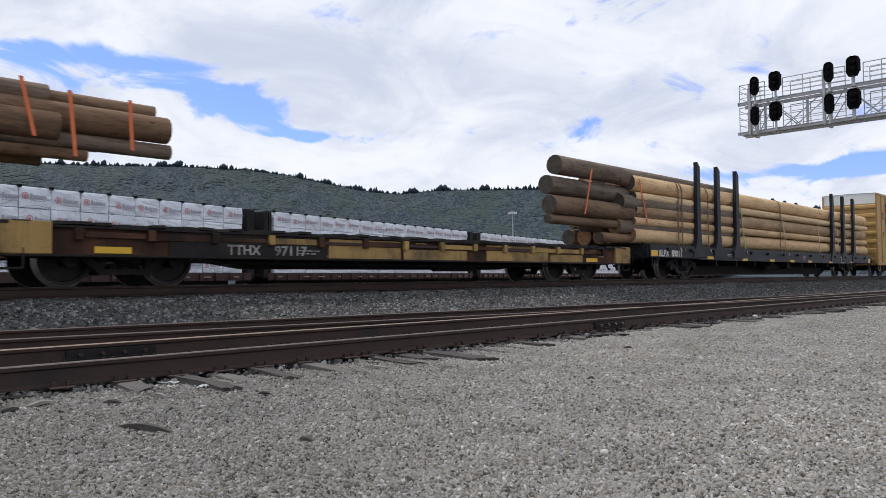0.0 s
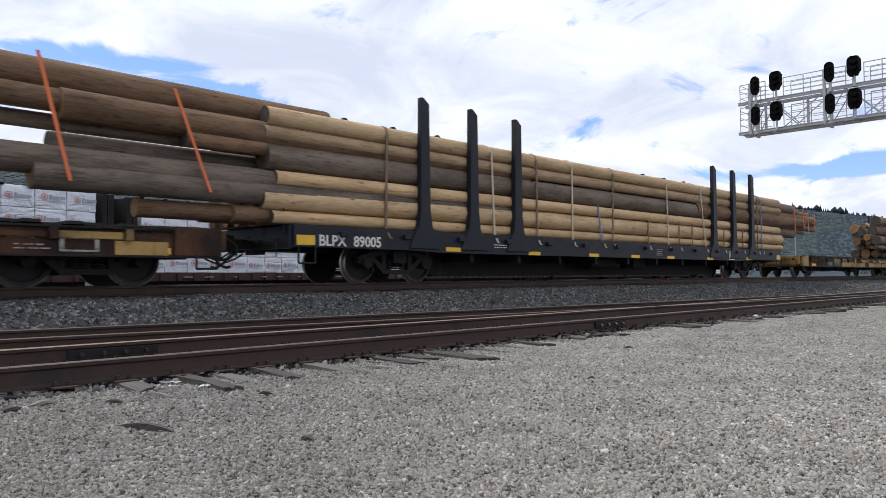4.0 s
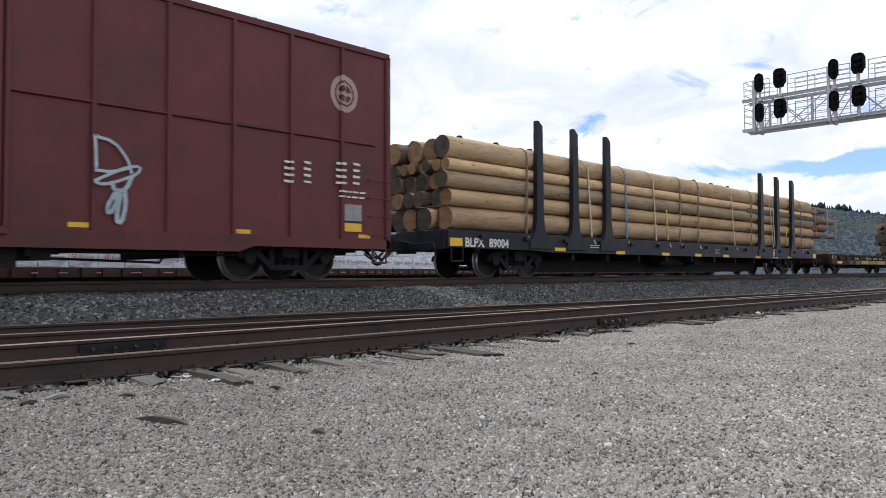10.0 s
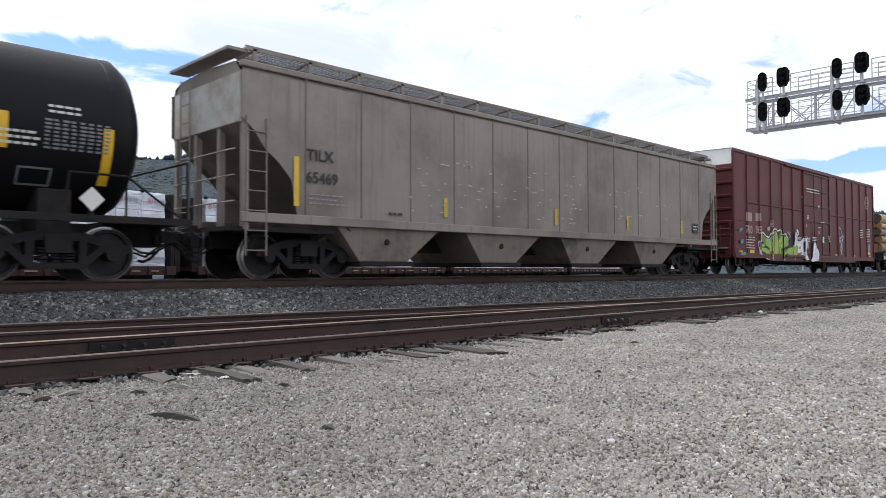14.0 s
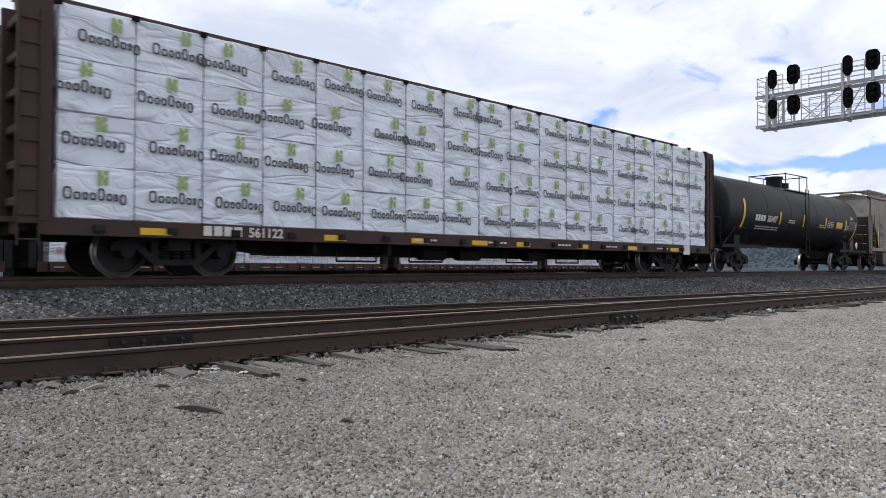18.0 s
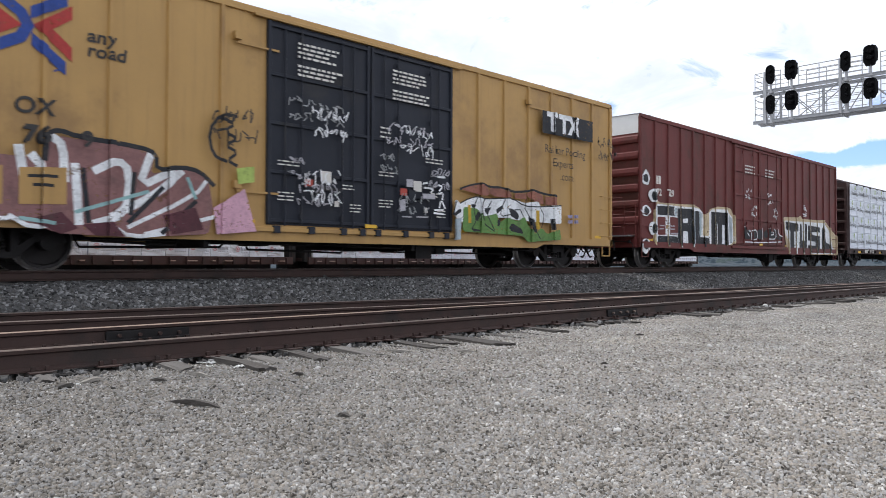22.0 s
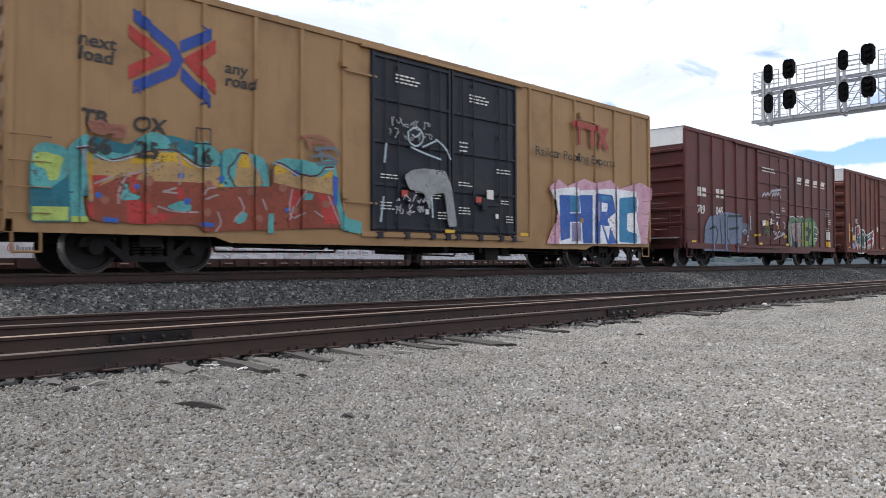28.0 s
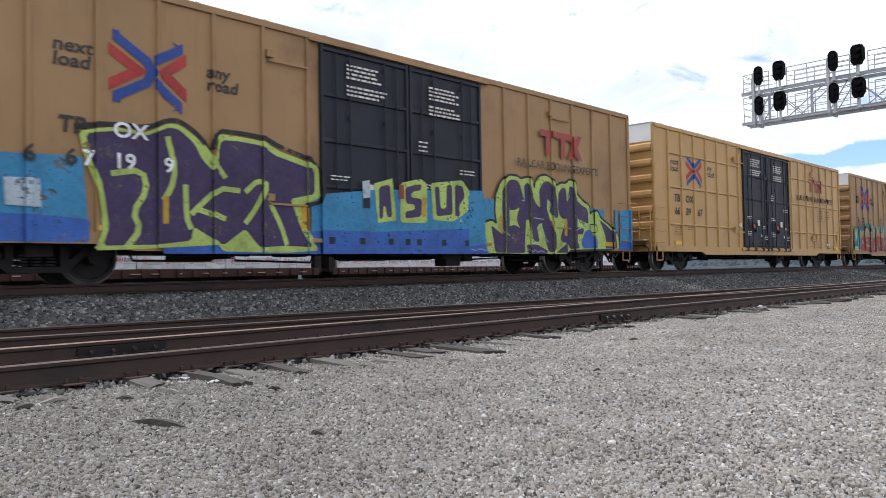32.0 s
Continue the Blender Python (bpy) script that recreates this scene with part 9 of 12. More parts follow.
s.paint("graffiti", [q for p in [[(-1.28, 0.61), (-1.02, 0.73), (-0.86, 1.15), (-0.73, 1.52), (-0.46, 1.51), (-0.3, 1.18)]] for q in stroke(curved(p), 0.07)], P["black"], "black stroke beside the white letter")
s.paint("stencil", [[(0.12, 3.26), (0.09, 3.2), (0.02, 3.17), (-0.05, 3.19), (-0.08, 3.23), (-0.05, 3.29), (0.02, 3.32), (0.09, 3.31)]], LETTER, "white disc on the door")
s.paint("stencil", [[(-1.64, 2.74), (-1.33, 2.75), (-1.33, 2.71), (-1.64, 2.7)], [(-1.61, 2.67), (-1.4, 2.67), (-1.4, 2.64), (-1.61, 2.64)], [(-1.64, 2.6), (-1.38, 2.6), (-1.38, 2.57), (-1.64, 2.56)], [(0.18, 2.5), (0.78, 2.53), (0.78, 2.5), (0.18, 2.47)], [(-0.11, 2.24), (0.21, 2.24), (0.21, 2.21), (-0.11, 2.21)], [(-0.08, 2.18), (0.13, 2.18), (0.13, 2.15), (-0.08, 2.16)], [(-2.78, 1.67), (-2.17, 1.69), (-2.17, 1.67), (-2.78, 1.65)], [(-2.75, 1.62), (-2.24, 1.63), (-2.24, 1.61), (-2.75, 1.59)], [(-2.78, 1.56), (-2.21, 1.58), (-2.21, 1.55), (-2.78, 1.54)], [(-0.98, 1.72), (-0.3, 1.74), (-0.3, 1.71), (-0.98, 1.69)], [(-0.95, 1.66), (-0.38, 1.67), (-0.38, 1.64), (-0.95, 1.63)]], LETTER, "small white stencils on the door")
s.paint("stencil", [[(-0.98, 1.59), (-0.35, 1.61), (-0.35, 1.58), (-0.98, 1.56)], [(-1.52, 1.68), (-1.22, 1.68), (-1.22, 1.64), (-1.52, 1.64)], [(-1.49, 1.61), (-1.29, 1.6), (-1.29, 1.56), (-1.49, 1.57)], [(-1.52, 1.53), (-1.26, 1.52), (-1.26, 1.48), (-1.52, 1.49)], [(1.33, 1.85), (1.62, 1.84), (1.62, 1.8), (1.33, 1.81)], [(1.37, 1.77), (1.53, 1.76), (1.53, 1.72), (1.37, 1.74)], [(1.33, 1.69), (1.56, 1.68), (1.56, 1.64), (1.33, 1.65)], [(1.37, 1.62), (1.6, 1.6), (1.6, 1.56), (1.37, 1.58)], [(0.47, 1.81), (0.7, 1.8), (0.7, 1.48), (0.47, 1.49)], [(-1.7, 2.35), (-1.64, 2.33), (-1.64, 2.19), (-1.7, 2.21)], [(-2.07, 3.62), (-1.98, 3.61), (-1.98, 3.56), (-2.07, 3.57)]], LETTER, "small white stencils on the door")
s.paint("stencil", [[(-0.14, 2.07), (0.06, 2.06), (0.06, 1.9), (-0.14, 1.91)]], ORANGE, "orange placard on the door")
s.paint("stencil", [[(6.7, 2.37), (6.89, 2.37), (6.89, 2.32), (6.7, 2.33)], [(6.7, 2.25), (6.89, 2.24), (6.89, 2.19), (6.7, 2.2)], [(6.7, 2.12), (6.89, 2.11), (6.89, 2.06), (6.7, 2.07)], [(6.7, 1.99), (6.88, 1.98), (6.88, 1.93), (6.69, 1.94)], [(7.17, 2.41), (7.33, 2.4), (7.33, 2.35), (7.17, 2.36)], [(7.16, 2.28), (7.33, 2.27), (7.33, 2.22), (7.16, 2.23)], [(7.16, 2.15), (7.33, 2.14), (7.33, 2.09), (7.16, 2.1)], [(7.16, 2.01), (7.33, 2.01), (7.33, 1.96), (7.16, 1.97)], [(7.97, 2.47), (8.2, 2.47), (8.2, 2.42), (7.96, 2.42)], [(7.96, 2.33), (8.2, 2.33), (8.2, 2.28), (7.96, 2.28)], [(7.96, 2.2), (8.19, 2.19), (8.19, 2.14), (7.96, 2.15)]], LETTER, "columns of white stencils")
s.paint("stencil", [[(7.96, 2.06), (8.19, 2.06), (8.19, 2.01), (7.95, 2.01)], [(8.41, 2.5), (8.59, 2.49), (8.59, 2.44), (8.41, 2.45)], [(8.41, 2.36), (8.59, 2.36), (8.59, 2.31), (8.41, 2.31)], [(8.4, 2.23), (8.59, 2.22), (8.58, 2.17), (8.4, 2.17)], [(8.4, 2.09), (8.58, 2.08), (8.58, 2.03), (8.4, 2.04)]], LETTER, "columns of white stencils")
s.paint("graffiti", [[(-6.18, 1.98), (-5.91, 2.04), (-5.86, 1.89), (-6.14, 1.84)]], P["silver"], "pale flecks")
s.paint("graffiti", [q for p in [[(-3.98, 1.91), (-3.82, 1.73), (-3.74, 1.97), (-3.63, 1.71), (-3.55, 1.92)], [(-3.84, 1.81), (-3.48, 1.7), (-3.69, 1.63)], [(-5.84, 2.28), (-5.6, 2.31), (-5.6, 2.05), (-5.84, 2.03), (-5.84, 2.28)], [(-5.77, 2.21), (-5.68, 2.22), (-5.68, 2.12), (-5.77, 2.11), (-5.77, 2.21)]] for q in stroke(curved(p), 0.03)], P["silver"], "pale scribble")
s.paint("graffiti", [[(-9, 1.82), (-8.73, 1.88), (-8.67, 1.8), (-8.81, 1.71), (-9, 1.7)], [(-8.95, 1.36), (-8.65, 1.41), (-8.64, 1.26), (-8.88, 1.22)], [(-8.89, 0.86), (-8.41, 0.9), (-8.4, 0.79), (-8.87, 0.75)]], P["teal"], "teal spray-painted patch")
s.paint("graffiti", [q for p in [[(3.12, 2.38), (3.15, 1.81)], [(3.12, 2.38), (3.43, 2.34), (3.66, 2.07), (3.73, 1.84)], [(3.15, 1.83), (3.43, 1.82), (3.73, 1.93)], [(3.13, 1.65), (3.35, 1.77), (3.68, 1.94), (3.89, 1.96), (3.84, 1.83), (3.57, 1.7), (3.3, 1.6), (3.13, 1.63)]] for q in stroke(curved(p), 0.05)], P["paleblue"], "pale line drawing of a small hat with a brim")
s.paint("graffiti", [q for p in [[(3.41, 1.65), (3.46, 1.51), (3.64, 1.54), (3.73, 1.76)], [(3.46, 1.47), (3.33, 1.23), (3.37, 1.11), (3.48, 1.28), (3.5, 1.47)], [(3.55, 1.47), (3.48, 1.01), (3.57, 0.97), (3.64, 1.27), (3.62, 1.52)]] for q in stroke(curved(p), 0.07)], P["paleblue"], "pale sprayed strokes below the hat")

hopper_car(-116.6)
tank_car(-136.2)
centre_beam(-168.35, -145.95)

s = box_car("box_car", "red double-door box car with black and white graffiti", -189.07, -170.2, RED2, posts=21, door=(-182.1, -177.3), double=True)
h = s.h
s.text("car_number", "472", -8.5, 2.44, 0.32, LETTER, "white car number", bold=0.01)
s.text("car_number", "729", -7.65, 2.46, 0.32, LETTER, "white car number", bold=0.01)
s.paint("owner_mark", [rect(-8.43, -8.28, 2.82, 3.1), rect(-8.24, -8.08, 2.82, 3.1)], LETTER, "white owner mark blocks")
bars(s, s.d0 + 0.9, 4.05, 1.0, 3, LETTER, 0.08, 0.05)
bars(s, s.d1 - 1.9, 4.05, 1.0, 3, LETTER, 0.08, 0.05)
s.paint("graffiti", [[(-8.58, 1.81), (-8.44, 2.23), (-8.36, 2.3), (-8.18, 2.2), (-7.44, 2.21), (-6.65, 2.23), (-5.79, 2.26), (-5.33, 2.18), (-5.01, 1.94), (-4.6, 2.02), (-4.52, 2.16), (-3.84, 2.3), (-3.3, 2.31), (-2.73, 2.29), (-2.45, 2.02), (-2.39, 0.96), (-2.62, 0.84), (-4.51, 0.84), (-4.84, 0.93), (-5.74, 0.72), (-6.83, 0.71), (-8.51, 0.74), (-8.61, 1.07)]], P["cream"], "cream backing of a spray-painted piece")
s.paint("graffiti", [[(-8.51, 2.06), (-8.3, 2.15), (-7.44, 2.15), (-6.85, 2.14), (-5.79, 2.17), (-5.25, 2.13), (-5.04, 2), (-4.99, 1.64), (-5.07, 1.16), (-4.56, 1.15), (-4.54, 2.05), (-4.32, 2.17), (-3.11, 2.23), (-2.57, 1.94), (-2.46, 0.98), (-2.81, 0.86), (-4.43, 0.87), (-4.84, 0.96), (-5.74, 0.73), (-6.49, 0.68), (-6.9, 0.73), (-8.47, 0.89)]], P["white"], "white outline of a spray-painted piece")
s.paint("graffiti", [[(-8.32, 2.08), (-7.16, 2.12), (-7.17, 1.79), (-8.29, 1.78)], [(-8.31, 1.07), (-7.14, 1.08), (-6.91, 1.06), (-6.93, 0.75), (-8.31, 0.75)], [(-6.96, 2.07), (-5.84, 2.1), (-5.74, 0.84), (-6.15, 0.8), (-6.19, 1.25), (-6.55, 1.26), (-6.59, 0.75), (-6.9, 0.77)], [(-5.66, 2.05), (-5.33, 2.05), (-5.29, 1.11), (-4.53, 1.09), (-4.49, 0.79), (-5.59, 0.71)], [(-4.37, 2.08), (-3, 2.1), (-2.89, 0.86), (-4.36, 0.85)]], P["black"], "black spray-painted block letters")
s.paint("graffiti", [[(-6.59, 1.71), (-6.19, 1.75), (-6.19, 1.59), (-6.58, 1.56)], [(-6.55, 1.29), (-6.19, 1.28), (-6.18, 0.85), (-6.45, 0.64), (-6.55, 0.81)], [(-4.01, 1.64), (-3.85, 1.65), (-3.84, 0.88), (-4, 0.89)], [(-3.47, 1.62), (-3.25, 1.62), (-3.25, 0.87), (-3.47, 0.89)]], P["white"], "white gaps in the letters")
s.paint("graffiti", [[(-5.33, 2.05), (-5.14, 1.98), (-5.16, 1.18), (-5.29, 1.13)], [(-2.88, 2.03), (-2.61, 1.89), (-2.6, 0.95), (-2.81, 0.92)], [(-5.81, 2.03), (-5.66, 2.02), (-5.6, 0.65), (-5.75, 0.69)], [(-7.13, 2.08), (-6.98, 2.07), (-7.01, 1.77), (-7.14, 1.78)]], P["paleblue"], "pale shaded flanks of the letters")
s.paint("graffiti", [[(-8.32, 1.71), (-7.15, 1.75), (-6.91, 1.73), (-6.91, 1.15), (-8.31, 1.1)]], RED2, "unpainted panel left in the piece")
s.paint("graffiti", [[(-7.79, 1.72), (-7.58, 1.73), (-7.57, 1.12), (-7.78, 1.13)]], P["white"], "white stripe")
s.paint("graffiti", [[(-7.76, 1.45), (-7.61, 1.45), (-7.61, 1.32), (-7.76, 1.33)]], P["sand"], "sand stain in the stripe")
s.paint("graffiti", [q for p in [[(-8.17, 1.42), (-7.87, 1.43)], [(-8.17, 1.31), (-7.91, 1.32)], [(-7.5, 1.43), (-7.18, 1.44)], [(-7.5, 1.32), (-7.17, 1.33)], [(-7.53, 1.17), (-6.91, 1.19)]] for q in stroke(curved(p), 0.04)], P["silver"], "small pale notes")
s.paint("graffiti", [[(-1.66, 1.58), (-1.34, 1.63), (-1.27, 1.45), (-1.08, 1.43), (-1.07, 1.14), (-1.61, 1.14)], [(-0.9, 1.45), (-0.52, 1.5), (-0.45, 1.18), (-0.9, 1.17)], [(-0.38, 1.54), (0.06, 1.56), (0.02, 1.15), (-0.38, 1.16)], [(0.26, 1.45), (0.55, 1.59), (0.7, 1.24), (0.31, 1.22)], [(0.8, 1.6), (1.44, 1.6), (1.44, 1.24), (0.8, 1.24)], [(1.52, 1.61), (1.73, 1.62), (1.78, 1.33), (2.14, 1.31), (2.08, 1.17), (1.52, 1.19)]], P["black"], "black row of small letters")
s.paint("graffiti", [q for p in [[(-1.68, 1.61), (-1.34, 1.66), (-1.25, 1.46), (-0.99, 1.45), (-0.99, 1.1)], [(-0.95, 1.48), (-0.47, 1.53), (-0.4, 1.15), (-0.85, 1.1)], [(0.11, 1.6), (0.11, 1.14)], [(0.75, 1.63), (1.49, 1.64), (1.52, 1.19), (0.8, 1.18)], [(1.73, 1.65), (1.84, 1.37), (2.22, 1.33)], [(-1.61, 1.01), (0.07, 1.01), (2.17, 1.09)], [(-1.38, 1.37), (-1.21, 1.26)], [(1, 1.49), (1.26, 1.5), (1.26, 1.37), (1, 1.36)]] for q in stroke(curved(p), 0.045)], P["white"], "white edges of small letters")
s.paint("graffiti", [[(2.54, 2.2), (4.28, 2.25), (4.54, 2.37), (4.77, 2.21), (6.9, 2.23), (7.67, 2.28), (8.56, 1.88), (9.4, 1.55), (9.55, 0.57), (3.02, 0.57), (2.76, 1.21)]], P["cream"], "cream backing of a spray-painted piece")
s.paint("graffiti", [[(2.68, 2.05), (6.9, 2.11), (7.67, 2.12), (8.39, 1.75), (8.46, 1.27), (9.13, 0.82), (9.04, 0.63), (3.17, 0.57), (3.11, 1.17), (2.76, 1.46)]], P["white"], "white outline of a spray-painted piece")
s.paint("graffiti", [[(2.77, 2.01), (4.31, 1.96), (4.3, 1.62), (3.76, 1.59), (3.81, 0.66), (3.35, 0.66), (3.27, 1.61), (2.85, 1.64)], [(4.47, 1.97), (4.7, 1.97), (4.72, 1.22), (4.95, 1.16), (5.1, 1.99), (5.37, 1.99), (5.35, 0.64), (4.42, 0.66)], [(5.48, 1.94), (7.08, 1.89), (7.08, 1.65), (6.04, 1.65), (6.04, 1.51), (7.07, 1.46), (7.06, 0.66), (5.46, 0.66), (5.46, 1.01), (6.46, 1), (6.47, 1.19), (5.47, 1.23)], [(7.35, 1.88), (7.7, 1.86), (7.89, 1.19), (8.46, 1.09), (8.99, 0.69), (7.33, 0.67)]], P["black"], "black spray-painted block letters")
P["panel"] = RED2
for k in range(5):
    s.paint("graffiti", [blob(-h + 0.35 + 0.5 * (k % 2), 2.95 - 0.55 * k, 0.28, 0.24, 50 + k, 8, 0.35)], P["white"], "white spray-painted fragment")
    s.paint("graffiti", [blob(-h + 0.37 + 0.5 * (k % 2), 2.95 - 0.55 * k, 0.17, 0.15, 60 + k, 7, 0.35)], P["black"], "black spray-painted fragment")
for k, (x, z) in enumerate(((s.d0 + 0.9, 2.7), (s.d0 + 1.4, 2.0), (s.d1 - 1.8, 2.6), (s.d1 - 1.2, 2.0), (h - 4.7, 2.3))):
    scribble(s, x, z, 0.5, 0.5, P["white"], 40 + k)

s = tbox("yellow box car with black doors and busy graffiti", -209.75, -190.76, -202.8, -197.75, (("6", -8.19), ("66", -7.63), ("76", -6.78), ("9", -5.97)), YELLOW, marks=(-7.7, -6.89), tags=7, sign=(-6.75, 3.8, 0.88))
h = s.h
s.paint("graffiti", [[(-8.71, 0.78), (-8.62, 1.17), (-8.38, 1.4), (-8.12, 1.32), (-7.88, 0.78)]], P["aqua"], "aqua smear")
s.paint("graffiti", [[(-8.06, 1.8), (-7.78, 1.79), (-6.95, 1.75), (-6.48, 1.74), (-6.4, 2.13), (-5.98, 2.1), (-5.46, 2.16), (-4.99, 2.03), (-4.76, 1.99), (-4.82, 1.65), (-4.44, 1.75), (-3.99, 1.83), (-3.77, 1.6), (-3.68, 1.08), (-3.77, 0.65), (-4.61, 0.59), (-5.18, 0.56), (-6.22, 0.59), (-6.94, 0.78), (-7.95, 0.79)]], P["mauve"], "dull mauve fill of a long piece")
s.paint("graffiti", [q for p in [[(-8.06, 1.97), (-7.86, 1.84), (-7.9, 1.53), (-7.81, 0.81)], [(-7.6, 1.84), (-7.47, 1.36)], [(-7.24, 1.98), (-7.14, 1.51)], [(-6.83, 1.89), (-6.76, 1.47)], [(-6.64, 1.78), (-6.51, 1.62), (-6.47, 1.12)], [(-6.36, 2.09), (-6.21, 1.99), (-6.18, 1.44)], [(-6.03, 1.68), (-5.96, 0.77)], [(-5.72, 1.63), (-5.37, 1.84), (-5.17, 1.67), (-5.23, 0.93), (-5.71, 0.77)], [(-4.82, 2), (-5.03, 1.4), (-4.44, 1.73)], [(-5.45, 0.9), (-4.73, 1.3), (-4.29, 1.73)]] for q in stroke(curved(p), 0.13)], P["white"], "white letter strokes of a long piece")
s.paint("graffiti", [q for p in [[(-5.18, 0.73), (-4.02, 1.34), (-3.83, 1.59)], [(-4.9, 0.62), (-3.68, 0.96)], [(-8.26, 0.93), (-7.77, 0.75), (-6.94, 0.8)], [(-6.94, 0.84), (-6.64, 0.66), (-6.2, 0.76)], [(-5.45, 0.73), (-5.15, 0.56), (-4.58, 0.63)], [(-8.56, 0.82), (-8.39, 0.96), (-8.24, 0.86)]] for q in stroke(curved(p), 0.07)], P["white"], "white flicks")
s.paint("graffiti", [q for p in [[(-6.48, 1.73), (-6.45, 2.13), (-6.28, 2.22), (-5.98, 2.14), (-5.02, 2.09), (-4.73, 2.01), (-4.72, 1.71), (-4.29, 1.82), (-3.93, 1.77), (-3.68, 1.54)], [(-5.91, 1.63), (-5.82, 0.79)], [(-5.1, 1.63), (-5.15, 0.95)], [(-4.62, 1.42), (-5.18, 0.81)], [(-4.02, 1.22), (-4.61, 0.65)]] for q in stroke(curved(p), 0.08)], P["black"], "black edge of a long piece")
s.paint("graffiti", [[(-6.71, 0.79), (-6.22, 0.93), (-5.97, 0.68), (-6.22, 0.58)], [(-5.91, 0.74), (-5.45, 0.81), (-5.23, 0.58), (-5.71, 0.57)], [(-4.61, 0.95), (-4.02, 1.12), (-3.86, 0.73), (-4.47, 0.62)], [(-7.78, 1.24), (-7.62, 1.2), (-7.61, 0.84), (-7.76, 0.81)]], P["maroon"], "dark maroon lower shading")
s.paint("graffiti", [q for p in [[(-7.79, 1.44), (-7.6, 1.39)], [(-6.01, 0.94), (-4.87, 1.34)], [(-6.8, 0.81), (-6.32, 0.75)], [(-4.17, 1.63), (-4.02, 1.28)]] for q in stroke(curved(p), 0.06)], P["aqua"], "aqua strokes")
s.paint("graffiti", [[(-3.68, 1.13), (-3.06, 1.52), (-2.81, 0.73), (-3.61, 0.65)]], P["pink"], "pink smear")
s.paint("graffiti", [[(-3.23, 1.89), (-2.86, 1.96), (-2.86, 1.66), (-3.19, 1.6)]], P["palegreen"], "pale green patch")
s.paint("graffiti", [[(-7.6, 1.55), (-7.04, 1.59), (-7.04, 1.01), (-7.59, 0.98)], [(-6.82, 1.58), (-6.15, 1.63), (-6.15, 1.05), (-6.82, 1.02)]], YELLOW, "notice panel left unpainted")
s.paint("graffiti", [q for p in [[(-7.48, 1.41), (-7.18, 1.42)], [(-7.45, 1.26), (-7.2, 1.26)], [(-6.69, 1.46), (-6.29, 1.48)], [(-6.62, 1.33), (-6.35, 1.33)]] for q in stroke(curved(p), 0.05)], P["black"], "small notes on the panels")
s.paint("graffiti", [q for p in [[(-3.23, 2.86), (-3.55, 2.86), (-3.79, 2.52), (-3.71, 2.1), (-3.46, 1.99)], [(-3.55, 2.78), (-3.25, 2.71), (-3.52, 2.55), (-3.2, 2.45), (-3.47, 2.29), (-3.2, 2.19), (-3.42, 2.02), (-3.23, 1.94)]] for q in stroke(curved(p), 0.06)], P["black"], "black bubble scribble")
s.paint("graffiti", [q for p in [[(2.71, 1.94), (3.12, 2.07), (3.51, 2.14), (3.77, 2.06), (4.25, 2.09), (4.64, 2), (5.21, 2.05), (5.51, 2.12), (5.94, 2.04), (6.57, 2.02)]] for q in stroke(curved(p), 0.06)], P["black"], "black edge of a second piece")
s.paint("graffiti", [[(2.73, 1.94), (3.12, 2.05), (3.52, 2.12), (3.72, 2.05), (3.77, 1.85), (3.52, 1.83), (3.12, 1.88)], [(3.75, 2.03), (4.25, 2.06), (4.61, 1.96), (4.64, 1.85), (4.04, 1.83), (3.77, 1.89)], [(4.75, 1.97), (5.21, 2), (5.24, 1.85), (4.75, 1.84)], [(5.24, 2.01), (5.51, 2.09), (5.9, 2.01), (6, 1.75), (5.69, 1.77), (5.27, 1.92)], [(6.03, 1.97), (6.54, 1.98), (6.51, 1.76), (6.06, 1.75)]], P["salmon"], "salmon caps of a second piece")
s.paint("graffiti", [[(2.39, 1.31), (2.5, 1.63), (2.59, 1.68), (2.69, 1.59), (3.02, 1.73), (3.32, 1.79), (3.52, 1.77), (3.83, 1.77), (4.14, 1.79), (4.64, 1.83), (5.15, 1.74), (5.75, 1.82), (5.81, 1.69), (6.77, 1.78), (6.78, 1.24), (5.82, 1.25), (5.22, 1.26), (4.15, 1.31), (3.32, 1.17), (2.84, 1.1), (2.55, 1.25)]], P["white"], "white letters of a second piece")
s.paint("graffiti", [[(2.81, 1.5), (2.98, 1.51), (3.32, 1.49), (3.52, 1.3), (3.83, 1.36), (4.07, 1.41), (4.1, 1.16), (4.47, 1.33), (4.87, 1.24), (5.16, 1.39), (5.27, 1.18), (5.58, 0.92), (5.88, 1.11), (6.13, 0.94), (6.71, 1.1), (6.78, 0.8), (5.28, 0.7), (5.1, 0.86), (2.79, 0.91)]], P["leaf"], "green lower half of the letters")
s.paint("graffiti", [[(2.37, 1.27), (2.46, 1.38), (2.74, 1.46), (2.74, 1.37), (2.51, 1.28)], [(3.1, 1.59), (3.27, 1.59), (3.22, 1.5), (3.1, 1.51)], [(3.22, 1.24), (3.32, 1.43), (3.45, 1.38), (3.32, 1.17)], [(3.52, 1.5), (3.83, 1.56), (3.68, 1.35)], [(4.01, 1.51), (4.25, 1.63), (4.28, 1.55), (4.04, 1.39)], [(4.07, 1.25), (4.18, 1.27), (4.15, 1.08), (4.07, 1.08)], [(4.42, 1.56), (4.7, 1.56), (4.92, 1.42), (4.87, 1.26), (4.53, 1.4)], [(4.42, 1.05), (4.64, 1.19), (5.04, 1.04), (5.1, 0.91), (4.59, 0.97)], [(5.27, 1.39), (5.51, 1.32), (5.7, 1.06), (5.64, 0.93), (5.45, 1.1)], [(6.26, 1.36), (6.42, 1.37), (6.48, 1.07), (6.32, 1.06)]], P["black"], "black gaps between the letters")
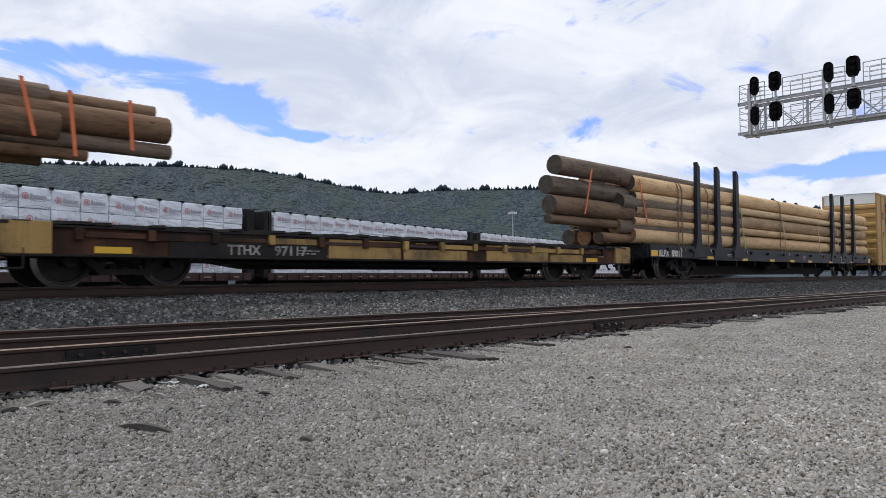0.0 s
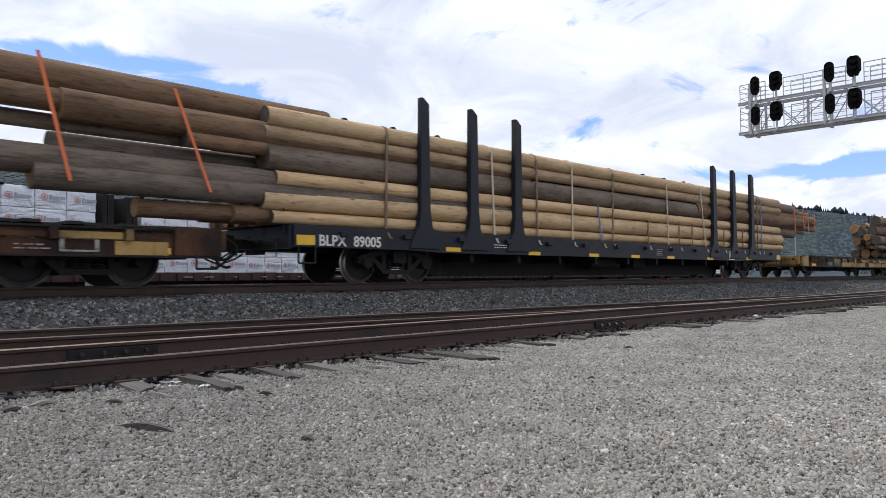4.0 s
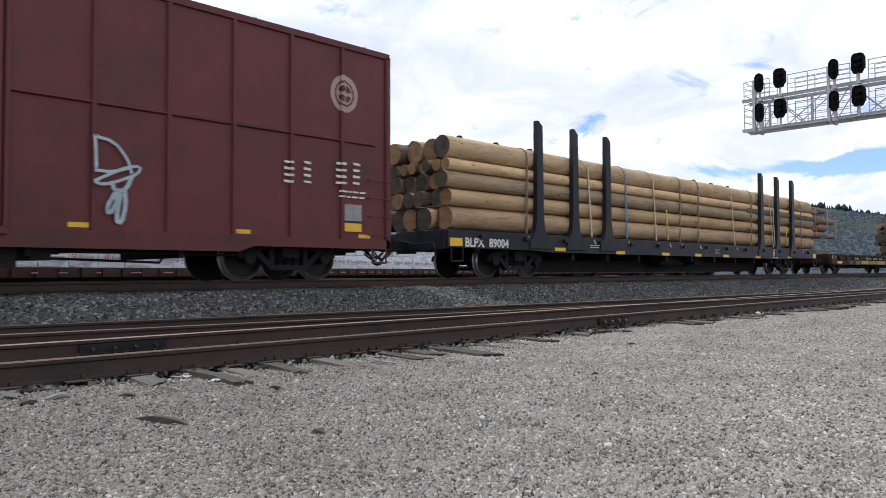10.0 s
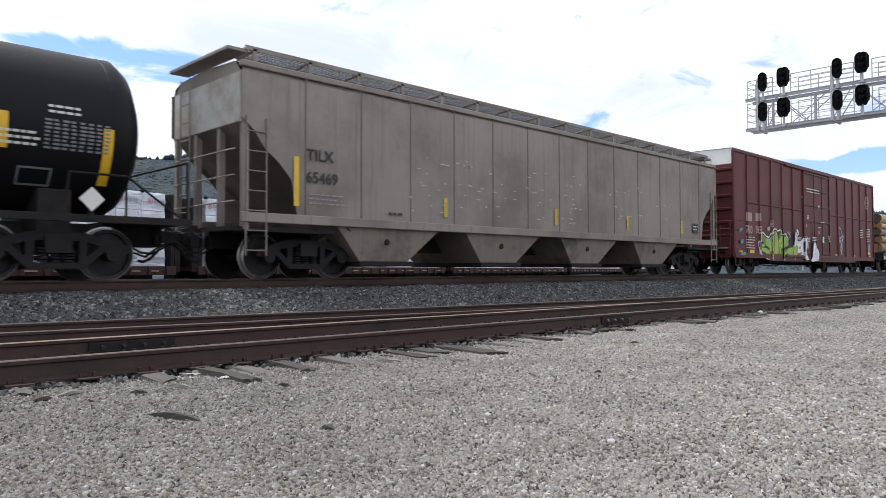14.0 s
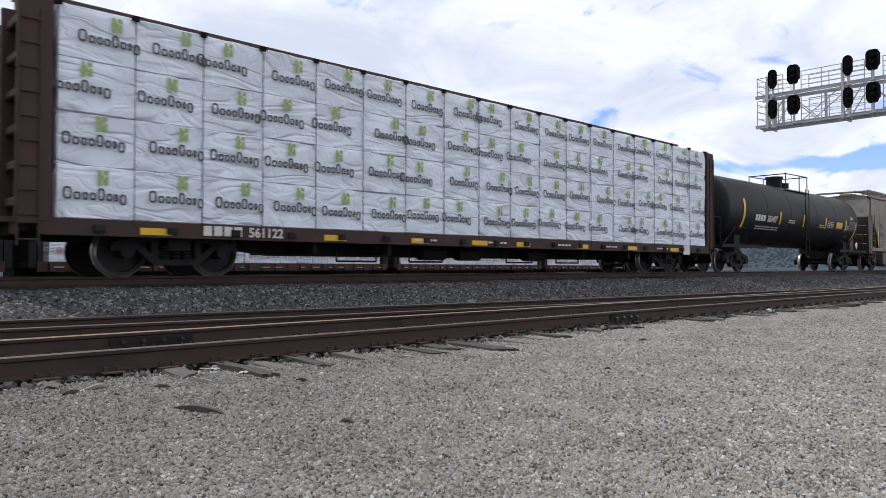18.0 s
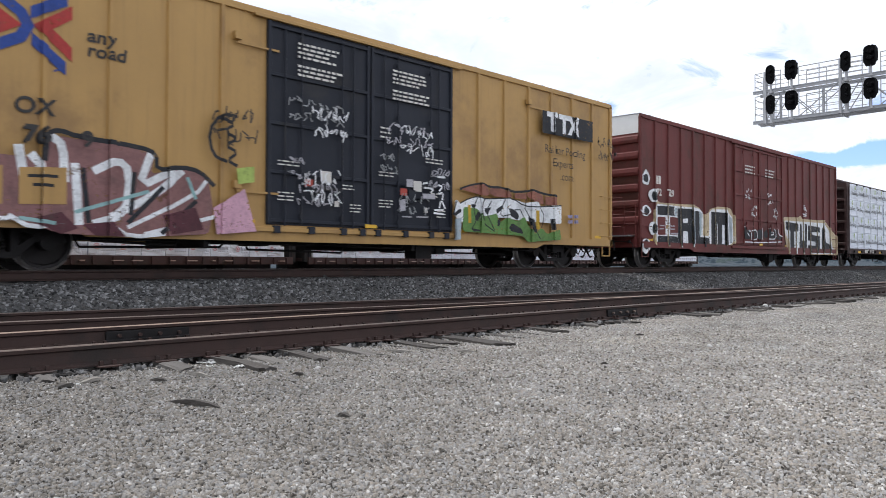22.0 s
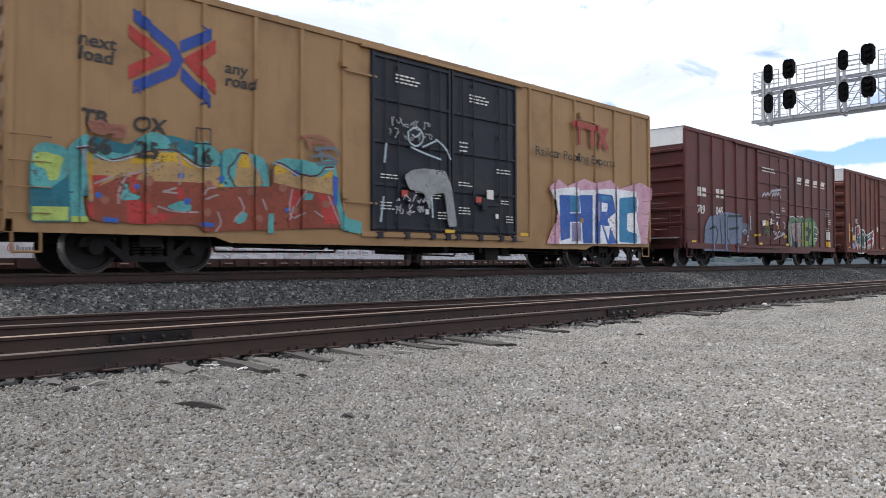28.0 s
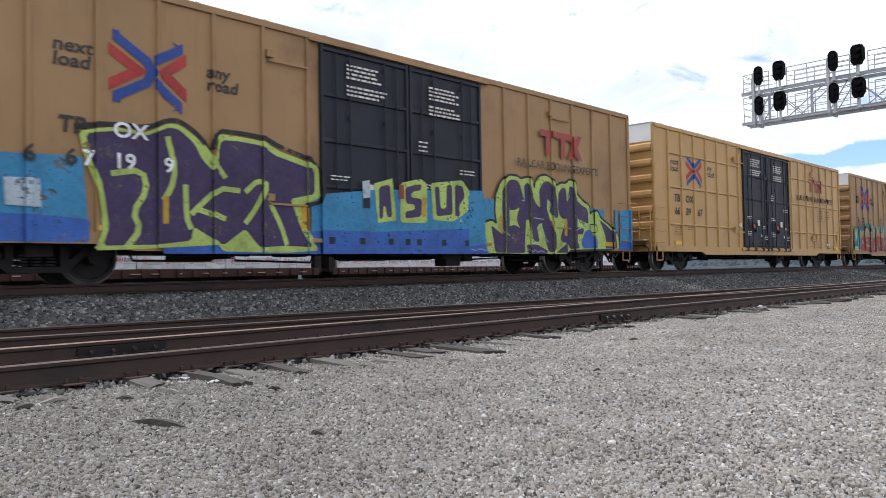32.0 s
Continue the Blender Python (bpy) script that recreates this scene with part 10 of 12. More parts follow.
s.paint("graffiti", [[(3.08, 1), (3.42, 0.97), (3.42, 0.93), (3.18, 0.92)]], P["black"], "black gaps between the letters")
s.paint("graffiti", [q for p in [[(2.69, 1.59), (3.02, 1.73), (3.32, 1.8), (3.52, 1.75), (3.83, 1.77), (4.14, 1.8), (4.64, 1.84), (5.15, 1.65), (5.81, 1.67), (6.77, 1.76)], [(3.52, 1.75), (3.42, 1.54), (3.52, 1.14), (3.94, 0.95)], [(3.83, 1.71), (3.62, 1.43), (3.94, 0.99)], [(4.36, 1.79), (4.15, 1.42), (4.31, 1.32), (4.92, 1.61), (5.1, 1.38)], [(5.21, 1.83), (5.18, 1.63)], [(5.15, 1.61), (5.45, 1.27), (5.82, 0.8)], [(5.81, 1.65), (6, 1.43), (5.88, 1.11)], [(2.5, 1.63), (2.39, 1.31)], [(3.32, 1.77), (3.17, 1.52), (3.27, 1.2), (3.13, 1)]] for q in stroke(curved(p), 0.03)], P["black"], "thin black outlines of the letters")
s.paint("graffiti", [[(2.97, 1.57), (3.07, 1.57), (3.09, 1.12), (2.99, 1.12)], [(5.63, 1.57), (5.78, 1.57), (5.79, 1.07), (5.65, 1.06)]], P["gold"], "yellow strips")
s.paint("graffiti", [[(2.48, 1.2), (2.74, 1.24), (2.72, 0.71), (2.51, 0.7)]], P["paleblue"], "pale blue smear on the sill")
s.paint("graffiti", [q for p in [[(1.87, 2.15), (2.09, 2.16)], [(1.89, 1.96), (2.02, 1.94), (1.92, 1.83)], [(1.89, 1.76), (2.05, 1.79), (2.01, 1.63)], [(1.77, 1.37), (2.05, 1.39)], [(1.92, 1.44), (1.98, 1.63), (2.1, 1.43)], [(1.75, 1.3), (2.05, 1.29)], [(1.4, 1.96), (1.53, 1.99)], [(1.44, 1.87), (1.74, 1.86), (1.64, 1.77)]] for q in stroke(curved(p), 0.045)], P["white"], "white strokes on the door")
s.paint("graffiti", [[(0.89, 2.02), (1.09, 2.03), (1.08, 1.85), (0.9, 1.85)], [(1.38, 1.73), (1.78, 1.75), (1.77, 1.62), (1.4, 1.62)], [(0.68, 1.53), (0.86, 1.58), (0.86, 1.31), (0.71, 1.29)], [(0.76, 1.19), (1.06, 1.19), (1.06, 1.16), (0.77, 1.16)], [(1.2, 1.2), (1.56, 1.21), (1.56, 1.18), (1.2, 1.17)]], P["silver"], "white placards on the door")
s.paint("graffiti", [[(7.09, 1.51), (7.3, 1.52), (7.3, 1.43), (7.09, 1.42)], [(7.37, 1.52), (7.58, 1.53), (7.58, 1.44), (7.37, 1.43)], [(7.09, 1.36), (7.3, 1.37), (7.3, 1.28), (7.09, 1.27)], [(7.37, 1.37), (7.58, 1.38), (7.58, 1.29), (7.37, 1.28)]], P["lilac"], "pale window marks")
s.paint("graffiti", [q for p in [[(-9.28, 2.85), (-9.07, 2.68), (-8.88, 3.36), (-8.99, 2.73), (-8.73, 3.04)], [(-9.18, 2.28), (-8.84, 2.38), (-8.87, 2.27), (-9.16, 2.18)], [(-9.17, 3.14), (-9.01, 2.92)]] for q in stroke(curved(p), 0.06)], P["white"], "white chalky scrawl")
s.paint("graffiti", [q for p in [[(-8.41, 2.81), (-8.15, 2.91), (-8.15, 2.75), (-8.37, 2.72)], [(-8.1, 2.92), (-8.01, 2.77), (-7.89, 2.95), (-7.86, 2.81)], [(-8.45, 2.45), (-8.24, 2.52), (-8.22, 2.39), (-8.41, 2.32)], [(-8.43, 2.1), (-8.33, 1.88), (-8.25, 2.1)]] for q in stroke(curved(p), 0.035)], P["black"], "thin black tags")
s.paint("emblem", [rect(5.9, 8.3, 3.72, 4.34)], P["black"], "black owner panel")
emblem_tx(s, 6.1, 3.8, P["white"], 0.8)
for i, w in enumerate(("Railcar Pooling", "Experts", ".com")):
    s.text("slogan", w, 6.0 + 0.35 * i, 3.2 - 0.36 * i, 0.32, DARKLET)
for k, (x, z) in enumerate(((s.d0 - 1.2, 2.3), (s.d0 + 0.9, 2.6), (s.d1 - 1.8, 2.5), (h - 1.0, 3.2), (-h + 0.7, 2.8), (s.d0 + 0.7, 1.3))):
    scribble(s, x, z, 0.9, 0.7, [DARKLET, P["white"], P["white"], DARKLET, P["white"], P["white"]][k], 90 + k)
for w, x in (("6", -8.19), ("66", -7.63), ("76", -6.78), ("9", -5.97)):
    s.text("car_number", w, x, 1.98, 0.36, DARKLET, bold=0.01, wide=1.05)

s = box_car("box_car", "brown red box car with a beaked face and pale blue graffiti", -227.1, -211.45, RED3, posts=18, door=(-221.2, -217.4), double=False, door_ribs=5)
h = s.h
s.text("reporting_mark", "TR", -6.19, 2.23, 0.34, LETTER, "white reporting mark", bold=0.01)
s.text("car_number", "29", -5.35, 1.72, 0.3, LETTER, "white car number", bold=0.008)
s.text("car_number", "40", -6.95, 1.74, 0.36, LETTER, "white car number", bold=0.01)
s.paint("graffiti", [[(-6.23, 1.87), (-6.16, 2.07), (-5.77, 2.18), (-5.44, 2.12), (-5.24, 1.92), (-4.88, 1.96), (-4.59, 1.9), (-4.43, 1.69), (-4.07, 1.67), (-3.27, 1.88), (-3.02, 1.97), (-2.88, 1.7), (-3, 1.18), (-3.07, 1.04), (-4.07, 0.81), (-4.81, 0.58), (-5.79, 0.6), (-6.05, 0.83), (-6.16, 1.16), (-6.22, 1.49)]], P["white"], "white outline of a beaked face")
s.paint("graffiti", [[(-6.17, 1.84), (-6.1, 2.01), (-5.77, 2.11), (-5.48, 2.06), (-5.29, 1.85), (-4.91, 1.89), (-4.65, 1.82), (-4.51, 1.6), (-4.07, 1.59), (-3.3, 1.79), (-3.07, 1.87), (-3, 1.67), (-3.11, 1.23), (-4.07, 0.92), (-4.84, 0.66), (-5.74, 0.67), (-5.96, 0.88), (-6.07, 1.19)]], P["slate"], "dark green fill of a beaked face")
s.paint("graffiti", [[(-6.12, 1.8), (-6.03, 1.98), (-5.75, 2.07), (-5.54, 2), (-5.44, 1.79), (-5.57, 1.64), (-5.77, 1.69), (-5.93, 1.62), (-6, 1.43)], [(-5.93, 0.97), (-5.64, 1.13), (-5.42, 0.9), (-5.5, 0.71), (-5.74, 0.73)], [(-3.3, 1.77), (-3.05, 1.84), (-2.99, 1.54), (-3.22, 1.45)]], P["red"], "red patches of the face")
s.paint("graffiti", [q for p in [[(-6.07, 1.43), (-5.84, 1.65), (-5.57, 1.6), (-5.43, 1.79), (-5.51, 2.01)], [(-5.96, 0.97), (-5.64, 1.16), (-5.4, 0.9), (-5.49, 0.69)], [(-5.24, 1.85), (-5.34, 1.64), (-5.51, 1.46)], [(-4.07, 1.48), (-3.63, 1.63), (-3.27, 1.7)], [(-3.91, 1.39), (-3.44, 1.51)]] for q in stroke(curved(p), 0.05)], P["white"], "white lines of the face")
s.paint("graffiti", [[(-4.54, 1.34), (-4.57, 1.18), (-4.67, 1.04), (-4.82, 0.94), (-5, 0.9), (-5.17, 0.93), (-5.31, 1.01), (-5.41, 1.14), (-5.44, 1.3), (-5.41, 1.46), (-5.31, 1.6), (-5.17, 1.7), (-5, 1.74), (-4.82, 1.72), (-4.67, 1.64), (-4.57, 1.51)]], P["white"], "white ring of the eye")
s.paint("graffiti", [[(-4.59, 1.34), (-4.63, 1.19), (-4.71, 1.07), (-4.84, 0.98), (-5, 0.95), (-5.15, 0.97), (-5.27, 1.05), (-5.36, 1.16), (-5.38, 1.3), (-5.36, 1.44), (-5.27, 1.57), (-5.15, 1.66), (-5, 1.69), (-4.84, 1.68), (-4.71, 1.6), (-4.63, 1.48)]], P["darkgreen"], "dark green eye")
s.paint("graffiti", [[(-4.67, 1.3), (-4.68, 1.22), (-4.73, 1.16), (-4.79, 1.11), (-4.87, 1.09), (-4.94, 1.1), (-5.01, 1.14), (-5.05, 1.21), (-5.07, 1.28), (-5.05, 1.36), (-5.01, 1.42), (-4.95, 1.47), (-4.87, 1.49), (-4.79, 1.48), (-4.73, 1.44), (-4.68, 1.38)]], P["slate"], "dark iris")
s.paint("graffiti", [[(-5.08, 1.54), (-5, 1.54), (-5, 1.08), (-5.08, 1.07)]], P["gold"], "yellow strip across the eye")
s.paint("graffiti", [[(-4.81, 0.61), (-4.7, 0.9), (-4.49, 1.21), (-3.91, 1.41), (-3.2, 1.55), (-2.95, 1.39), (-3.04, 1.05), (-4.07, 0.81)]], P["white"], "white edge of the beak")
s.paint("graffiti", [[(-4.55, 1.02), (-4.43, 1.17), (-3.91, 1.34), (-3.24, 1.47), (-3.07, 1.36), (-3.21, 1.25), (-4.07, 1.09)], [(-4.74, 0.66), (-4.64, 0.81), (-4.07, 0.92), (-3.11, 1.16), (-3.11, 1.07), (-4.07, 0.86)]], P["red"], "red jaws of the beak")
s.paint("graffiti", [[(-4.61, 0.83), (-4.53, 0.99), (-4.07, 1.05), (-3.14, 1.25), (-3.12, 1.19), (-4.07, 0.95)]], P["slate"], "dark mouth of the beak")
s.paint("graffiti", [[(-4.49, 0.99), (-4.39, 0.99), (-4.39, 0.92), (-4.49, 0.92)], [(-4.33, 1.02), (-4.22, 1.02), (-4.22, 0.95), (-4.33, 0.95)], [(-4.16, 1.05), (-4.05, 1.06), (-4.05, 0.98), (-4.16, 0.98)], [(-3.99, 1.09), (-3.88, 1.09), (-3.88, 1.02), (-3.99, 1.01)], [(-3.82, 1.12), (-3.71, 1.12), (-3.71, 1.05), (-3.82, 1.05)], [(-3.65, 1.15), (-3.53, 1.16), (-3.53, 1.08), (-3.65, 1.08)], [(-3.47, 1.19), (-3.35, 1.19), (-3.35, 1.12), (-3.47, 1.11)], [(-3.29, 1.22), (-3.17, 1.23), (-3.17, 1.15), (-3.29, 1.15)]], P["white"], "white teeth")
s.paint("graffiti", [[(0.57, 1.22), (1.07, 1.46), (2.03, 1.45), (2.16, 0.84), (0.67, 0.62)]], P["grey"], "rubbed grey patch")
s.paint("graffiti", [[(1.63, 2.03), (1.87, 2.12), (2, 2.25), (2.3, 2.34), (2.63, 2.31), (2.86, 2.26), (3.34, 2.32), (3.71, 2.21), (4.22, 2.33), (4.49, 2.25), (5.11, 2.28), (5.4, 2.25), (5.69, 2.11), (5.75, 0.84), (4.95, 0.74), (1.81, 0.82), (1.86, 0.98), (1.65, 1.02), (1.71, 1.65)]], P["pinkgrey"], "pale cream haze round the piece")
s.paint("graffiti", [[(1.94, 2.08), (2.19, 2.22), (2.6, 2.28), (2.69, 2.15), (3.34, 2.23), (3.4, 2.13), (4.03, 2.16), (4.76, 2.12), (5.18, 2.1), (5.32, 1.79), (5.39, 1.42), (4.89, 1.39), (4.08, 1.26), (3.45, 1.33), (2.68, 1.2), (2.29, 1.18), (1.97, 1.44), (1.92, 1.8)]], P["mutedteal"], "teal upper fill of the piece")
s.paint("graffiti", [[(1.86, 1.07), (1.99, 1.4), (2.29, 1.18), (2.68, 1.2), (3.45, 1.3), (4.08, 1.26), (4.89, 1.39), (5.43, 1.42), (5.72, 1.65), (5.75, 0.87), (4.95, 0.8), (1.86, 0.84)]], P["lilac"], "lilac lower fill of the piece")
s.paint("graffiti", [[(0.39, 1.06), (0.58, 1.34), (1.05, 1.35), (1.08, 1.13), (1.76, 1.18), (1.78, 1.02), (1.86, 0.82), (4.95, 0.8), (4.74, 0.64), (0.39, 0.57)], [(1.68, 2.04), (1.76, 2.04), (1.85, 1.03), (1.7, 1.02)], [(7.06, 1.81), (7.79, 1.82), (7.77, 0.77), (7.05, 0.75)], [(5.76, 1.92), (6.34, 1.93), (6.33, 1.02), (5.75, 1.03)]], P["pinkgrey"], "old grey paint along the sill and the door")
s.paint("graffiti", [q for p in [[(3.37, 1.84), (3.49, 2.04), (3.77, 2.16), (4.09, 2.14), (4.32, 1.88), (4.45, 1.48), (4.38, 0.94)], [(4.19, 2.12), (4.69, 2.17), (5.11, 2.14), (5.32, 1.95), (5.39, 1.63)], [(3.61, 1.83), (3.64, 1.63), (3.77, 1.49)], [(3.8, 1.39), (3.76, 1.24), (3.86, 1.1), (3.89, 0.85)], [(4.83, 1.73), (4.75, 1.52), (4.89, 1.55)], [(5.39, 1.79), (5.72, 1.79)], [(5.32, 1.57), (5.17, 1.25), (5.03, 0.88), (5.24, 0.91)], [(5.65, 1.59), (5.68, 1.38), (6.22, 1.46)], [(5.31, 1.15), (5.57, 1.27)], [(3.46, 2.02), (3.4, 2.28)]] for q in stroke(curved(p), 0.05)], P["white"], "white outlines of rounded letters")
s.paint("graffiti", [q for p in [[(1.86, 1.75), (1.84, 1.98), (2, 2.2), (2.3, 2.32), (2.61, 2.3)], [(2.3, 1.86), (2.46, 1.7), (2.69, 1.65), (3.4, 1.77)], [(1.99, 1.4), (2.29, 1.23), (2.46, 0.86)], [(1.86, 1.66), (1.99, 1.4)]] for q in stroke(curved(p), 0.05)], P["cream"], "cream outline and flicks")
s.paint("graffiti", [[(2.52, 1.54), (2.64, 1.55), (2.64, 1.06), (2.51, 1.06)], [(4.62, 1.54), (4.75, 1.54), (4.75, 1.07), (4.61, 1.06)], [(0.67, 0.71), (1.05, 0.7), (1.05, 0.63), (0.67, 0.63)]], P["gold"], "orange strips")
s.paint("graffiti", [[(6.45, 1.29), (6.92, 1.31), (6.91, 1.09), (6.45, 1.09)]], SAFETY, "yellow notice")
s.paint("graffiti", [q for p in [[(6.47, 1.81), (6.9, 1.84), (6.9, 1.53), (6.47, 1.51), (6.47, 1.81)]] for q in stroke(curved(p), 0.04)], LETTER, "white frame of a placard")
s.paint("graffiti", [q for p in [[(5.77, 2.36), (5.86, 2.36)], [(5.77, 2.28), (5.86, 2.28)], [(5.77, 2.21), (5.86, 2.21)], [(5.77, 2.13), (5.86, 2.13)], [(5.77, 2.05), (5.86, 2.06)], [(5.76, 1.98), (5.85, 1.98)], [(5.76, 1.9), (5.85, 1.9)], [(5.98, 2.38), (6.07, 2.38)], [(5.98, 2.3), (6.07, 2.3)], [(5.98, 2.22), (6.07, 2.23)], [(5.98, 2.15), (6.07, 2.15)], [(5.98, 2.07), (6.07, 2.07)], [(5.98, 1.99), (6.07, 1.99)], [(5.98, 1.92), (6.07, 1.92)], [(6.46, 2.36), (6.59, 2.37)], [(6.46, 2.27), (6.59, 2.28)], [(6.46, 2.18), (6.59, 2.19)], [(6.46, 2.09), (6.59, 2.1)], [(6.46, 2), (6.59, 2.01)], [(6.75, 2.39), (6.88, 2.39)], [(6.75, 2.3), (6.88, 2.3)], [(6.75, 2.2), (6.88, 2.21)]] for q in stroke(curved(p), 0.03)], LETTER, "white stencil strokes")
s.paint("graffiti", [q for p in [[(6.75, 2.11), (6.88, 2.12)], [(6.75, 2.02), (6.88, 2.03)], [(6.44, 1.02), (6.93, 1.02)], [(6.48, 0.94), (6.85, 0.94)], [(7.16, 2.28), (7.58, 2.28)], [(7.15, 2.19), (7.54, 2.19)], [(1.25, 1.61), (1.53, 1.61)], [(1.27, 1.56), (1.5, 1.56)], [(1.27, 1.5), (1.47, 1.5)], [(0.58, 1.59), (0.91, 1.59)]] for q in stroke(curved(p), 0.03)], LETTER, "white stencil strokes")
s.paint("graffiti", [[(0.3, 1.66), (0.49, 1.66), (0.58, 1.58), (0.44, 1.52), (0.3, 1.52)]], P["silver"], "white pointed mark on the door")
bars(s, s.d0 + 2.2, 3.4, 0.9, 3, LETTER, 0.06, 0.05)
s.paint("placard", [rect(-h + 0.95, -h + 1.45, 1.3, 1.58)], SAFETY, "yellow notice")
s.paint("placard", [rect(-h + 0.5, -h + 0.62, 1.2, 2.2)], SAFETY, "yellow vertical strip")
s.paint("graffiti", [blob(-h + 1.25, 0.95, 0.32, 0.18, 15, 12, 0.3)], P["lilac"], "lilac patch")
s.paint("placard", [blob(s.d0 - 0.35, 2.0, 0.16, 0.16, 3, 14, 0.02)], LETTER, "white disc")
for k in range(4):
    scribble(s, s.d0 + 1.0 + 0.6 * k, 1.6 + 0.2 * (k % 2), 0.4, 0.5, [LETTER, P["red"]][k % 2], 120 + k)

s = box_car("box_car", "maroon box car with pale blue and green graffiti", -244.45, -228.75, RED4, posts=15, belts=(2.75,), door=(-238.3, -234.85), double=False, door_ribs=6)
h = s.h
s.text("car_number", "729", -6.91, 1.97, 0.42, LETTER, "white car number", bold=0.012)
s.text("car_number", "045", -5.41, 1.98, 0.42, LETTER, "white car number", bold=0.012)
s.paint("owner_mark", [rect(-6.88, -6.6, 2.6, 2.93), rect(-6.5, -6.2, 2.6, 2.93), rect(-5.4, -5.1, 2.62, 2.95), rect(-5.0, -4.75, 2.62, 2.95)], LETTER, "white owner mark blocks")
s.paint("owner_name", [[(2.8 + 1.03 * k, 3.86), (3.3 + 1.03 * k, 3.86), (3.42 + 1.03 * k, 4.06), (2.92 + 1.03 * k, 4.06)] for k in range(4)] + [rect(2.8 + 1.03 * k, 3.35 + 1.03 * k, 3.74, 3.8) for k in range(4)], LETTER, "slanted white owner name blocks")
s.paint("graffiti", [[(1.47, 1.73), (1.58, 2.06), (1.95, 2.2), (2.43, 2.17), (2.67, 2.07), (2.82, 2.18), (3.39, 2.18), (3.7, 2.12), (4.21, 2.24), (4.72, 2.21), (5.18, 2.1), (5.32, 1.93), (5.4, 1.64), (5.32, 1.24), (5.11, 0.9), (3.39, 0.84), (1.82, 0.75), (1.55, 0.98), (1.48, 1.34)]], P["dimgreen"], "green backing of a spray-painted piece")
s.paint("graffiti", [[(1.58, 1.85), (2.57, 2.01), (3.39, 2.03), (5.13, 2.12), (5.07, 0.91), (3.39, 0.86), (1.88, 0.79), (1.71, 1.18)]], P["slate"], "dark ground between the letters")
s.paint("graffiti", [[(1.58, 1.85), (2.05, 1.95), (2.18, 0.89), (1.9, 0.83), (1.75, 1.22)], [(2.07, 1.89), (2.58, 1.97), (2.67, 1.7), (2.64, 1.09), (2.43, 1.08), (2.18, 1.42)], [(2.8, 1.95), (3.26, 1.99), (3.17, 0.85), (2.89, 0.85)]], P["pinkgrey"], "pale pink letter strokes")
s.paint("graffiti", [[(3.39, 2), (4.18, 2.05), (4.18, 1.81), (3.84, 1.77), (3.84, 1.6), (4.15, 1.59), (4.1, 1.39), (3.82, 1.36), (3.78, 1.14), (4.18, 1.14), (4.15, 0.9), (3.39, 0.87)]], P["limegrey"], "yellow green letter")
s.paint("graffiti", [[(4.26, 2.07), (5.14, 2.1), (5.07, 1.8), (4.72, 1.31), (5.14, 1.29), (5.03, 0.95), (4.21, 0.94), (4.25, 1.18), (4.6, 1.71), (4.3, 1.74)]], P["leafpale"], "green letter")
s.paint("graffiti", [[(1.55, 2.06), (2.22, 2.19), (2.25, 1.99), (1.6, 1.9)], [(2.71, 2.1), (3.39, 2.22), (3.42, 2.04), (2.74, 1.97)], [(3.82, 2.14), (4.62, 2.3), (4.58, 2.12), (3.86, 2.02)]], P["dimgreen"], "green swirls on top")
s.paint("graffiti", [q for p in [[(2.22, 1.67), (2.57, 1.81), (2.64, 1.4), (2.29, 1.33), (2.67, 1.58)], [(3.23, 1.86), (2.96, 1.54), (3.29, 1.38), (3.05, 1.25)], [(4.69, 1.91), (4.95, 1.6)]] for q in stroke(curved(p), 0.05)], P["bluegrey"], "blue scrawl over the letters")
s.paint("graffiti", [q for p in [[(1.68, 2.14), (2.15, 2.23), (2.5, 2.2), (2.61, 1.99)], [(2.71, 2.18), (2.86, 2.28), (3.05, 2.22)], [(3.16, 2.21), (3.42, 2.31), (3.57, 2.17)], [(4.86, 1.85), (5.4, 1.8), (5.49, 1.46), (4.95, 1.51)], [(4.82, 1.29), (5.43, 1.27), (4.95, 1.12)]] for q in stroke(curved(p), 0.035)], P["white"], "pale loops above")
s.paint("graffiti", [[(2.96, 1.18), (3.4, 1.2), (3.4, 1.09), (2.96, 1.07)]], P["brownorange"], "old reflective strip")
s.paint("graffiti", [[(-3.26, 1.59), (-2.99, 1.74), (-2.63, 1.73), (-2.48, 1.48), (-2.58, 1.29), (-2.98, 1.25), (-3.14, 1.38)]], P["bluegrey"], "faded blue smear")
s.paint("graffiti", [q for p in [[(-3.3, 1.76), (-3.1, 1.43), (-3.22, 1.29)], [(-2.62, 1.24), (-2.7, 0.93)], [(-3.06, 0.81), (-2.82, 0.92), (-2.66, 0.82), (-2.9, 0.76), (-3.02, 0.87)], [(-2.74, 0.79), (-2.45, 0.74), (-2.41, 0.58)], [(-3.02, 1.39), (-2.83, 1.49), (-2.66, 1.37)]] for q in stroke(curved(p), 0.06)], P["silver"], "pale scrawl")
s.paint("graffiti", [[(-2.49, 2.2), (-2.34, 2.33), (-2.24, 2.17), (-2.34, 1.98), (-2.46, 2)]], P["salmon"], "faded pink mark")
s.paint("graffiti", [q for p in [[(-2.32, 2.02), (-2.3, 1.49)]] for q in stroke(curved(p), 0.09)], P["silver"], "pale streak")
s.paint("graffiti", [q for p in [[(-1.16, 1.17), (-1.13, 1.63), (-0.87, 1.62), (-0.87, 1.45), (-1.1, 1.41)], [(-0.8, 1.21), (-0.77, 1.65), (-0.56, 1.63), (-0.58, 1.47), (-0.75, 1.43), (-0.52, 1.21)]] for q in stroke(curved(p), 0.05)], P["dimgreen"], "faint large letters")
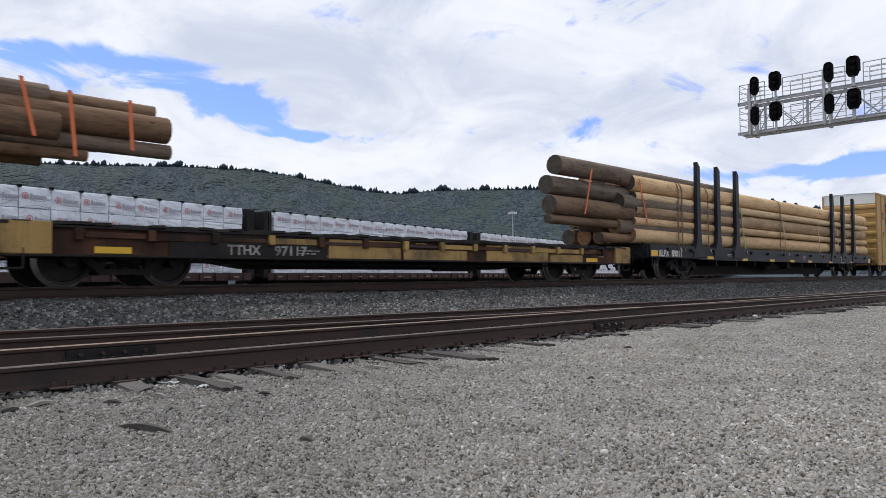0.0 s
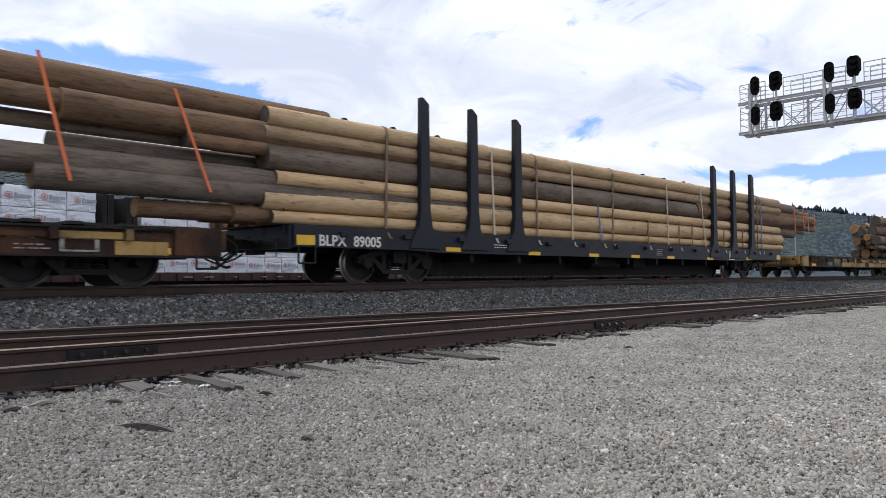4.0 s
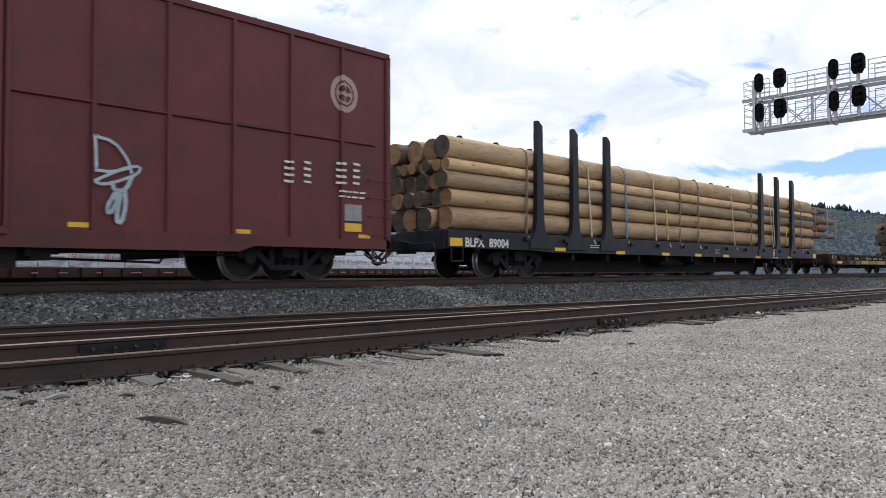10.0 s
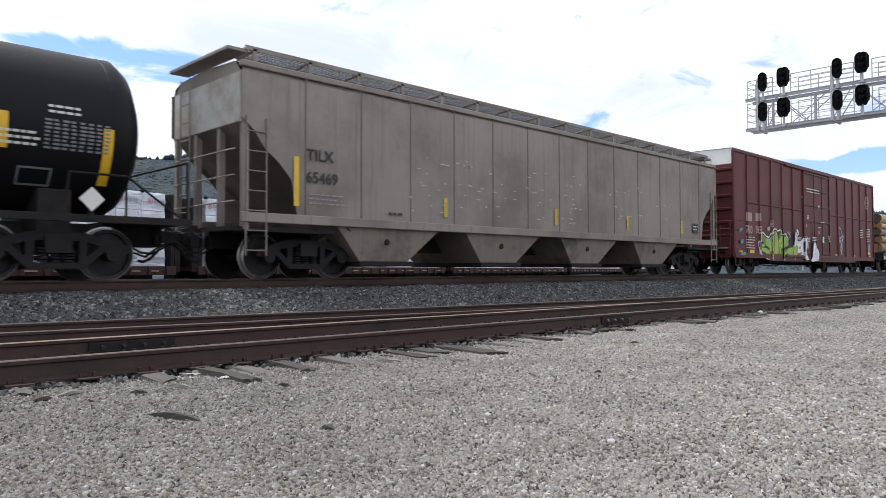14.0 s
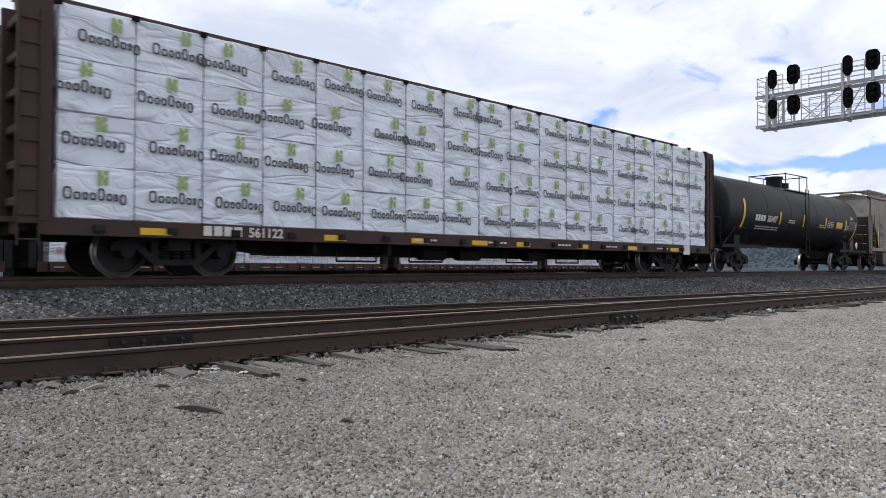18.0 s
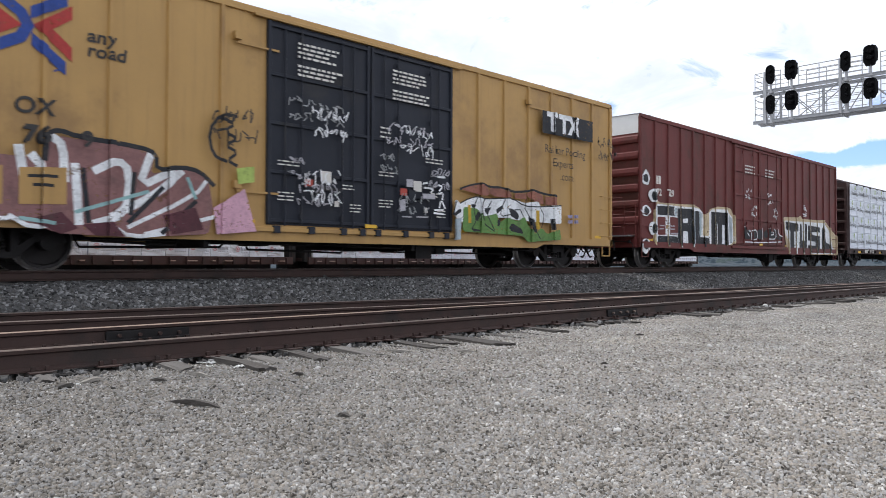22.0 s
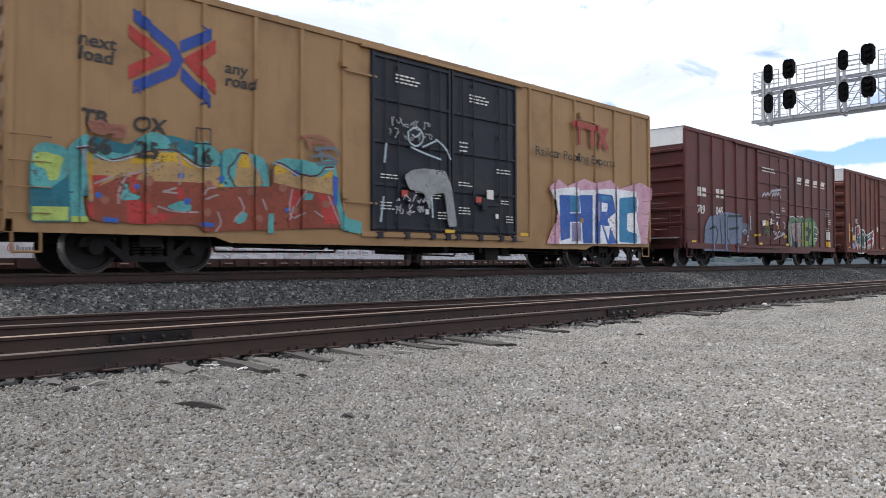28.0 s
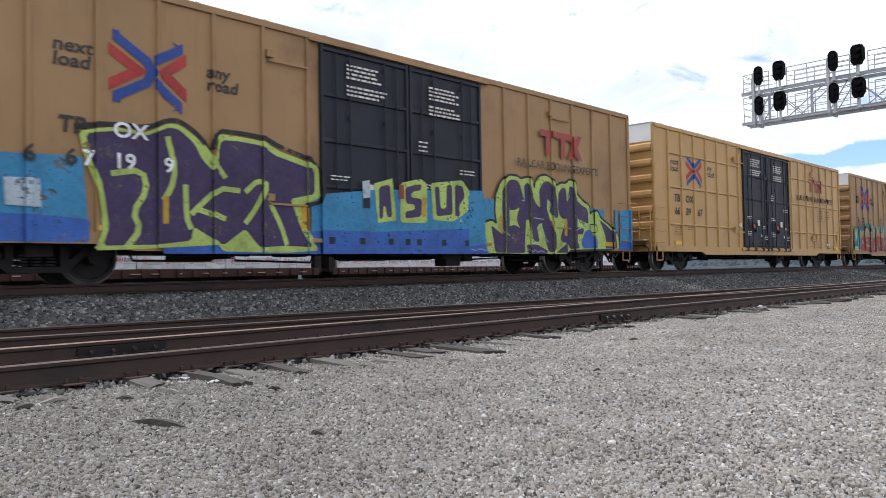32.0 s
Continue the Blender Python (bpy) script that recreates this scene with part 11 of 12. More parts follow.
s.paint("graffiti", [q for p in [[(-0.2, 1.45), (-0, 1.55), (-0.05, 1.3), (0.2, 1.48), (0.17, 1.18), (0.45, 1.55), (0.68, 1.4), (0.57, 1.18), (0.88, 1.5), (1.02, 1.29)], [(-0.11, 1.15), (1.05, 1.4)], [(-0.55, 2.25), (-0.39, 2.33), (-0.17, 2.3), (-0.23, 2.17)], [(0.92, 1.91), (1.14, 1.82), (1.05, 1.64)]] for q in stroke(curved(p), 0.06)], P["silver"], "white scrawl on the door")
s.paint("graffiti", [[(0.28, 1.78), (0.42, 1.75), (0.47, 1.58), (0.24, 1.58)]], P["gold"], "yellow fleck")
s.paint("graffiti", [[(0.13, 1.87), (0.24, 1.92), (0.32, 1.84), (0.26, 1.74), (0.15, 1.77)]], P["white"], "white disc")
s.paint("graffiti", [[(-1.32, 1.89), (-1.01, 1.92), (-1.01, 1.71), (-1.31, 1.68)], [(-0.56, 2), (-0.35, 2.02), (-0.35, 1.77), (-0.55, 1.75)]], P["white"], "white paper labels")
s.paint("graffiti", [[(-0.96, 1.89), (-0.7, 1.92), (-0.7, 1.71), (-0.96, 1.68)], [(-1.98, 1.31), (-1.51, 1.34), (-1.51, 1.24), (-1.98, 1.21)], [(0.93, 1.32), (1.3, 1.34), (1.3, 1.22), (0.93, 1.2)]], P["gold"], "yellow labels")
s.paint("graffiti", [q for p in [[(-1.3, 2.93), (-1.06, 3.08), (-0.96, 2.93), (-0.76, 3.11), (-0.55, 2.98), (-0.4, 3.15)], [(-0.29, 2.98), (-0.07, 3.17), (-0.01, 2.97), (0.15, 3.19), (0.27, 3.02), (0.44, 3.2), (0.65, 2.97)], [(-0.34, 3.2), (0.67, 3.32)]] for q in stroke(curved(p), 0.1)], P["silver"], "bold white tag")
s.paint("graffiti", [[(-6.47, 0.58), (-6.34, 1.5), (-5.99, 1.88), (-5.11, 1.98), (-4.6, 2.12), (-3.13, 2.05), (-3.1, 1.6), (-3.32, 0.58)]], P["mutedblue"], "faded blue letters")
s.paint("graffiti", [q for p in [[(-5.97, 1.4), (-5.53, 1.55), (-5.25, 1.25), (-5.56, 0.8)], [(-5.12, 1.83), (-4.97, 0.81)], [(-4.51, 1.94), (-4.47, 0.77), (-3.41, 0.88)], [(-4.33, 1.45), (-3.49, 1.52)], [(-3.13, 2), (-4.41, 1.95)]] for q in stroke(curved(p), 0.09)], P["slate"], "dark lines of the letters")
bars(s, s.d0 + 0.4, 4.1, 1.6, 2, LETTER, 0.07, 0.06)
s.paint("placard", [rect(h - 1.3, h - 0.75, 1.25, 1.65)], LETTER, "white test placard")
s.paint("placard", [rect(h - 1.3, h - 0.7, 0.9, 1.15)], SAFETY, "yellow notice")
for k in range(3):
    bars(s, h - 1.4 + 0.4 * (k % 2), 2.6 - 0.4 * k, 0.35, 3, LETTER, 0.05, 0.05)
    bars(s, s.d0 + 1.2 + 0.6 * k, 1.9 + 0.3 * k, 0.4, 2, LETTER, 0.06, 0.06)

s = tbox("dull yellow box car with red and teal graffiti", -265.75, -246.88, -258.7, -253.8, (("66", -8.29), ("25", -7.5), ("16", -6.54)), YELLOW2, posts=18, tags=2)
h = s.h
s.paint("graffiti", [[(-9.11, 1.72), (-8.99, 1.87), (-8.48, 2.03), (-8.43, 2.15), (-8.18, 2.26), (-7.62, 2.17), (-7.38, 2.36), (-6.9, 2.42), (-6.44, 2.36), (-5.96, 2.18), (-5.24, 2.21), (-4.95, 2.1), (-4.95, 1.61), (-8.48, 1.25), (-8.48, 0.84), (-9.1, 0.82)]], P["deepteal"], "dark teal spray-painted ground")
s.paint("graffiti", [[(-9.06, 1.97), (-8.92, 2.08), (-8.67, 2.05), (-8.56, 1.99), (-8.55, 1.58), (-8.84, 1.34), (-9.09, 1.36), (-9.09, 1.72)], [(-8.51, 0.84), (-8.56, 2.03), (-8.33, 2.28), (-8.2, 2.22), (-8.14, 2.03), (-7.62, 2.01), (-7.42, 2.33), (-7.21, 2.46), (-6.94, 2.39), (-6.85, 2.17), (-6.44, 2.09), (-6.44, 2.34), (-6.2, 2.39), (-5.94, 2.18), (-5.98, 1.96), (-7.58, 1.86), (-8.18, 1.76), (-8.37, 1.26), (-8.29, 0.85)], [(-5.91, 1.41), (-5.91, 2.27), (-5.66, 2.34), (-5.35, 2.26), (-5.03, 2.19), (-4.92, 1.65), (-5.24, 1.68), (-5.66, 1.43)]], P["teal"], "teal spray-painted clouds")
s.paint("graffiti", [[(-4.87, 2.13), (-4.59, 2.25), (-4.13, 2.25), (-3.83, 2.21), (-3.39, 2.39), (-3.26, 1.58), (-3.14, 1.14), (-2.67, 1.06), (-2.67, 0.79), (-3.2, 0.85), (-3.52, 1.7), (-4.87, 1.84)]], P["teal"], "teal spray-painted clouds")
s.paint("graffiti", [[(-9.07, 1.86), (-8.95, 1.93), (-8.61, 1.87), (-8.66, 1.72), (-8.7, 1.5), (-8.84, 1.47), (-8.88, 1.66), (-9.04, 1.69)], [(-9.07, 1.06), (-8.55, 1.08), (-8.55, 0.86), (-9.07, 0.84)], [(-8.51, 0.94), (-8.25, 0.93), (-8.25, 0.85), (-8.51, 0.84)]], P["palegreen"], "lime patches on the teal")
s.paint("graffiti", [[(-8.3, 2.49), (-7.99, 2.49), (-7.63, 2.5), (-7.67, 2.32), (-7.99, 2.33), (-8.18, 2.28)]], P["salmon"], "faint old letters beneath")
s.paint("graffiti", [[(-8.2, 1.91), (-7.91, 1.85), (-7.5, 2.02), (-7.12, 2.12), (-6.67, 2.13), (-6.44, 1.92), (-5.96, 1.97), (-5.96, 1.58), (-6.39, 1.63), (-7.37, 1.58), (-7.7, 1.65), (-8.2, 1.38)], [(-5.68, 1.62), (-5.63, 2.04), (-5.48, 2.25), (-5.3, 2.07), (-5.08, 1.73), (-5.14, 1.64)], [(-4.87, 2.11), (-4.59, 2.07), (-4.24, 1.94), (-3.76, 1.93), (-3.42, 2.12), (-3.42, 1.59), (-4.24, 1.66), (-4.87, 1.75)]], P["sand"], "tan fill of the letters")
s.paint("graffiti", [[(-7.58, 1.96), (-7.33, 2.04), (-6.76, 2.14), (-6.39, 1.93), (-6.15, 1.91), (-6.44, 1.86), (-6.85, 1.97), (-7.58, 1.84)], [(-5.61, 2.09), (-5.48, 2.27), (-5.38, 2.24), (-5.32, 2), (-5.56, 1.96)], [(-4.84, 2.11), (-4.7, 2.13), (-4.47, 1.99), (-4.81, 1.91)], [(-3.73, 1.93), (-3.45, 2.12), (-3.45, 1.95)], [(-8.29, 2.09), (-8.19, 2.1), (-8.18, 1.2), (-8.26, 1.19)], [(-6.02, 1.62), (-5.9, 1.63), (-5.91, 1.21), (-6.02, 1.21)]], P["gold"], "yellow upper edge")
s.paint("graffiti", [[(-8.18, 1.39), (-7.7, 1.65), (-7.37, 1.58), (-6.39, 1.63), (-5.96, 1.58), (-5.66, 1.6), (-4.87, 1.66), (-4.87, 1.75), (-4.24, 1.66), (-3.42, 1.59), (-3.2, 0.92), (-6.29, 0.74), (-6.39, 0.86), (-8.17, 0.86)]], P["brownred"], "red-brown fill")
s.paint("graffiti", [[(-8.2, 1.61), (-7.94, 1.63), (-8.14, 1.39), (-8.18, 1.27)], [(-7.58, 1.7), (-7.33, 1.78), (-7.5, 1.63), (-7.45, 1.36), (-7.58, 1.37)], [(-7.66, 1.3), (-7.2, 1.17), (-7.11, 1.06), (-6.76, 1.03), (-7.2, 0.85), (-7.62, 0.84), (-7.64, 1.11)], [(-6.76, 1.52), (-6.67, 1.49), (-6.62, 1.31), (-6.8, 1.32)], [(-4.42, 1.62), (-4.13, 1.62), (-4.36, 1.32), (-4.24, 1.1), (-4.53, 1.04)], [(-8.29, 1.19), (-8.18, 1.16), (-8.17, 0.89), (-8.23, 0.93)], [(-3.83, 1.59), (-3.49, 1.56), (-3.26, 0.99), (-3.64, 0.98)]], P["red"], "deep red shades")
s.paint("graffiti", [[(-7.66, 1.56), (-7.6, 1.35), (-7.43, 1.34), (-7.43, 1.26), (-7.76, 1.22)], [(-6.98, 1.16), (-6.67, 1.3), (-6.51, 1.21), (-6.53, 1.1), (-6.8, 1.1)], [(-5.66, 1.01), (-5.5, 1.15), (-5.4, 1.11), (-5.45, 0.96), (-5.61, 0.89)], [(-4.95, 1.13), (-4.84, 1.14), (-4.84, 0.75), (-4.97, 0.75)], [(-4.18, 1.43), (-4.13, 1.59), (-3.92, 1.58), (-3.95, 1.46)]], P["teal"], "teal gaps between the letters")
s.paint("graffiti", [[(-7.18, 1.59), (-7.21, 1.52), (-7.29, 1.49), (-7.36, 1.51), (-7.39, 1.58), (-7.36, 1.65), (-7.29, 1.68), (-7.22, 1.66)], [(-7.92, 1.23), (-7.95, 1.17), (-8, 1.15), (-8.06, 1.17), (-8.08, 1.22), (-8.06, 1.28), (-8, 1.3), (-7.95, 1.28)], [(-7.11, 1.08), (-7.14, 1.02), (-7.2, 0.99), (-7.26, 1.01), (-7.28, 1.07), (-7.26, 1.12), (-7.2, 1.15), (-7.14, 1.13)], [(-6.1, 1.61), (-6.13, 1.55), (-6.2, 1.52), (-6.27, 1.54), (-6.3, 1.6), (-6.27, 1.66), (-6.2, 1.69), (-6.13, 1.67)], [(-6.13, 1.1), (-6.16, 1.04), (-6.22, 1.01), (-6.29, 1.04), (-6.32, 1.09), (-6.29, 1.15), (-6.22, 1.18), (-6.16, 1.16)]], P["salmon"], "salmon dots")
s.paint("graffiti", [[(-5.23, 1.54), (-5.26, 1.49), (-5.32, 1.46), (-5.39, 1.48), (-5.42, 1.53), (-5.39, 1.59), (-5.32, 1.62), (-5.26, 1.6)], [(-5.07, 1.04), (-5.09, 0.98), (-5.16, 0.95), (-5.23, 0.98), (-5.26, 1.03), (-5.23, 1.09), (-5.16, 1.11), (-5.1, 1.09)], [(-4.54, 1.66), (-4.57, 1.6), (-4.64, 1.57), (-4.71, 1.59), (-4.74, 1.64), (-4.71, 1.7), (-4.64, 1.73), (-4.57, 1.71)], [(-4.27, 1.23), (-4.29, 1.18), (-4.36, 1.16), (-4.42, 1.17), (-4.45, 1.23), (-4.42, 1.28), (-4.36, 1.3), (-4.29, 1.28)], [(-3.5, 1.39), (-3.53, 1.33), (-3.61, 1.3), (-3.69, 1.32), (-3.72, 1.38), (-3.69, 1.44), (-3.61, 1.47), (-3.53, 1.45)]], P["salmon"], "salmon dots")
s.paint("graffiti", [[(-6.64, 1.73), (-6.66, 1.69), (-6.71, 1.66), (-6.75, 1.68), (-6.77, 1.72), (-6.75, 1.76), (-6.71, 1.79), (-6.66, 1.77)], [(-5.86, 1.74), (-5.89, 1.69), (-5.93, 1.67), (-5.98, 1.69), (-6, 1.73), (-5.98, 1.77), (-5.93, 1.79), (-5.89, 1.78)], [(-6.52, 1.28), (-6.54, 1.24), (-6.59, 1.21), (-6.64, 1.23), (-6.66, 1.27), (-6.64, 1.32), (-6.59, 1.34), (-6.54, 1.33)], [(-8.04, 1.3), (-8.06, 1.26), (-8.1, 1.24), (-8.14, 1.26), (-8.15, 1.29), (-8.14, 1.33), (-8.1, 1.35), (-8.06, 1.34)], [(-7.43, 1.48), (-7.44, 1.45), (-7.48, 1.43), (-7.51, 1.45), (-7.53, 1.48), (-7.51, 1.51), (-7.48, 1.53), (-7.44, 1.52)]], P["blue"], "blue flecks")
s.paint("graffiti", [[(-4.24, 1.98), (-4.27, 1.93), (-4.33, 1.9), (-4.39, 1.92), (-4.42, 1.97), (-4.4, 2.02), (-4.33, 2.05), (-4.27, 2.03)], [(-4.46, 1.22), (-4.48, 1.18), (-4.53, 1.17), (-4.58, 1.18), (-4.6, 1.22), (-4.58, 1.26), (-4.53, 1.28), (-4.48, 1.26)], [(-8.02, 0.94), (-7.78, 0.93), (-7.78, 0.85), (-8.02, 0.86)], [(-6.34, 0.92), (-6.08, 0.91), (-6.08, 0.83), (-6.34, 0.83)], [(-3.45, 2), (-3.3, 1.96), (-3.33, 1.38), (-3.42, 1.37)]], P["blue"], "blue flecks")
s.paint("graffiti", [q for p in [[(-8.16, 1.48), (-7.88, 1.62)], [(-7.29, 1.8), (-7.54, 1.68), (-7.62, 1.7)], [(-7.03, 1.42), (-6.8, 1.5)], [(-7.02, 1.42), (-6.78, 1.41)], [(-7.11, 1.16), (-6.85, 1.08), (-6.39, 1.09)], [(-6.3, 1.41), (-6.25, 1.52), (-6.03, 1.57)], [(-6.27, 1.33), (-6.01, 1.43)], [(-5.58, 1.41), (-5.45, 1.18), (-5.63, 1.06), (-5.68, 0.95)], [(-5.08, 1.4), (-5, 1.2)], [(-4.42, 1.64), (-4.5, 1.27), (-4.44, 1.04), (-4.15, 1.18)], [(-4.13, 1.62), (-4.33, 1.32)], [(-3.89, 1.23), (-3.7, 1.12)], [(-6.05, 0.76), (-5.93, 0.9), (-6.01, 1.11)], [(-7.64, 1.68), (-7.78, 1.41), (-7.78, 1.18)], [(-6.76, 2.1), (-6.69, 1.82), (-6.74, 1.57)], [(-5.38, 2.24), (-5.27, 1.98), (-5.06, 1.71)], [(-3.55, 1.56), (-3.26, 0.99)]] for q in stroke(curved(p), 0.035)], P["pinkgrey"], "pink highlights")
s.paint("graffiti", [q for p in [[(-7.16, 2.1), (-7.14, 1.82)], [(-8.37, 2.01), (-8.29, 1.75), (-8.21, 1.19)], [(-4.39, 1.3), (-4.47, 1.04)]] for q in stroke(curved(p), 0.035)], P["pinkgrey"], "pink highlights")
s.paint("graffiti", [q for p in [[(-8.43, 2.02), (-8.18, 2.07), (-8.1, 1.9), (-7.91, 1.87), (-7.46, 2.04), (-7.12, 2.14), (-6.81, 2.18), (-6.63, 2.07), (-6.39, 1.93), (-6.2, 1.91), (-6.11, 2.06)], [(-5.66, 1.6), (-5.84, 1.91), (-5.66, 2.08), (-5.58, 2.26), (-5.4, 2.25)], [(-4.87, 1.75), (-4.85, 2.13), (-4.64, 2.14), (-4.3, 1.95), (-3.89, 1.93), (-3.7, 2.05), (-3.67, 2.15), (-3.42, 2.17)]] for q in stroke(curved(p), 0.03)], P["darkred"], "dark rim above the letters")
s.paint("graffiti", [q for p in [[(-8.14, 1.96), (-8.02, 1.89), (-7.83, 1.87), (-7.5, 2)], [(-6.67, 2.05), (-6.44, 1.9), (-6.18, 1.9)], [(-4.81, 2.12), (-4.59, 2.07), (-4.27, 1.91)], [(-8.43, 2.05), (-8.2, 2.1)], [(-3.61, 2.11), (-3.42, 2.14)]] for q in stroke(curved(p), 0.022)], P["paleblue"], "white line under the rim")
s.paint("graffiti", [q for p in [[(-4.24, 2.69), (-4.01, 2.77), (-3.64, 2.78), (-3.42, 2.63)], [(-4.01, 2.62), (-3.7, 2.67), (-3.45, 2.58)], [(-4.07, 2.71), (-4.01, 2.52)]] for q in stroke(curved(p), 0.06)], P["salmon"], "faded old scribble")
s.paint("graffiti", [q for p in [[(-3.89, 2.49), (-3.39, 2.59), (-3.3, 2.45)], [(-3.95, 2.34), (-3.64, 2.42), (-3.33, 2.3)], [(-3.83, 2.21), (-3.39, 2.27)], [(-3.77, 2.55), (-3.7, 2.22)]] for q in stroke(curved(p), 0.07)], P["bluegrey"], "faded blue scribble")
s.paint("graffiti", [q for p in [[(-8.18, 2.47), (-8.03, 2.53), (-7.95, 2.33), (-8.1, 2.31)], [(-7.91, 2.42), (-7.71, 2.49), (-7.67, 2.32), (-7.87, 2.28)]] for q in stroke(curved(p), 0.06)], P["salmon"], "faded old scribble")
s.paint("graffiti", [q for p in [[(-1.43, 3.14), (-1.23, 3.29), (-0.98, 3.22), (-0.95, 2.99), (-1.16, 2.83), (-1.4, 2.91), (-1.43, 3.14)], [(-1.3, 3.1), (-1.19, 3.04), (-1.05, 3.16)], [(-1.33, 2.81), (-0.98, 2.72), (-0.4, 2.62)], [(-0.55, 3.08), (-0.25, 2.93), (-0.06, 2.65)], [(-0.98, 2.85), (-0.51, 3.06)]] for q in stroke(curved(p), 0.045)], P["paleblue"], "white round-headed drawing on the door")
s.paint("graffiti", [[(-1.54, 2.14), (-1.3, 2.29), (-0.95, 2.36), (-0.25, 2.36), (-0.04, 2.02), (0.15, 1.04), (-0.14, 1.03), (-0.27, 1.84), (-0.7, 1.76), (-0.75, 1.38), (-0.95, 1.8), (-1.4, 1.84)]], P["grey"], "grey sprayed body on the door")
s.paint("graffiti", [q for p in [[(-2.07, 2.81), (-2.12, 2.4)], [(-2.15, 1.62), (-2.23, 1.09)], [(-0.7, 1.73), (-0.66, 1.24)]] for q in stroke(curved(p), 0.05)], P["paleblue"], "pale streaks on the door")
s.paint("graffiti", [[(3.88, 2.27), (4.33, 2.54), (4.73, 2.36), (5.57, 2.64), (6.15, 2.55), (7.01, 2.72), (7.39, 2.46), (8.73, 2.76), (9.36, 2.62), (9.3, 1.94), (9.13, 0.77), (3.74, 0.69), (4.08, 1.2), (4.34, 1.69)]], P["pink"], "pink spray-painted backing")
s.paint("graffiti", [[(3.98, 2.21), (5.14, 2.37), (5.28, 2.27), (7.07, 2.44), (8.42, 2.44), (8.62, 2.09), (8.47, 1.62), (8.74, 0.77), (4.31, 0.69), (4.47, 1.28)]], P["white"], "white outline of letters")
s.paint("graffiti", [[(4.35, 2.08), (4.86, 2.11), (4.85, 0.87), (4.39, 0.78)], [(5.33, 2.14), (6, 2.18), (5.98, 0.74), (5.49, 0.73)], [(4.85, 1.58), (5.5, 1.61), (5.49, 1.36), (4.85, 1.34)], [(6.15, 2.24), (7.07, 2.25), (7.25, 1.73), (6.77, 1.48), (7.3, 0.76), (6.77, 0.73), (6.44, 1.35), (6.31, 0.74), (6.1, 0.74)]], P["blue"], "blue spray-painted letters")
s.paint("graffiti", [[(4.86, 2.11), (5.33, 2.11), (5.33, 1.64), (4.85, 1.62)], [(7.45, 2.18), (8.45, 2.28), (8.44, 1.78), (7.9, 1.71), (7.89, 1.17), (8.47, 1.07), (8.39, 0.78), (7.43, 0.8)], [(6.45, 2.19), (7, 2.19), (7, 2.07), (6.44, 2.05)]], P["sky"], "light blue shading")
s.paint("graffiti", [[(6.47, 1.99), (6.81, 1.97), (6.75, 1.72), (6.47, 1.71)], [(6.56, 1.28), (6.93, 1.29), (6.83, 0.84)]], P["white"], "white gaps")
s.paint("graffiti", [[(4.93, 1.31), (5.38, 1.33), (5.38, 0.81), (4.93, 0.77)], [(6.2, 1.99), (6.38, 2), (6.38, 1.41), (6.2, 1.41)]], P["lilac"], "pale blue fill")
for w, x in (("66", -8.29), ("25", -7.5), ("16", -6.54)):
    s.text("car_number", w, x, 1.98, 0.39, DARKLET, bold=0.012)
emblem_tx(s, 5.0, 3.62, plain("dull red lettering", (0.30, 0.045, 0.035)), 1.0)
s.text("slogan", "Railcar Pooling Experts", 3.25, 3.12, 0.36, DARKLET, wide=1.18)
s.paint("stencil", band_box(-6.45, -6.15, 2.32, 2.62), DARKLET, "small black stencilled square")

s = tbox("clean yellow box car with ribbed panelled sides", -286.92, -267.65, -279.75, -274.8, (("66", -8.18), ("39", -7.36), ("67", -6.46)), PALEYEL, posts=20, sign=(-6.65, 3.62, 0.78), any_x=-5.66, marks=(-8.22, -7.38), belts=(1.62, 2.93, 4.12))
h = s.h
emblem_tx(s, 5.2, 3.62, plain("dull red lettering", (0.24, 0.05, 0.04)), 0.93)
s.text("slogan", "RAILCAR POOLING EXPERTS", 3.55, 3.16, 0.33, DARKLET, wide=1.16, bold=0.006)
for x, z, w, k in ((6.15, 2.72, 0.32, 7), (6.62, 2.72, 0.3, 7), (7.25, 2.72, 0.42, 5), (7.78, 2.72, 0.3, 5), (7.35, 1.36, 0.2, 3), (6.05, 1.02, 0.5, 2), (7.6, 0.9, 0.5, 1), (5.1, 0.98, 0.3, 1)):
    bars(s, x, z, w, k, FADEDARK, 0.03, 0.055)
s.paint("placard", [rect(7.38, 7.78, 1.02, 1.12)], LETTER, "white label")
s.paint("placard", [rect(h - 1.15, h - 0.5, 0.82, 1.0)], SAFETY, "yellow notice strip")
s.paint("placard", [rect(6.05, 6.25, 1.2, 1.6), rect(h - 0.6, h - 0.3, 1.2, 1.6)], plain("touched-up yellow paint", (0.50, 0.30, 0.055)), "worn yellow paint patch")
bars(s, -h + 1.35, 1.5, 0.5, 4, DARKLET, 0.03, 0.05)
bars(s, -h + 2.3, 1.52, 0.4, 2, DARKLET, 0.03, 0.05)
s.paint("placard", [blob(s.d0 - 0.4, 1.75, 0.11, 0.09, 3, 14, 0.02)], LETTER, "white disc")

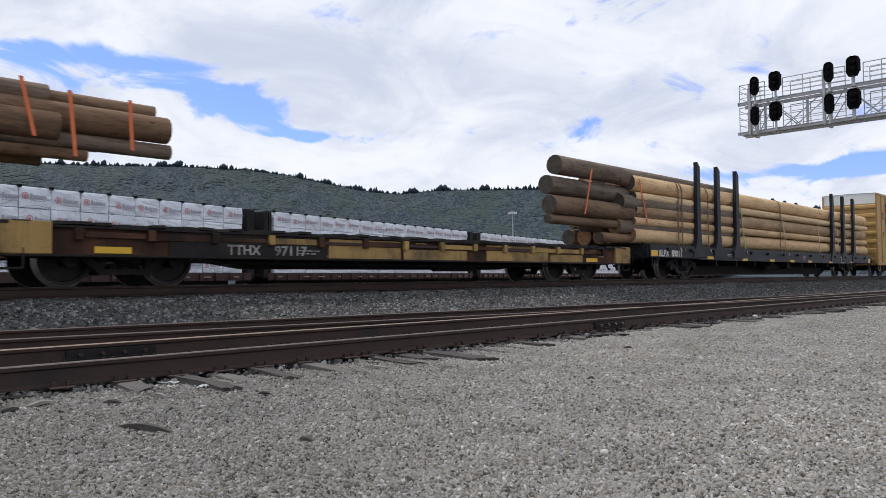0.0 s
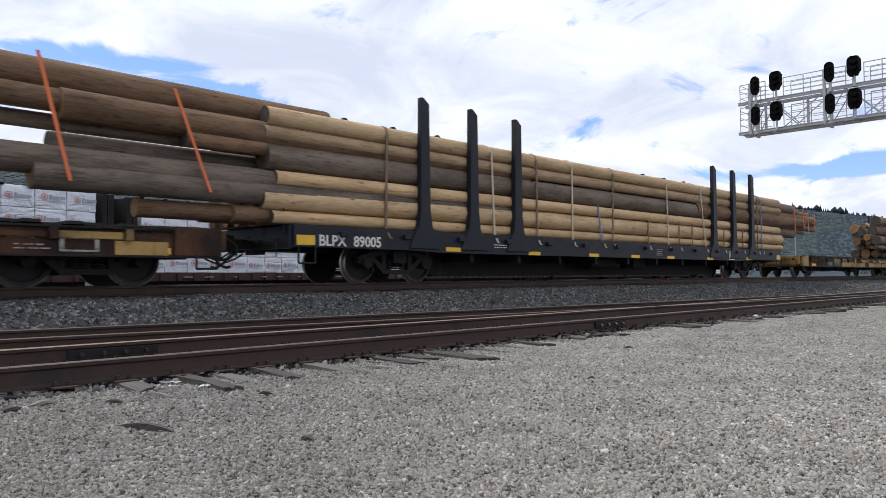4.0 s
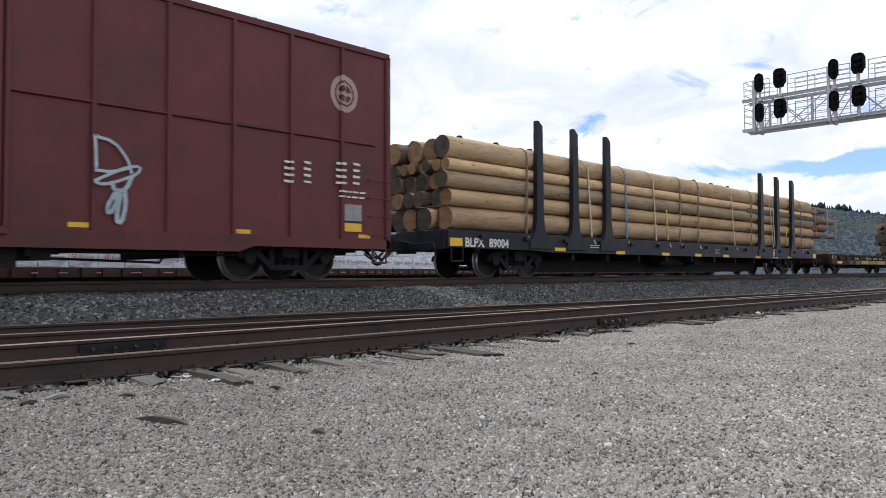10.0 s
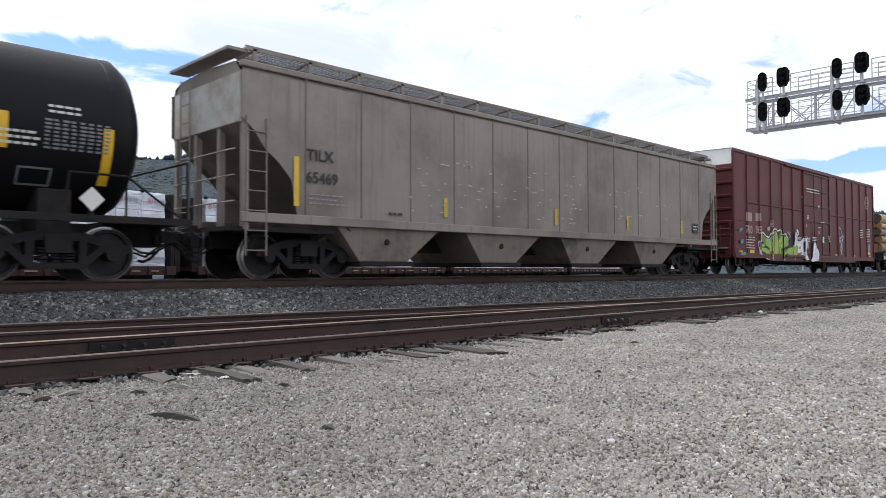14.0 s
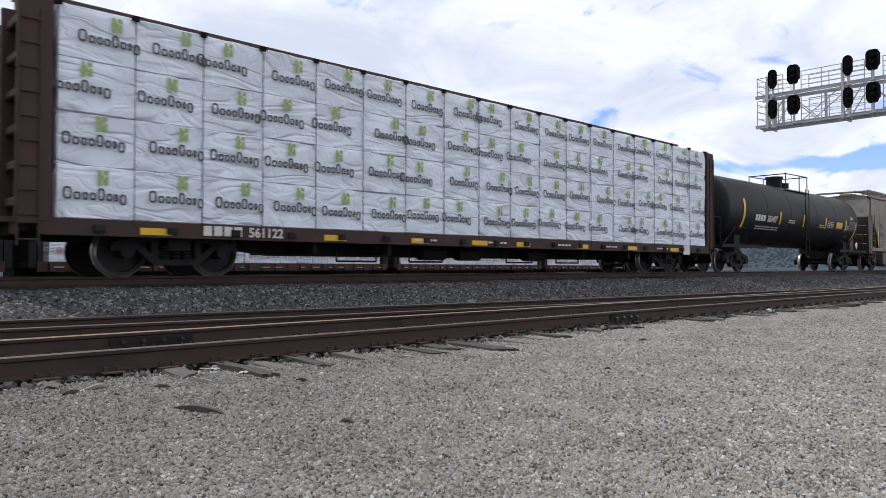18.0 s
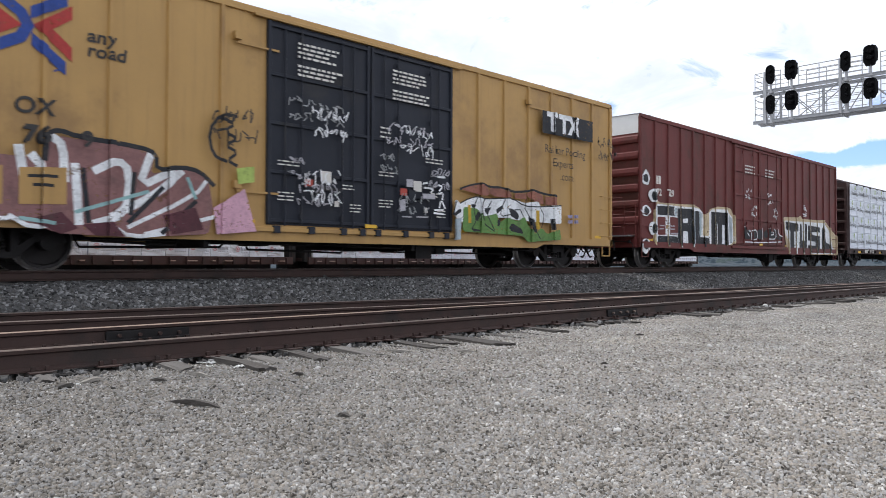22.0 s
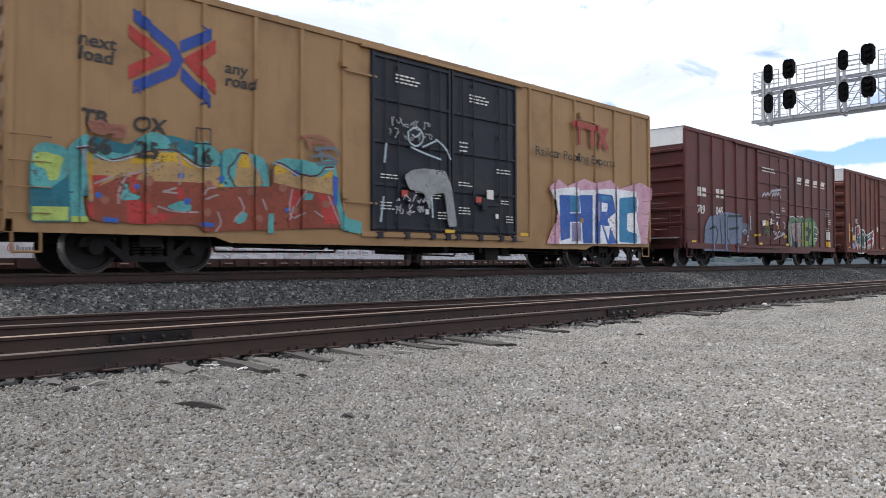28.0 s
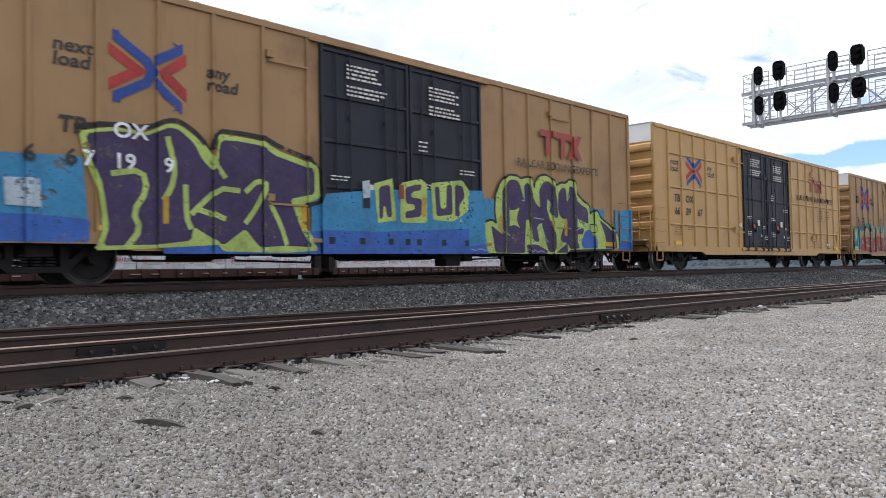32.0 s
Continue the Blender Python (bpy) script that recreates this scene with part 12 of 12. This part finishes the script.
s = tbox("yellow box car with blue and violet graffiti", -308.0, -288.47, -300.5, -295.6, (), YELLOW2, shift=1.1, sign=(-5.78, 3.64, 0.85), marks=(-7.24, -6.41), white_marks=True, posts=19)
h = s.h
s.paint("graffiti", [[(-9.4, 1.98), (-7.46, 2.04), (-6.88, 2.07), (-6.77, 0.68), (-9.4, 0.68)], [(-2.54, 1.7), (-0.79, 1.93), (2.6, 2.12), (2.95, 0.58), (-2.55, 0.57)], [(-5.66, 0.72), (-0.8, 1.1), (-0.81, 0.55), (-5.57, 0.53)]], P["sky"], "sky blue spray-painted ground")
s.paint("graffiti", [[(-9.4, 1.12), (-7.46, 1.1), (-6.77, 1.05), (-6.77, 0.68), (-9.4, 0.68)], [(-5.59, 0.64), (-2.17, 1), (-0.8, 1), (2.57, 1.18), (3.16, 0.66), (2.95, 0.53), (-5.59, 0.5)]], P["blue"], "darker blue spray-painted band")
s.paint("graffiti", [q for p in [[(-6.98, 2.54), (-6.39, 2.66), (-5.83, 2.65), (-5.46, 2.85), (-5.21, 2.84), (-4.86, 2.61), (-4.67, 2.32), (-4.57, 2.77), (-4.1, 2.78), (-3.54, 2.75), (-3.2, 2.6), (-2.27, 2.38), (-2.21, 1.59), (-2.64, 1.48)]] for q in stroke(curved(p), 0.08)], P["black"], "black edge of a large piece")
s.paint("graffiti", [[(-6.94, 2.47), (-6.41, 2.6), (-5.83, 2.58), (-5.48, 2.78), (-5.24, 2.78), (-4.9, 2.56), (-4.75, 2.3), (-4.63, 2.07), (-4.53, 2.71), (-4.12, 2.71), (-3.56, 2.67), (-3.24, 2.52), (-2.33, 2.31), (-2.29, 1.65), (-2.7, 1.52), (-2.63, 1.02), (-2.34, 0.58), (-3.15, 0.53), (-4.44, 0.55), (-4.54, 0.67), (-6, 0.58), (-6.72, 0.55), (-6.57, 0.92), (-6.65, 1.52), (-6.86, 2.11)]], P["palegreen"], "pale green outline of a large piece")
s.paint("graffiti", [[(-6.83, 2.44), (-6.37, 2.54), (-5.83, 2.52), (-5.46, 2.71), (-5.28, 2.7), (-4.99, 2.48), (-4.85, 2.21), (-4.62, 2), (-4.47, 2.6), (-4.14, 2.62), (-3.64, 2.59), (-3.34, 2.43), (-2.43, 2.22), (-2.43, 1.73), (-3, 1.6), (-2.76, 1.02), (-2.52, 0.65), (-3.17, 0.67), (-3.69, 0.63), (-4, 0.98), (-4.44, 0.66), (-5.02, 0.99), (-5.06, 0.74), (-5.66, 0.66), (-6.57, 0.63), (-6.47, 0.92), (-6.55, 1.53), (-6.76, 2.07)]], P["violet"], "dark violet fill of a large piece")
s.paint("graffiti", [q for p in [[(-6.41, 1.83), (-5.92, 1.93), (-5.84, 1.58), (-6.09, 1.2), (-5.95, 0.92), (-6.19, 0.61)], [(-5.48, 2.52), (-5.34, 1.99), (-5.43, 1.61), (-5.57, 1.45)], [(-5.04, 1.23), (-4.54, 1.71), (-4.13, 1.69)], [(-4.97, 1.31), (-4.42, 1.16)], [(-3.97, 1.69), (-3.72, 1.92), (-3.52, 1.83), (-3.75, 1.4), (-3.98, 1.1)], [(-4.81, 2.43), (-4.41, 1.93)], [(-3.5, 1.56), (-3.23, 1.08), (-3.1, 0.71)], [(-5.16, 1.7), (-5.15, 1.15), (-5.07, 0.97)]] for q in stroke(curved(p), 0.1)], P["palegreen"], "pale green inner lines")
s.paint("graffiti", [[(-5.59, 1.5), (-5.47, 1.51), (-5.47, 1.03), (-5.59, 1.02)], [(-2.76, 1.46), (-2.63, 1.47), (-2.63, 1.02), (-2.76, 1.02)]], P["gold"], "yellow upright strips")
s.paint("graffiti", [[(-0.93, 2.05), (-0.41, 2.2), (-0.31, 1.27), (-0.84, 1.19)], [(-0.18, 2.11), (0.45, 2.26), (0.65, 2.16), (0.63, 1.24), (-0.18, 1.22)], [(0.77, 2.18), (1.84, 2.33), (2.1, 2.06), (2.05, 1.58), (1.49, 1.3), (0.83, 1.32)]], P["palegreen"], "pale green block letters")
s.paint("graffiti", [[(-0.8, 1.98), (-0.49, 2.06), (-0.43, 1.34), (-0.58, 1.32), (-0.62, 1.57), (-0.68, 1.57), (-0.7, 1.29), (-0.8, 1.29)], [(-0.03, 2.03), (0.47, 2.14), (0.46, 1.99), (0.16, 1.93), (0.15, 1.81), (0.49, 1.79), (0.45, 1.38), (-0.04, 1.32), (-0.04, 1.48), (0.25, 1.53), (0.25, 1.65), (-0.02, 1.66)], [(0.9, 2.1), (1.05, 2.12), (1.08, 1.6), (1.27, 1.61), (1.3, 2.18), (1.48, 2.19), (1.48, 1.47), (0.94, 1.41)], [(1.58, 2.2), (1.86, 2.18), (1.92, 1.91), (1.7, 1.69), (1.75, 1.44), (1.57, 1.44)]], P["violet"], "dark violet block letters")
s.paint("graffiti", [[(0.48, 1.82), (0.61, 1.83), (0.6, 1.39), (0.47, 1.39)]], P["gold"], "yellow strip between the letters")
s.paint("graffiti", [[(2.04, 1.96), (3.15, 1.94), (3.22, 0.61), (2.04, 0.6)], [(7.35, 1.91), (8.19, 1.92), (8.18, 1.41), (7.34, 1.37)], [(8.81, 1.94), (8.98, 1.95), (8.96, 1.09), (8.8, 1.09)], [(9.1, 1.93), (9.73, 1.97), (9.71, 0.93), (9.08, 0.95)]], P["sky"], "sky blue spray-painted ground")
s.paint("graffiti", [[(2.04, 0.72), (2.7, 0.78), (2.74, 0.58), (2.04, 0.56)], [(9.03, 0.92), (9.71, 0.93), (9.7, 0.68), (9.03, 0.67)]], P["blue"], "darker blue band")
s.paint("graffiti", [q for p in [[(2.7, 1.31), (2.98, 1.39), (3.2, 1.29), (3.13, 1.65), (3.18, 2.07), (3.38, 2.41), (3.69, 2.6), (4.06, 2.6), (4.17, 2.53), (4.56, 2.62), (4.68, 2.45), (4.79, 2.29), (4.83, 2.52), (5.04, 2.69), (5.35, 2.73), (5.66, 2.56), (5.79, 2.45), (5.99, 2.56), (6.26, 2.56), (6.41, 2.69), (6.65, 2.64), (6.76, 2.3), (7.05, 2.1), (7.39, 1.99), (7.42, 1.7), (7.58, 1.81), (7.82, 1.85), (7.98, 1.63), (8.47, 1.42), (8.97, 1.13), (8.99, 0.73), (6.38, 0.67)]] for q in stroke(curved(p), 0.13)], P["black"], "black edge of a second piece")
s.paint("graffiti", [[(2.81, 0.56), (2.7, 1.31), (2.98, 1.39), (3.2, 1.29), (3.13, 1.65), (3.18, 2.07), (3.38, 2.41), (3.69, 2.6), (4.06, 2.6), (4.17, 2.53), (4.56, 2.62), (4.68, 2.45), (4.79, 2.29), (4.83, 2.52), (5.04, 2.69), (5.35, 2.73), (5.66, 2.56), (5.79, 2.45), (5.99, 2.56), (6.26, 2.56), (6.41, 2.69), (6.65, 2.64), (6.76, 2.3), (7.05, 2.1), (7.39, 1.99), (7.42, 1.7), (7.58, 1.81), (7.82, 1.85), (7.98, 1.63), (8.47, 1.42), (8.97, 1.13), (8.99, 0.73), (6.38, 0.67), (6.24, 0.55), (4.38, 0.54)]], P["palegreen"], "pale green outline of a second piece")
s.paint("graffiti", [[(3.42, 1.19), (3.4, 1.72), (3.43, 2.2), (3.63, 2.47), (3.9, 2.52), (4.11, 2.47), (4.22, 2.23), (4.3, 2.01), (4.31, 2.35), (4.45, 2.48), (4.56, 2.43), (4.62, 2.21), (4.85, 1.89), (5.09, 1.79), (5.21, 1.39), (4.97, 1.38), (4.85, 1.26), (4.96, 0.86), (4.61, 0.91), (4.5, 1.47), (4.38, 1.46), (4.32, 0.84), (4.32, 0.56), (3.1, 0.57), (3.03, 0.92), (2.96, 1.27), (3.13, 1.18), (3.37, 1.06)]], P["violet"], "dark violet fill of a second piece")
s.paint("graffiti", [[(5, 1.9), (4.97, 2.31), (5.16, 2.53), (5.41, 2.59), (5.66, 2.44), (5.79, 2.15), (5.85, 1.58), (5.65, 1.53), (5.4, 1.76), (5.47, 2), (5.34, 2.08), (5.31, 1.81), (5.46, 1.46), (5.65, 1.11), (5.71, 0.76), (5.52, 0.57), (5.33, 0.63), (5.09, 1.27)], [(5.82, 1.85), (5.86, 2.27), (6.03, 2.44), (6.23, 2.43), (6.26, 2.03), (6.33, 2.13), (6.4, 2.51), (6.58, 2.5), (6.68, 2.16), (6.97, 2), (7.31, 1.89), (7.34, 1.44), (6.75, 1.57), (6.67, 1.34), (7.11, 1.3), (7.04, 1.13), (6.67, 1.12), (6.74, 0.96), (6.88, 0.71), (6.38, 0.69), (6.25, 0.86), (5.98, 0.88), (5.91, 1), (6.19, 1.5), (5.92, 1.61)]], P["violet"], "dark violet fill of a second piece")
s.paint("graffiti", [[(5.71, 0.58), (6.25, 0.86), (6.28, 0.58)], [(4.38, 0.79), (4.84, 0.8), (5.33, 0.63), (5.26, 0.54), (4.41, 0.55)], [(7.9, 1.6), (8.22, 1.48), (8.82, 1.16), (8.9, 0.74), (8.21, 0.72), (8.26, 1), (8.1, 1.34)]], P["violet"], "dark violet fill of a second piece")
s.paint("graffiti", [[(6.92, 0.87), (7.15, 1.23), (7.42, 1.28), (7.71, 0.99), (7.74, 0.72), (7.03, 0.71)]], P["blue"], "blue gap between the letters")
s.paint("graffiti", [[(3.55, 1.79), (3.68, 1.69), (3.95, 1.71), (4.11, 1.78), (4, 1.57), (4, 1.38), (4.13, 1.22), (3.94, 1.3), (3.76, 1.29), (3.62, 1.23), (3.71, 1.42), (3.68, 1.61)]], P["palegreen"], "pale green star shape")
s.paint("graffiti", [[(3.3, 1.53), (3.41, 1.51), (3.41, 1.05), (3.31, 1.07)], [(6.13, 1.56), (6.25, 1.56), (6.25, 1.06), (6.13, 1.07)], [(8.21, 0.93), (8.68, 0.92), (8.68, 0.78), (8.21, 0.8)]], P["gold"], "yellow upright strips")
s.paint("graffiti", [q for p in [[(3.35, 1.35), (3.4, 1.14), (3.63, 1.01)], [(4.67, 1.53), (5.15, 1.5)], [(4.85, 1.26), (5.03, 1.38), (5.21, 0.98), (5.33, 0.87)], [(4.31, 2.29), (4.33, 1.96), (4.22, 1.98)], [(6.26, 2.25), (6.29, 2.1), (6.4, 2.23)], [(6.75, 1.57), (7.12, 1.49), (7.38, 1.34)], [(6.67, 1.24), (7.11, 1.36)], [(5.34, 2.05), (5.5, 1.97), (5.43, 1.79)], [(4.49, 0.93), (4.72, 0.82), (4.93, 0.79)]] for q in stroke(curved(p), 0.025)], P["aqua"], "thin pale outlines inside the letters")
s.paint("graffiti", [q for p in [[(4.38, 0.62), (4.49, 0.68), (4.61, 0.58), (4.75, 0.67), (4.84, 0.57), (5.02, 0.64), (5.17, 0.58)], [(2.12, 0.65), (2.29, 0.6), (2.43, 0.67), (2.7, 0.6)]] for q in stroke(curved(p), 0.03)], P["lilac"], "pale scribble along the sill")
s.paint("graffiti", [q for p in [[(7.4, 1.43), (7.7, 1.43), (7.7, 1.19), (7.4, 1.19), (7.4, 1.43)]] for q in stroke(curved(p), 0.03)], P["black"], "black frame of a placard")
s.paint("graffiti", [[(-1.27, 2.07), (-1.07, 2.11), (-1.05, 1.74), (-1.25, 1.7)]], P["paleblue"], "pale blurred mark on the door")
s.paint("graffiti", [[(-0.23, 2.07), (-0.08, 2.08), (-0.08, 1.76), (-0.24, 1.75)]], P["brownred"], "small red notice")
s.paint("graffiti", [[(-8, 1.65), (-7.51, 1.66), (-7.48, 1.21), (-7.98, 1.23)]], P["paleblue"], "faded pale blue patch")
s.text("reporting_mark", "OX", -6.41, 2.44, 0.36, P["white"], "white sprayed letters", bold=0.008, wide=1.05)
for w, x in (("6", -7.75), ("6", -7.15), ("7", -6.89), ("19", -6.41), ("9", -5.56)):
    s.text("car_number", w, x, 1.92, 0.36, DARKLET if x < -7.0 else P["white"], "car number", bold=0.008, wide=1.05)
emblem_tx(s, 5.07, 3.3, plain("dull red lettering", (0.30, 0.045, 0.035)), 1.05)
s.text("slogan", "RAILCAR POOLING EXPERTS", 4.03, 2.91, 0.3, FADEDARK, wide=1, bold=0.004)

for k in range(7):
    back_car(4.0 + 16.6 * k)
scatter()


# ---- what moves ----
WAY = [11.18, 19.44, 27.63, 36.18, 44.79, 53.40, 61.95, 70.43, 79.05, 87.79, 96.67, 105.67, 114.80, 124.04, 133.38, 142.81, 152.29, 161.84, 171.42, 181.02, 190.64, 200.27, 209.91, 219.55, 229.21, 238.89, 248.63, 258.45, 268.39, 278.50, 288.83, 299.03, 309.23]                            # metres that the train has gone, at every second


def gone(t):
    i = min(int(t), 31)
    a, b = WAY[i], WAY[i + 1]
    p, q = (WAY[i + 1] - WAY[max(i - 1, 0)]) / (2 if i else 1), (WAY[min(i + 2, 32)] - WAY[i]) / (2 if i < 31 else 1)
    u = t - i
    return a * (2 * u ** 3 - 3 * u ** 2 + 1) + p * (u ** 3 - 2 * u ** 2 + u) + b * (3 * u ** 2 - 2 * u ** 3) + q * (u ** 3 - u ** 2)


def motions():
    for thing_, off in CARS:
        walk(thing_, [(float(t), pose(off + WAY[t], TRACK_Y, RAIL_Z)) for t in range(33)])
    spins = {}
    for ws, off, dx in ROLLING:
        m = Matrix.Translation((dx, 0, WHEEL_R))
        rows = []
        for f in range(0, 961):
            t = f / FPS
            x = off + dx + gone(t)
            if -1.5 < x < 52 or f in (0, 960):
                ang = gone(min(max(t, 0), 32)) / WHEEL_R if -1.5 < x < 52 else (0.0 if not rows else rows[-1][2])
                rows.append([t, None, ang])
        if len(rows) > 2 and not -1.5 < off + dx + gone(0) < 52:
            rows[0][2] = rows[1][2]
        walk(ws, [(t, m @ Matrix.Rotation(a % 6.283185307, 4, "Y")) for t, _, a in rows])
    for thing_, u in BACK:
        rows = []
        for t in range(0, 33, 2):
            x, y, a = back_path(u - 1.45 * t)
            rows.append((float(t), pose(x, y + 1.5, 0.45, 0, 0, a)))
        walk(thing_, rows)


motions()
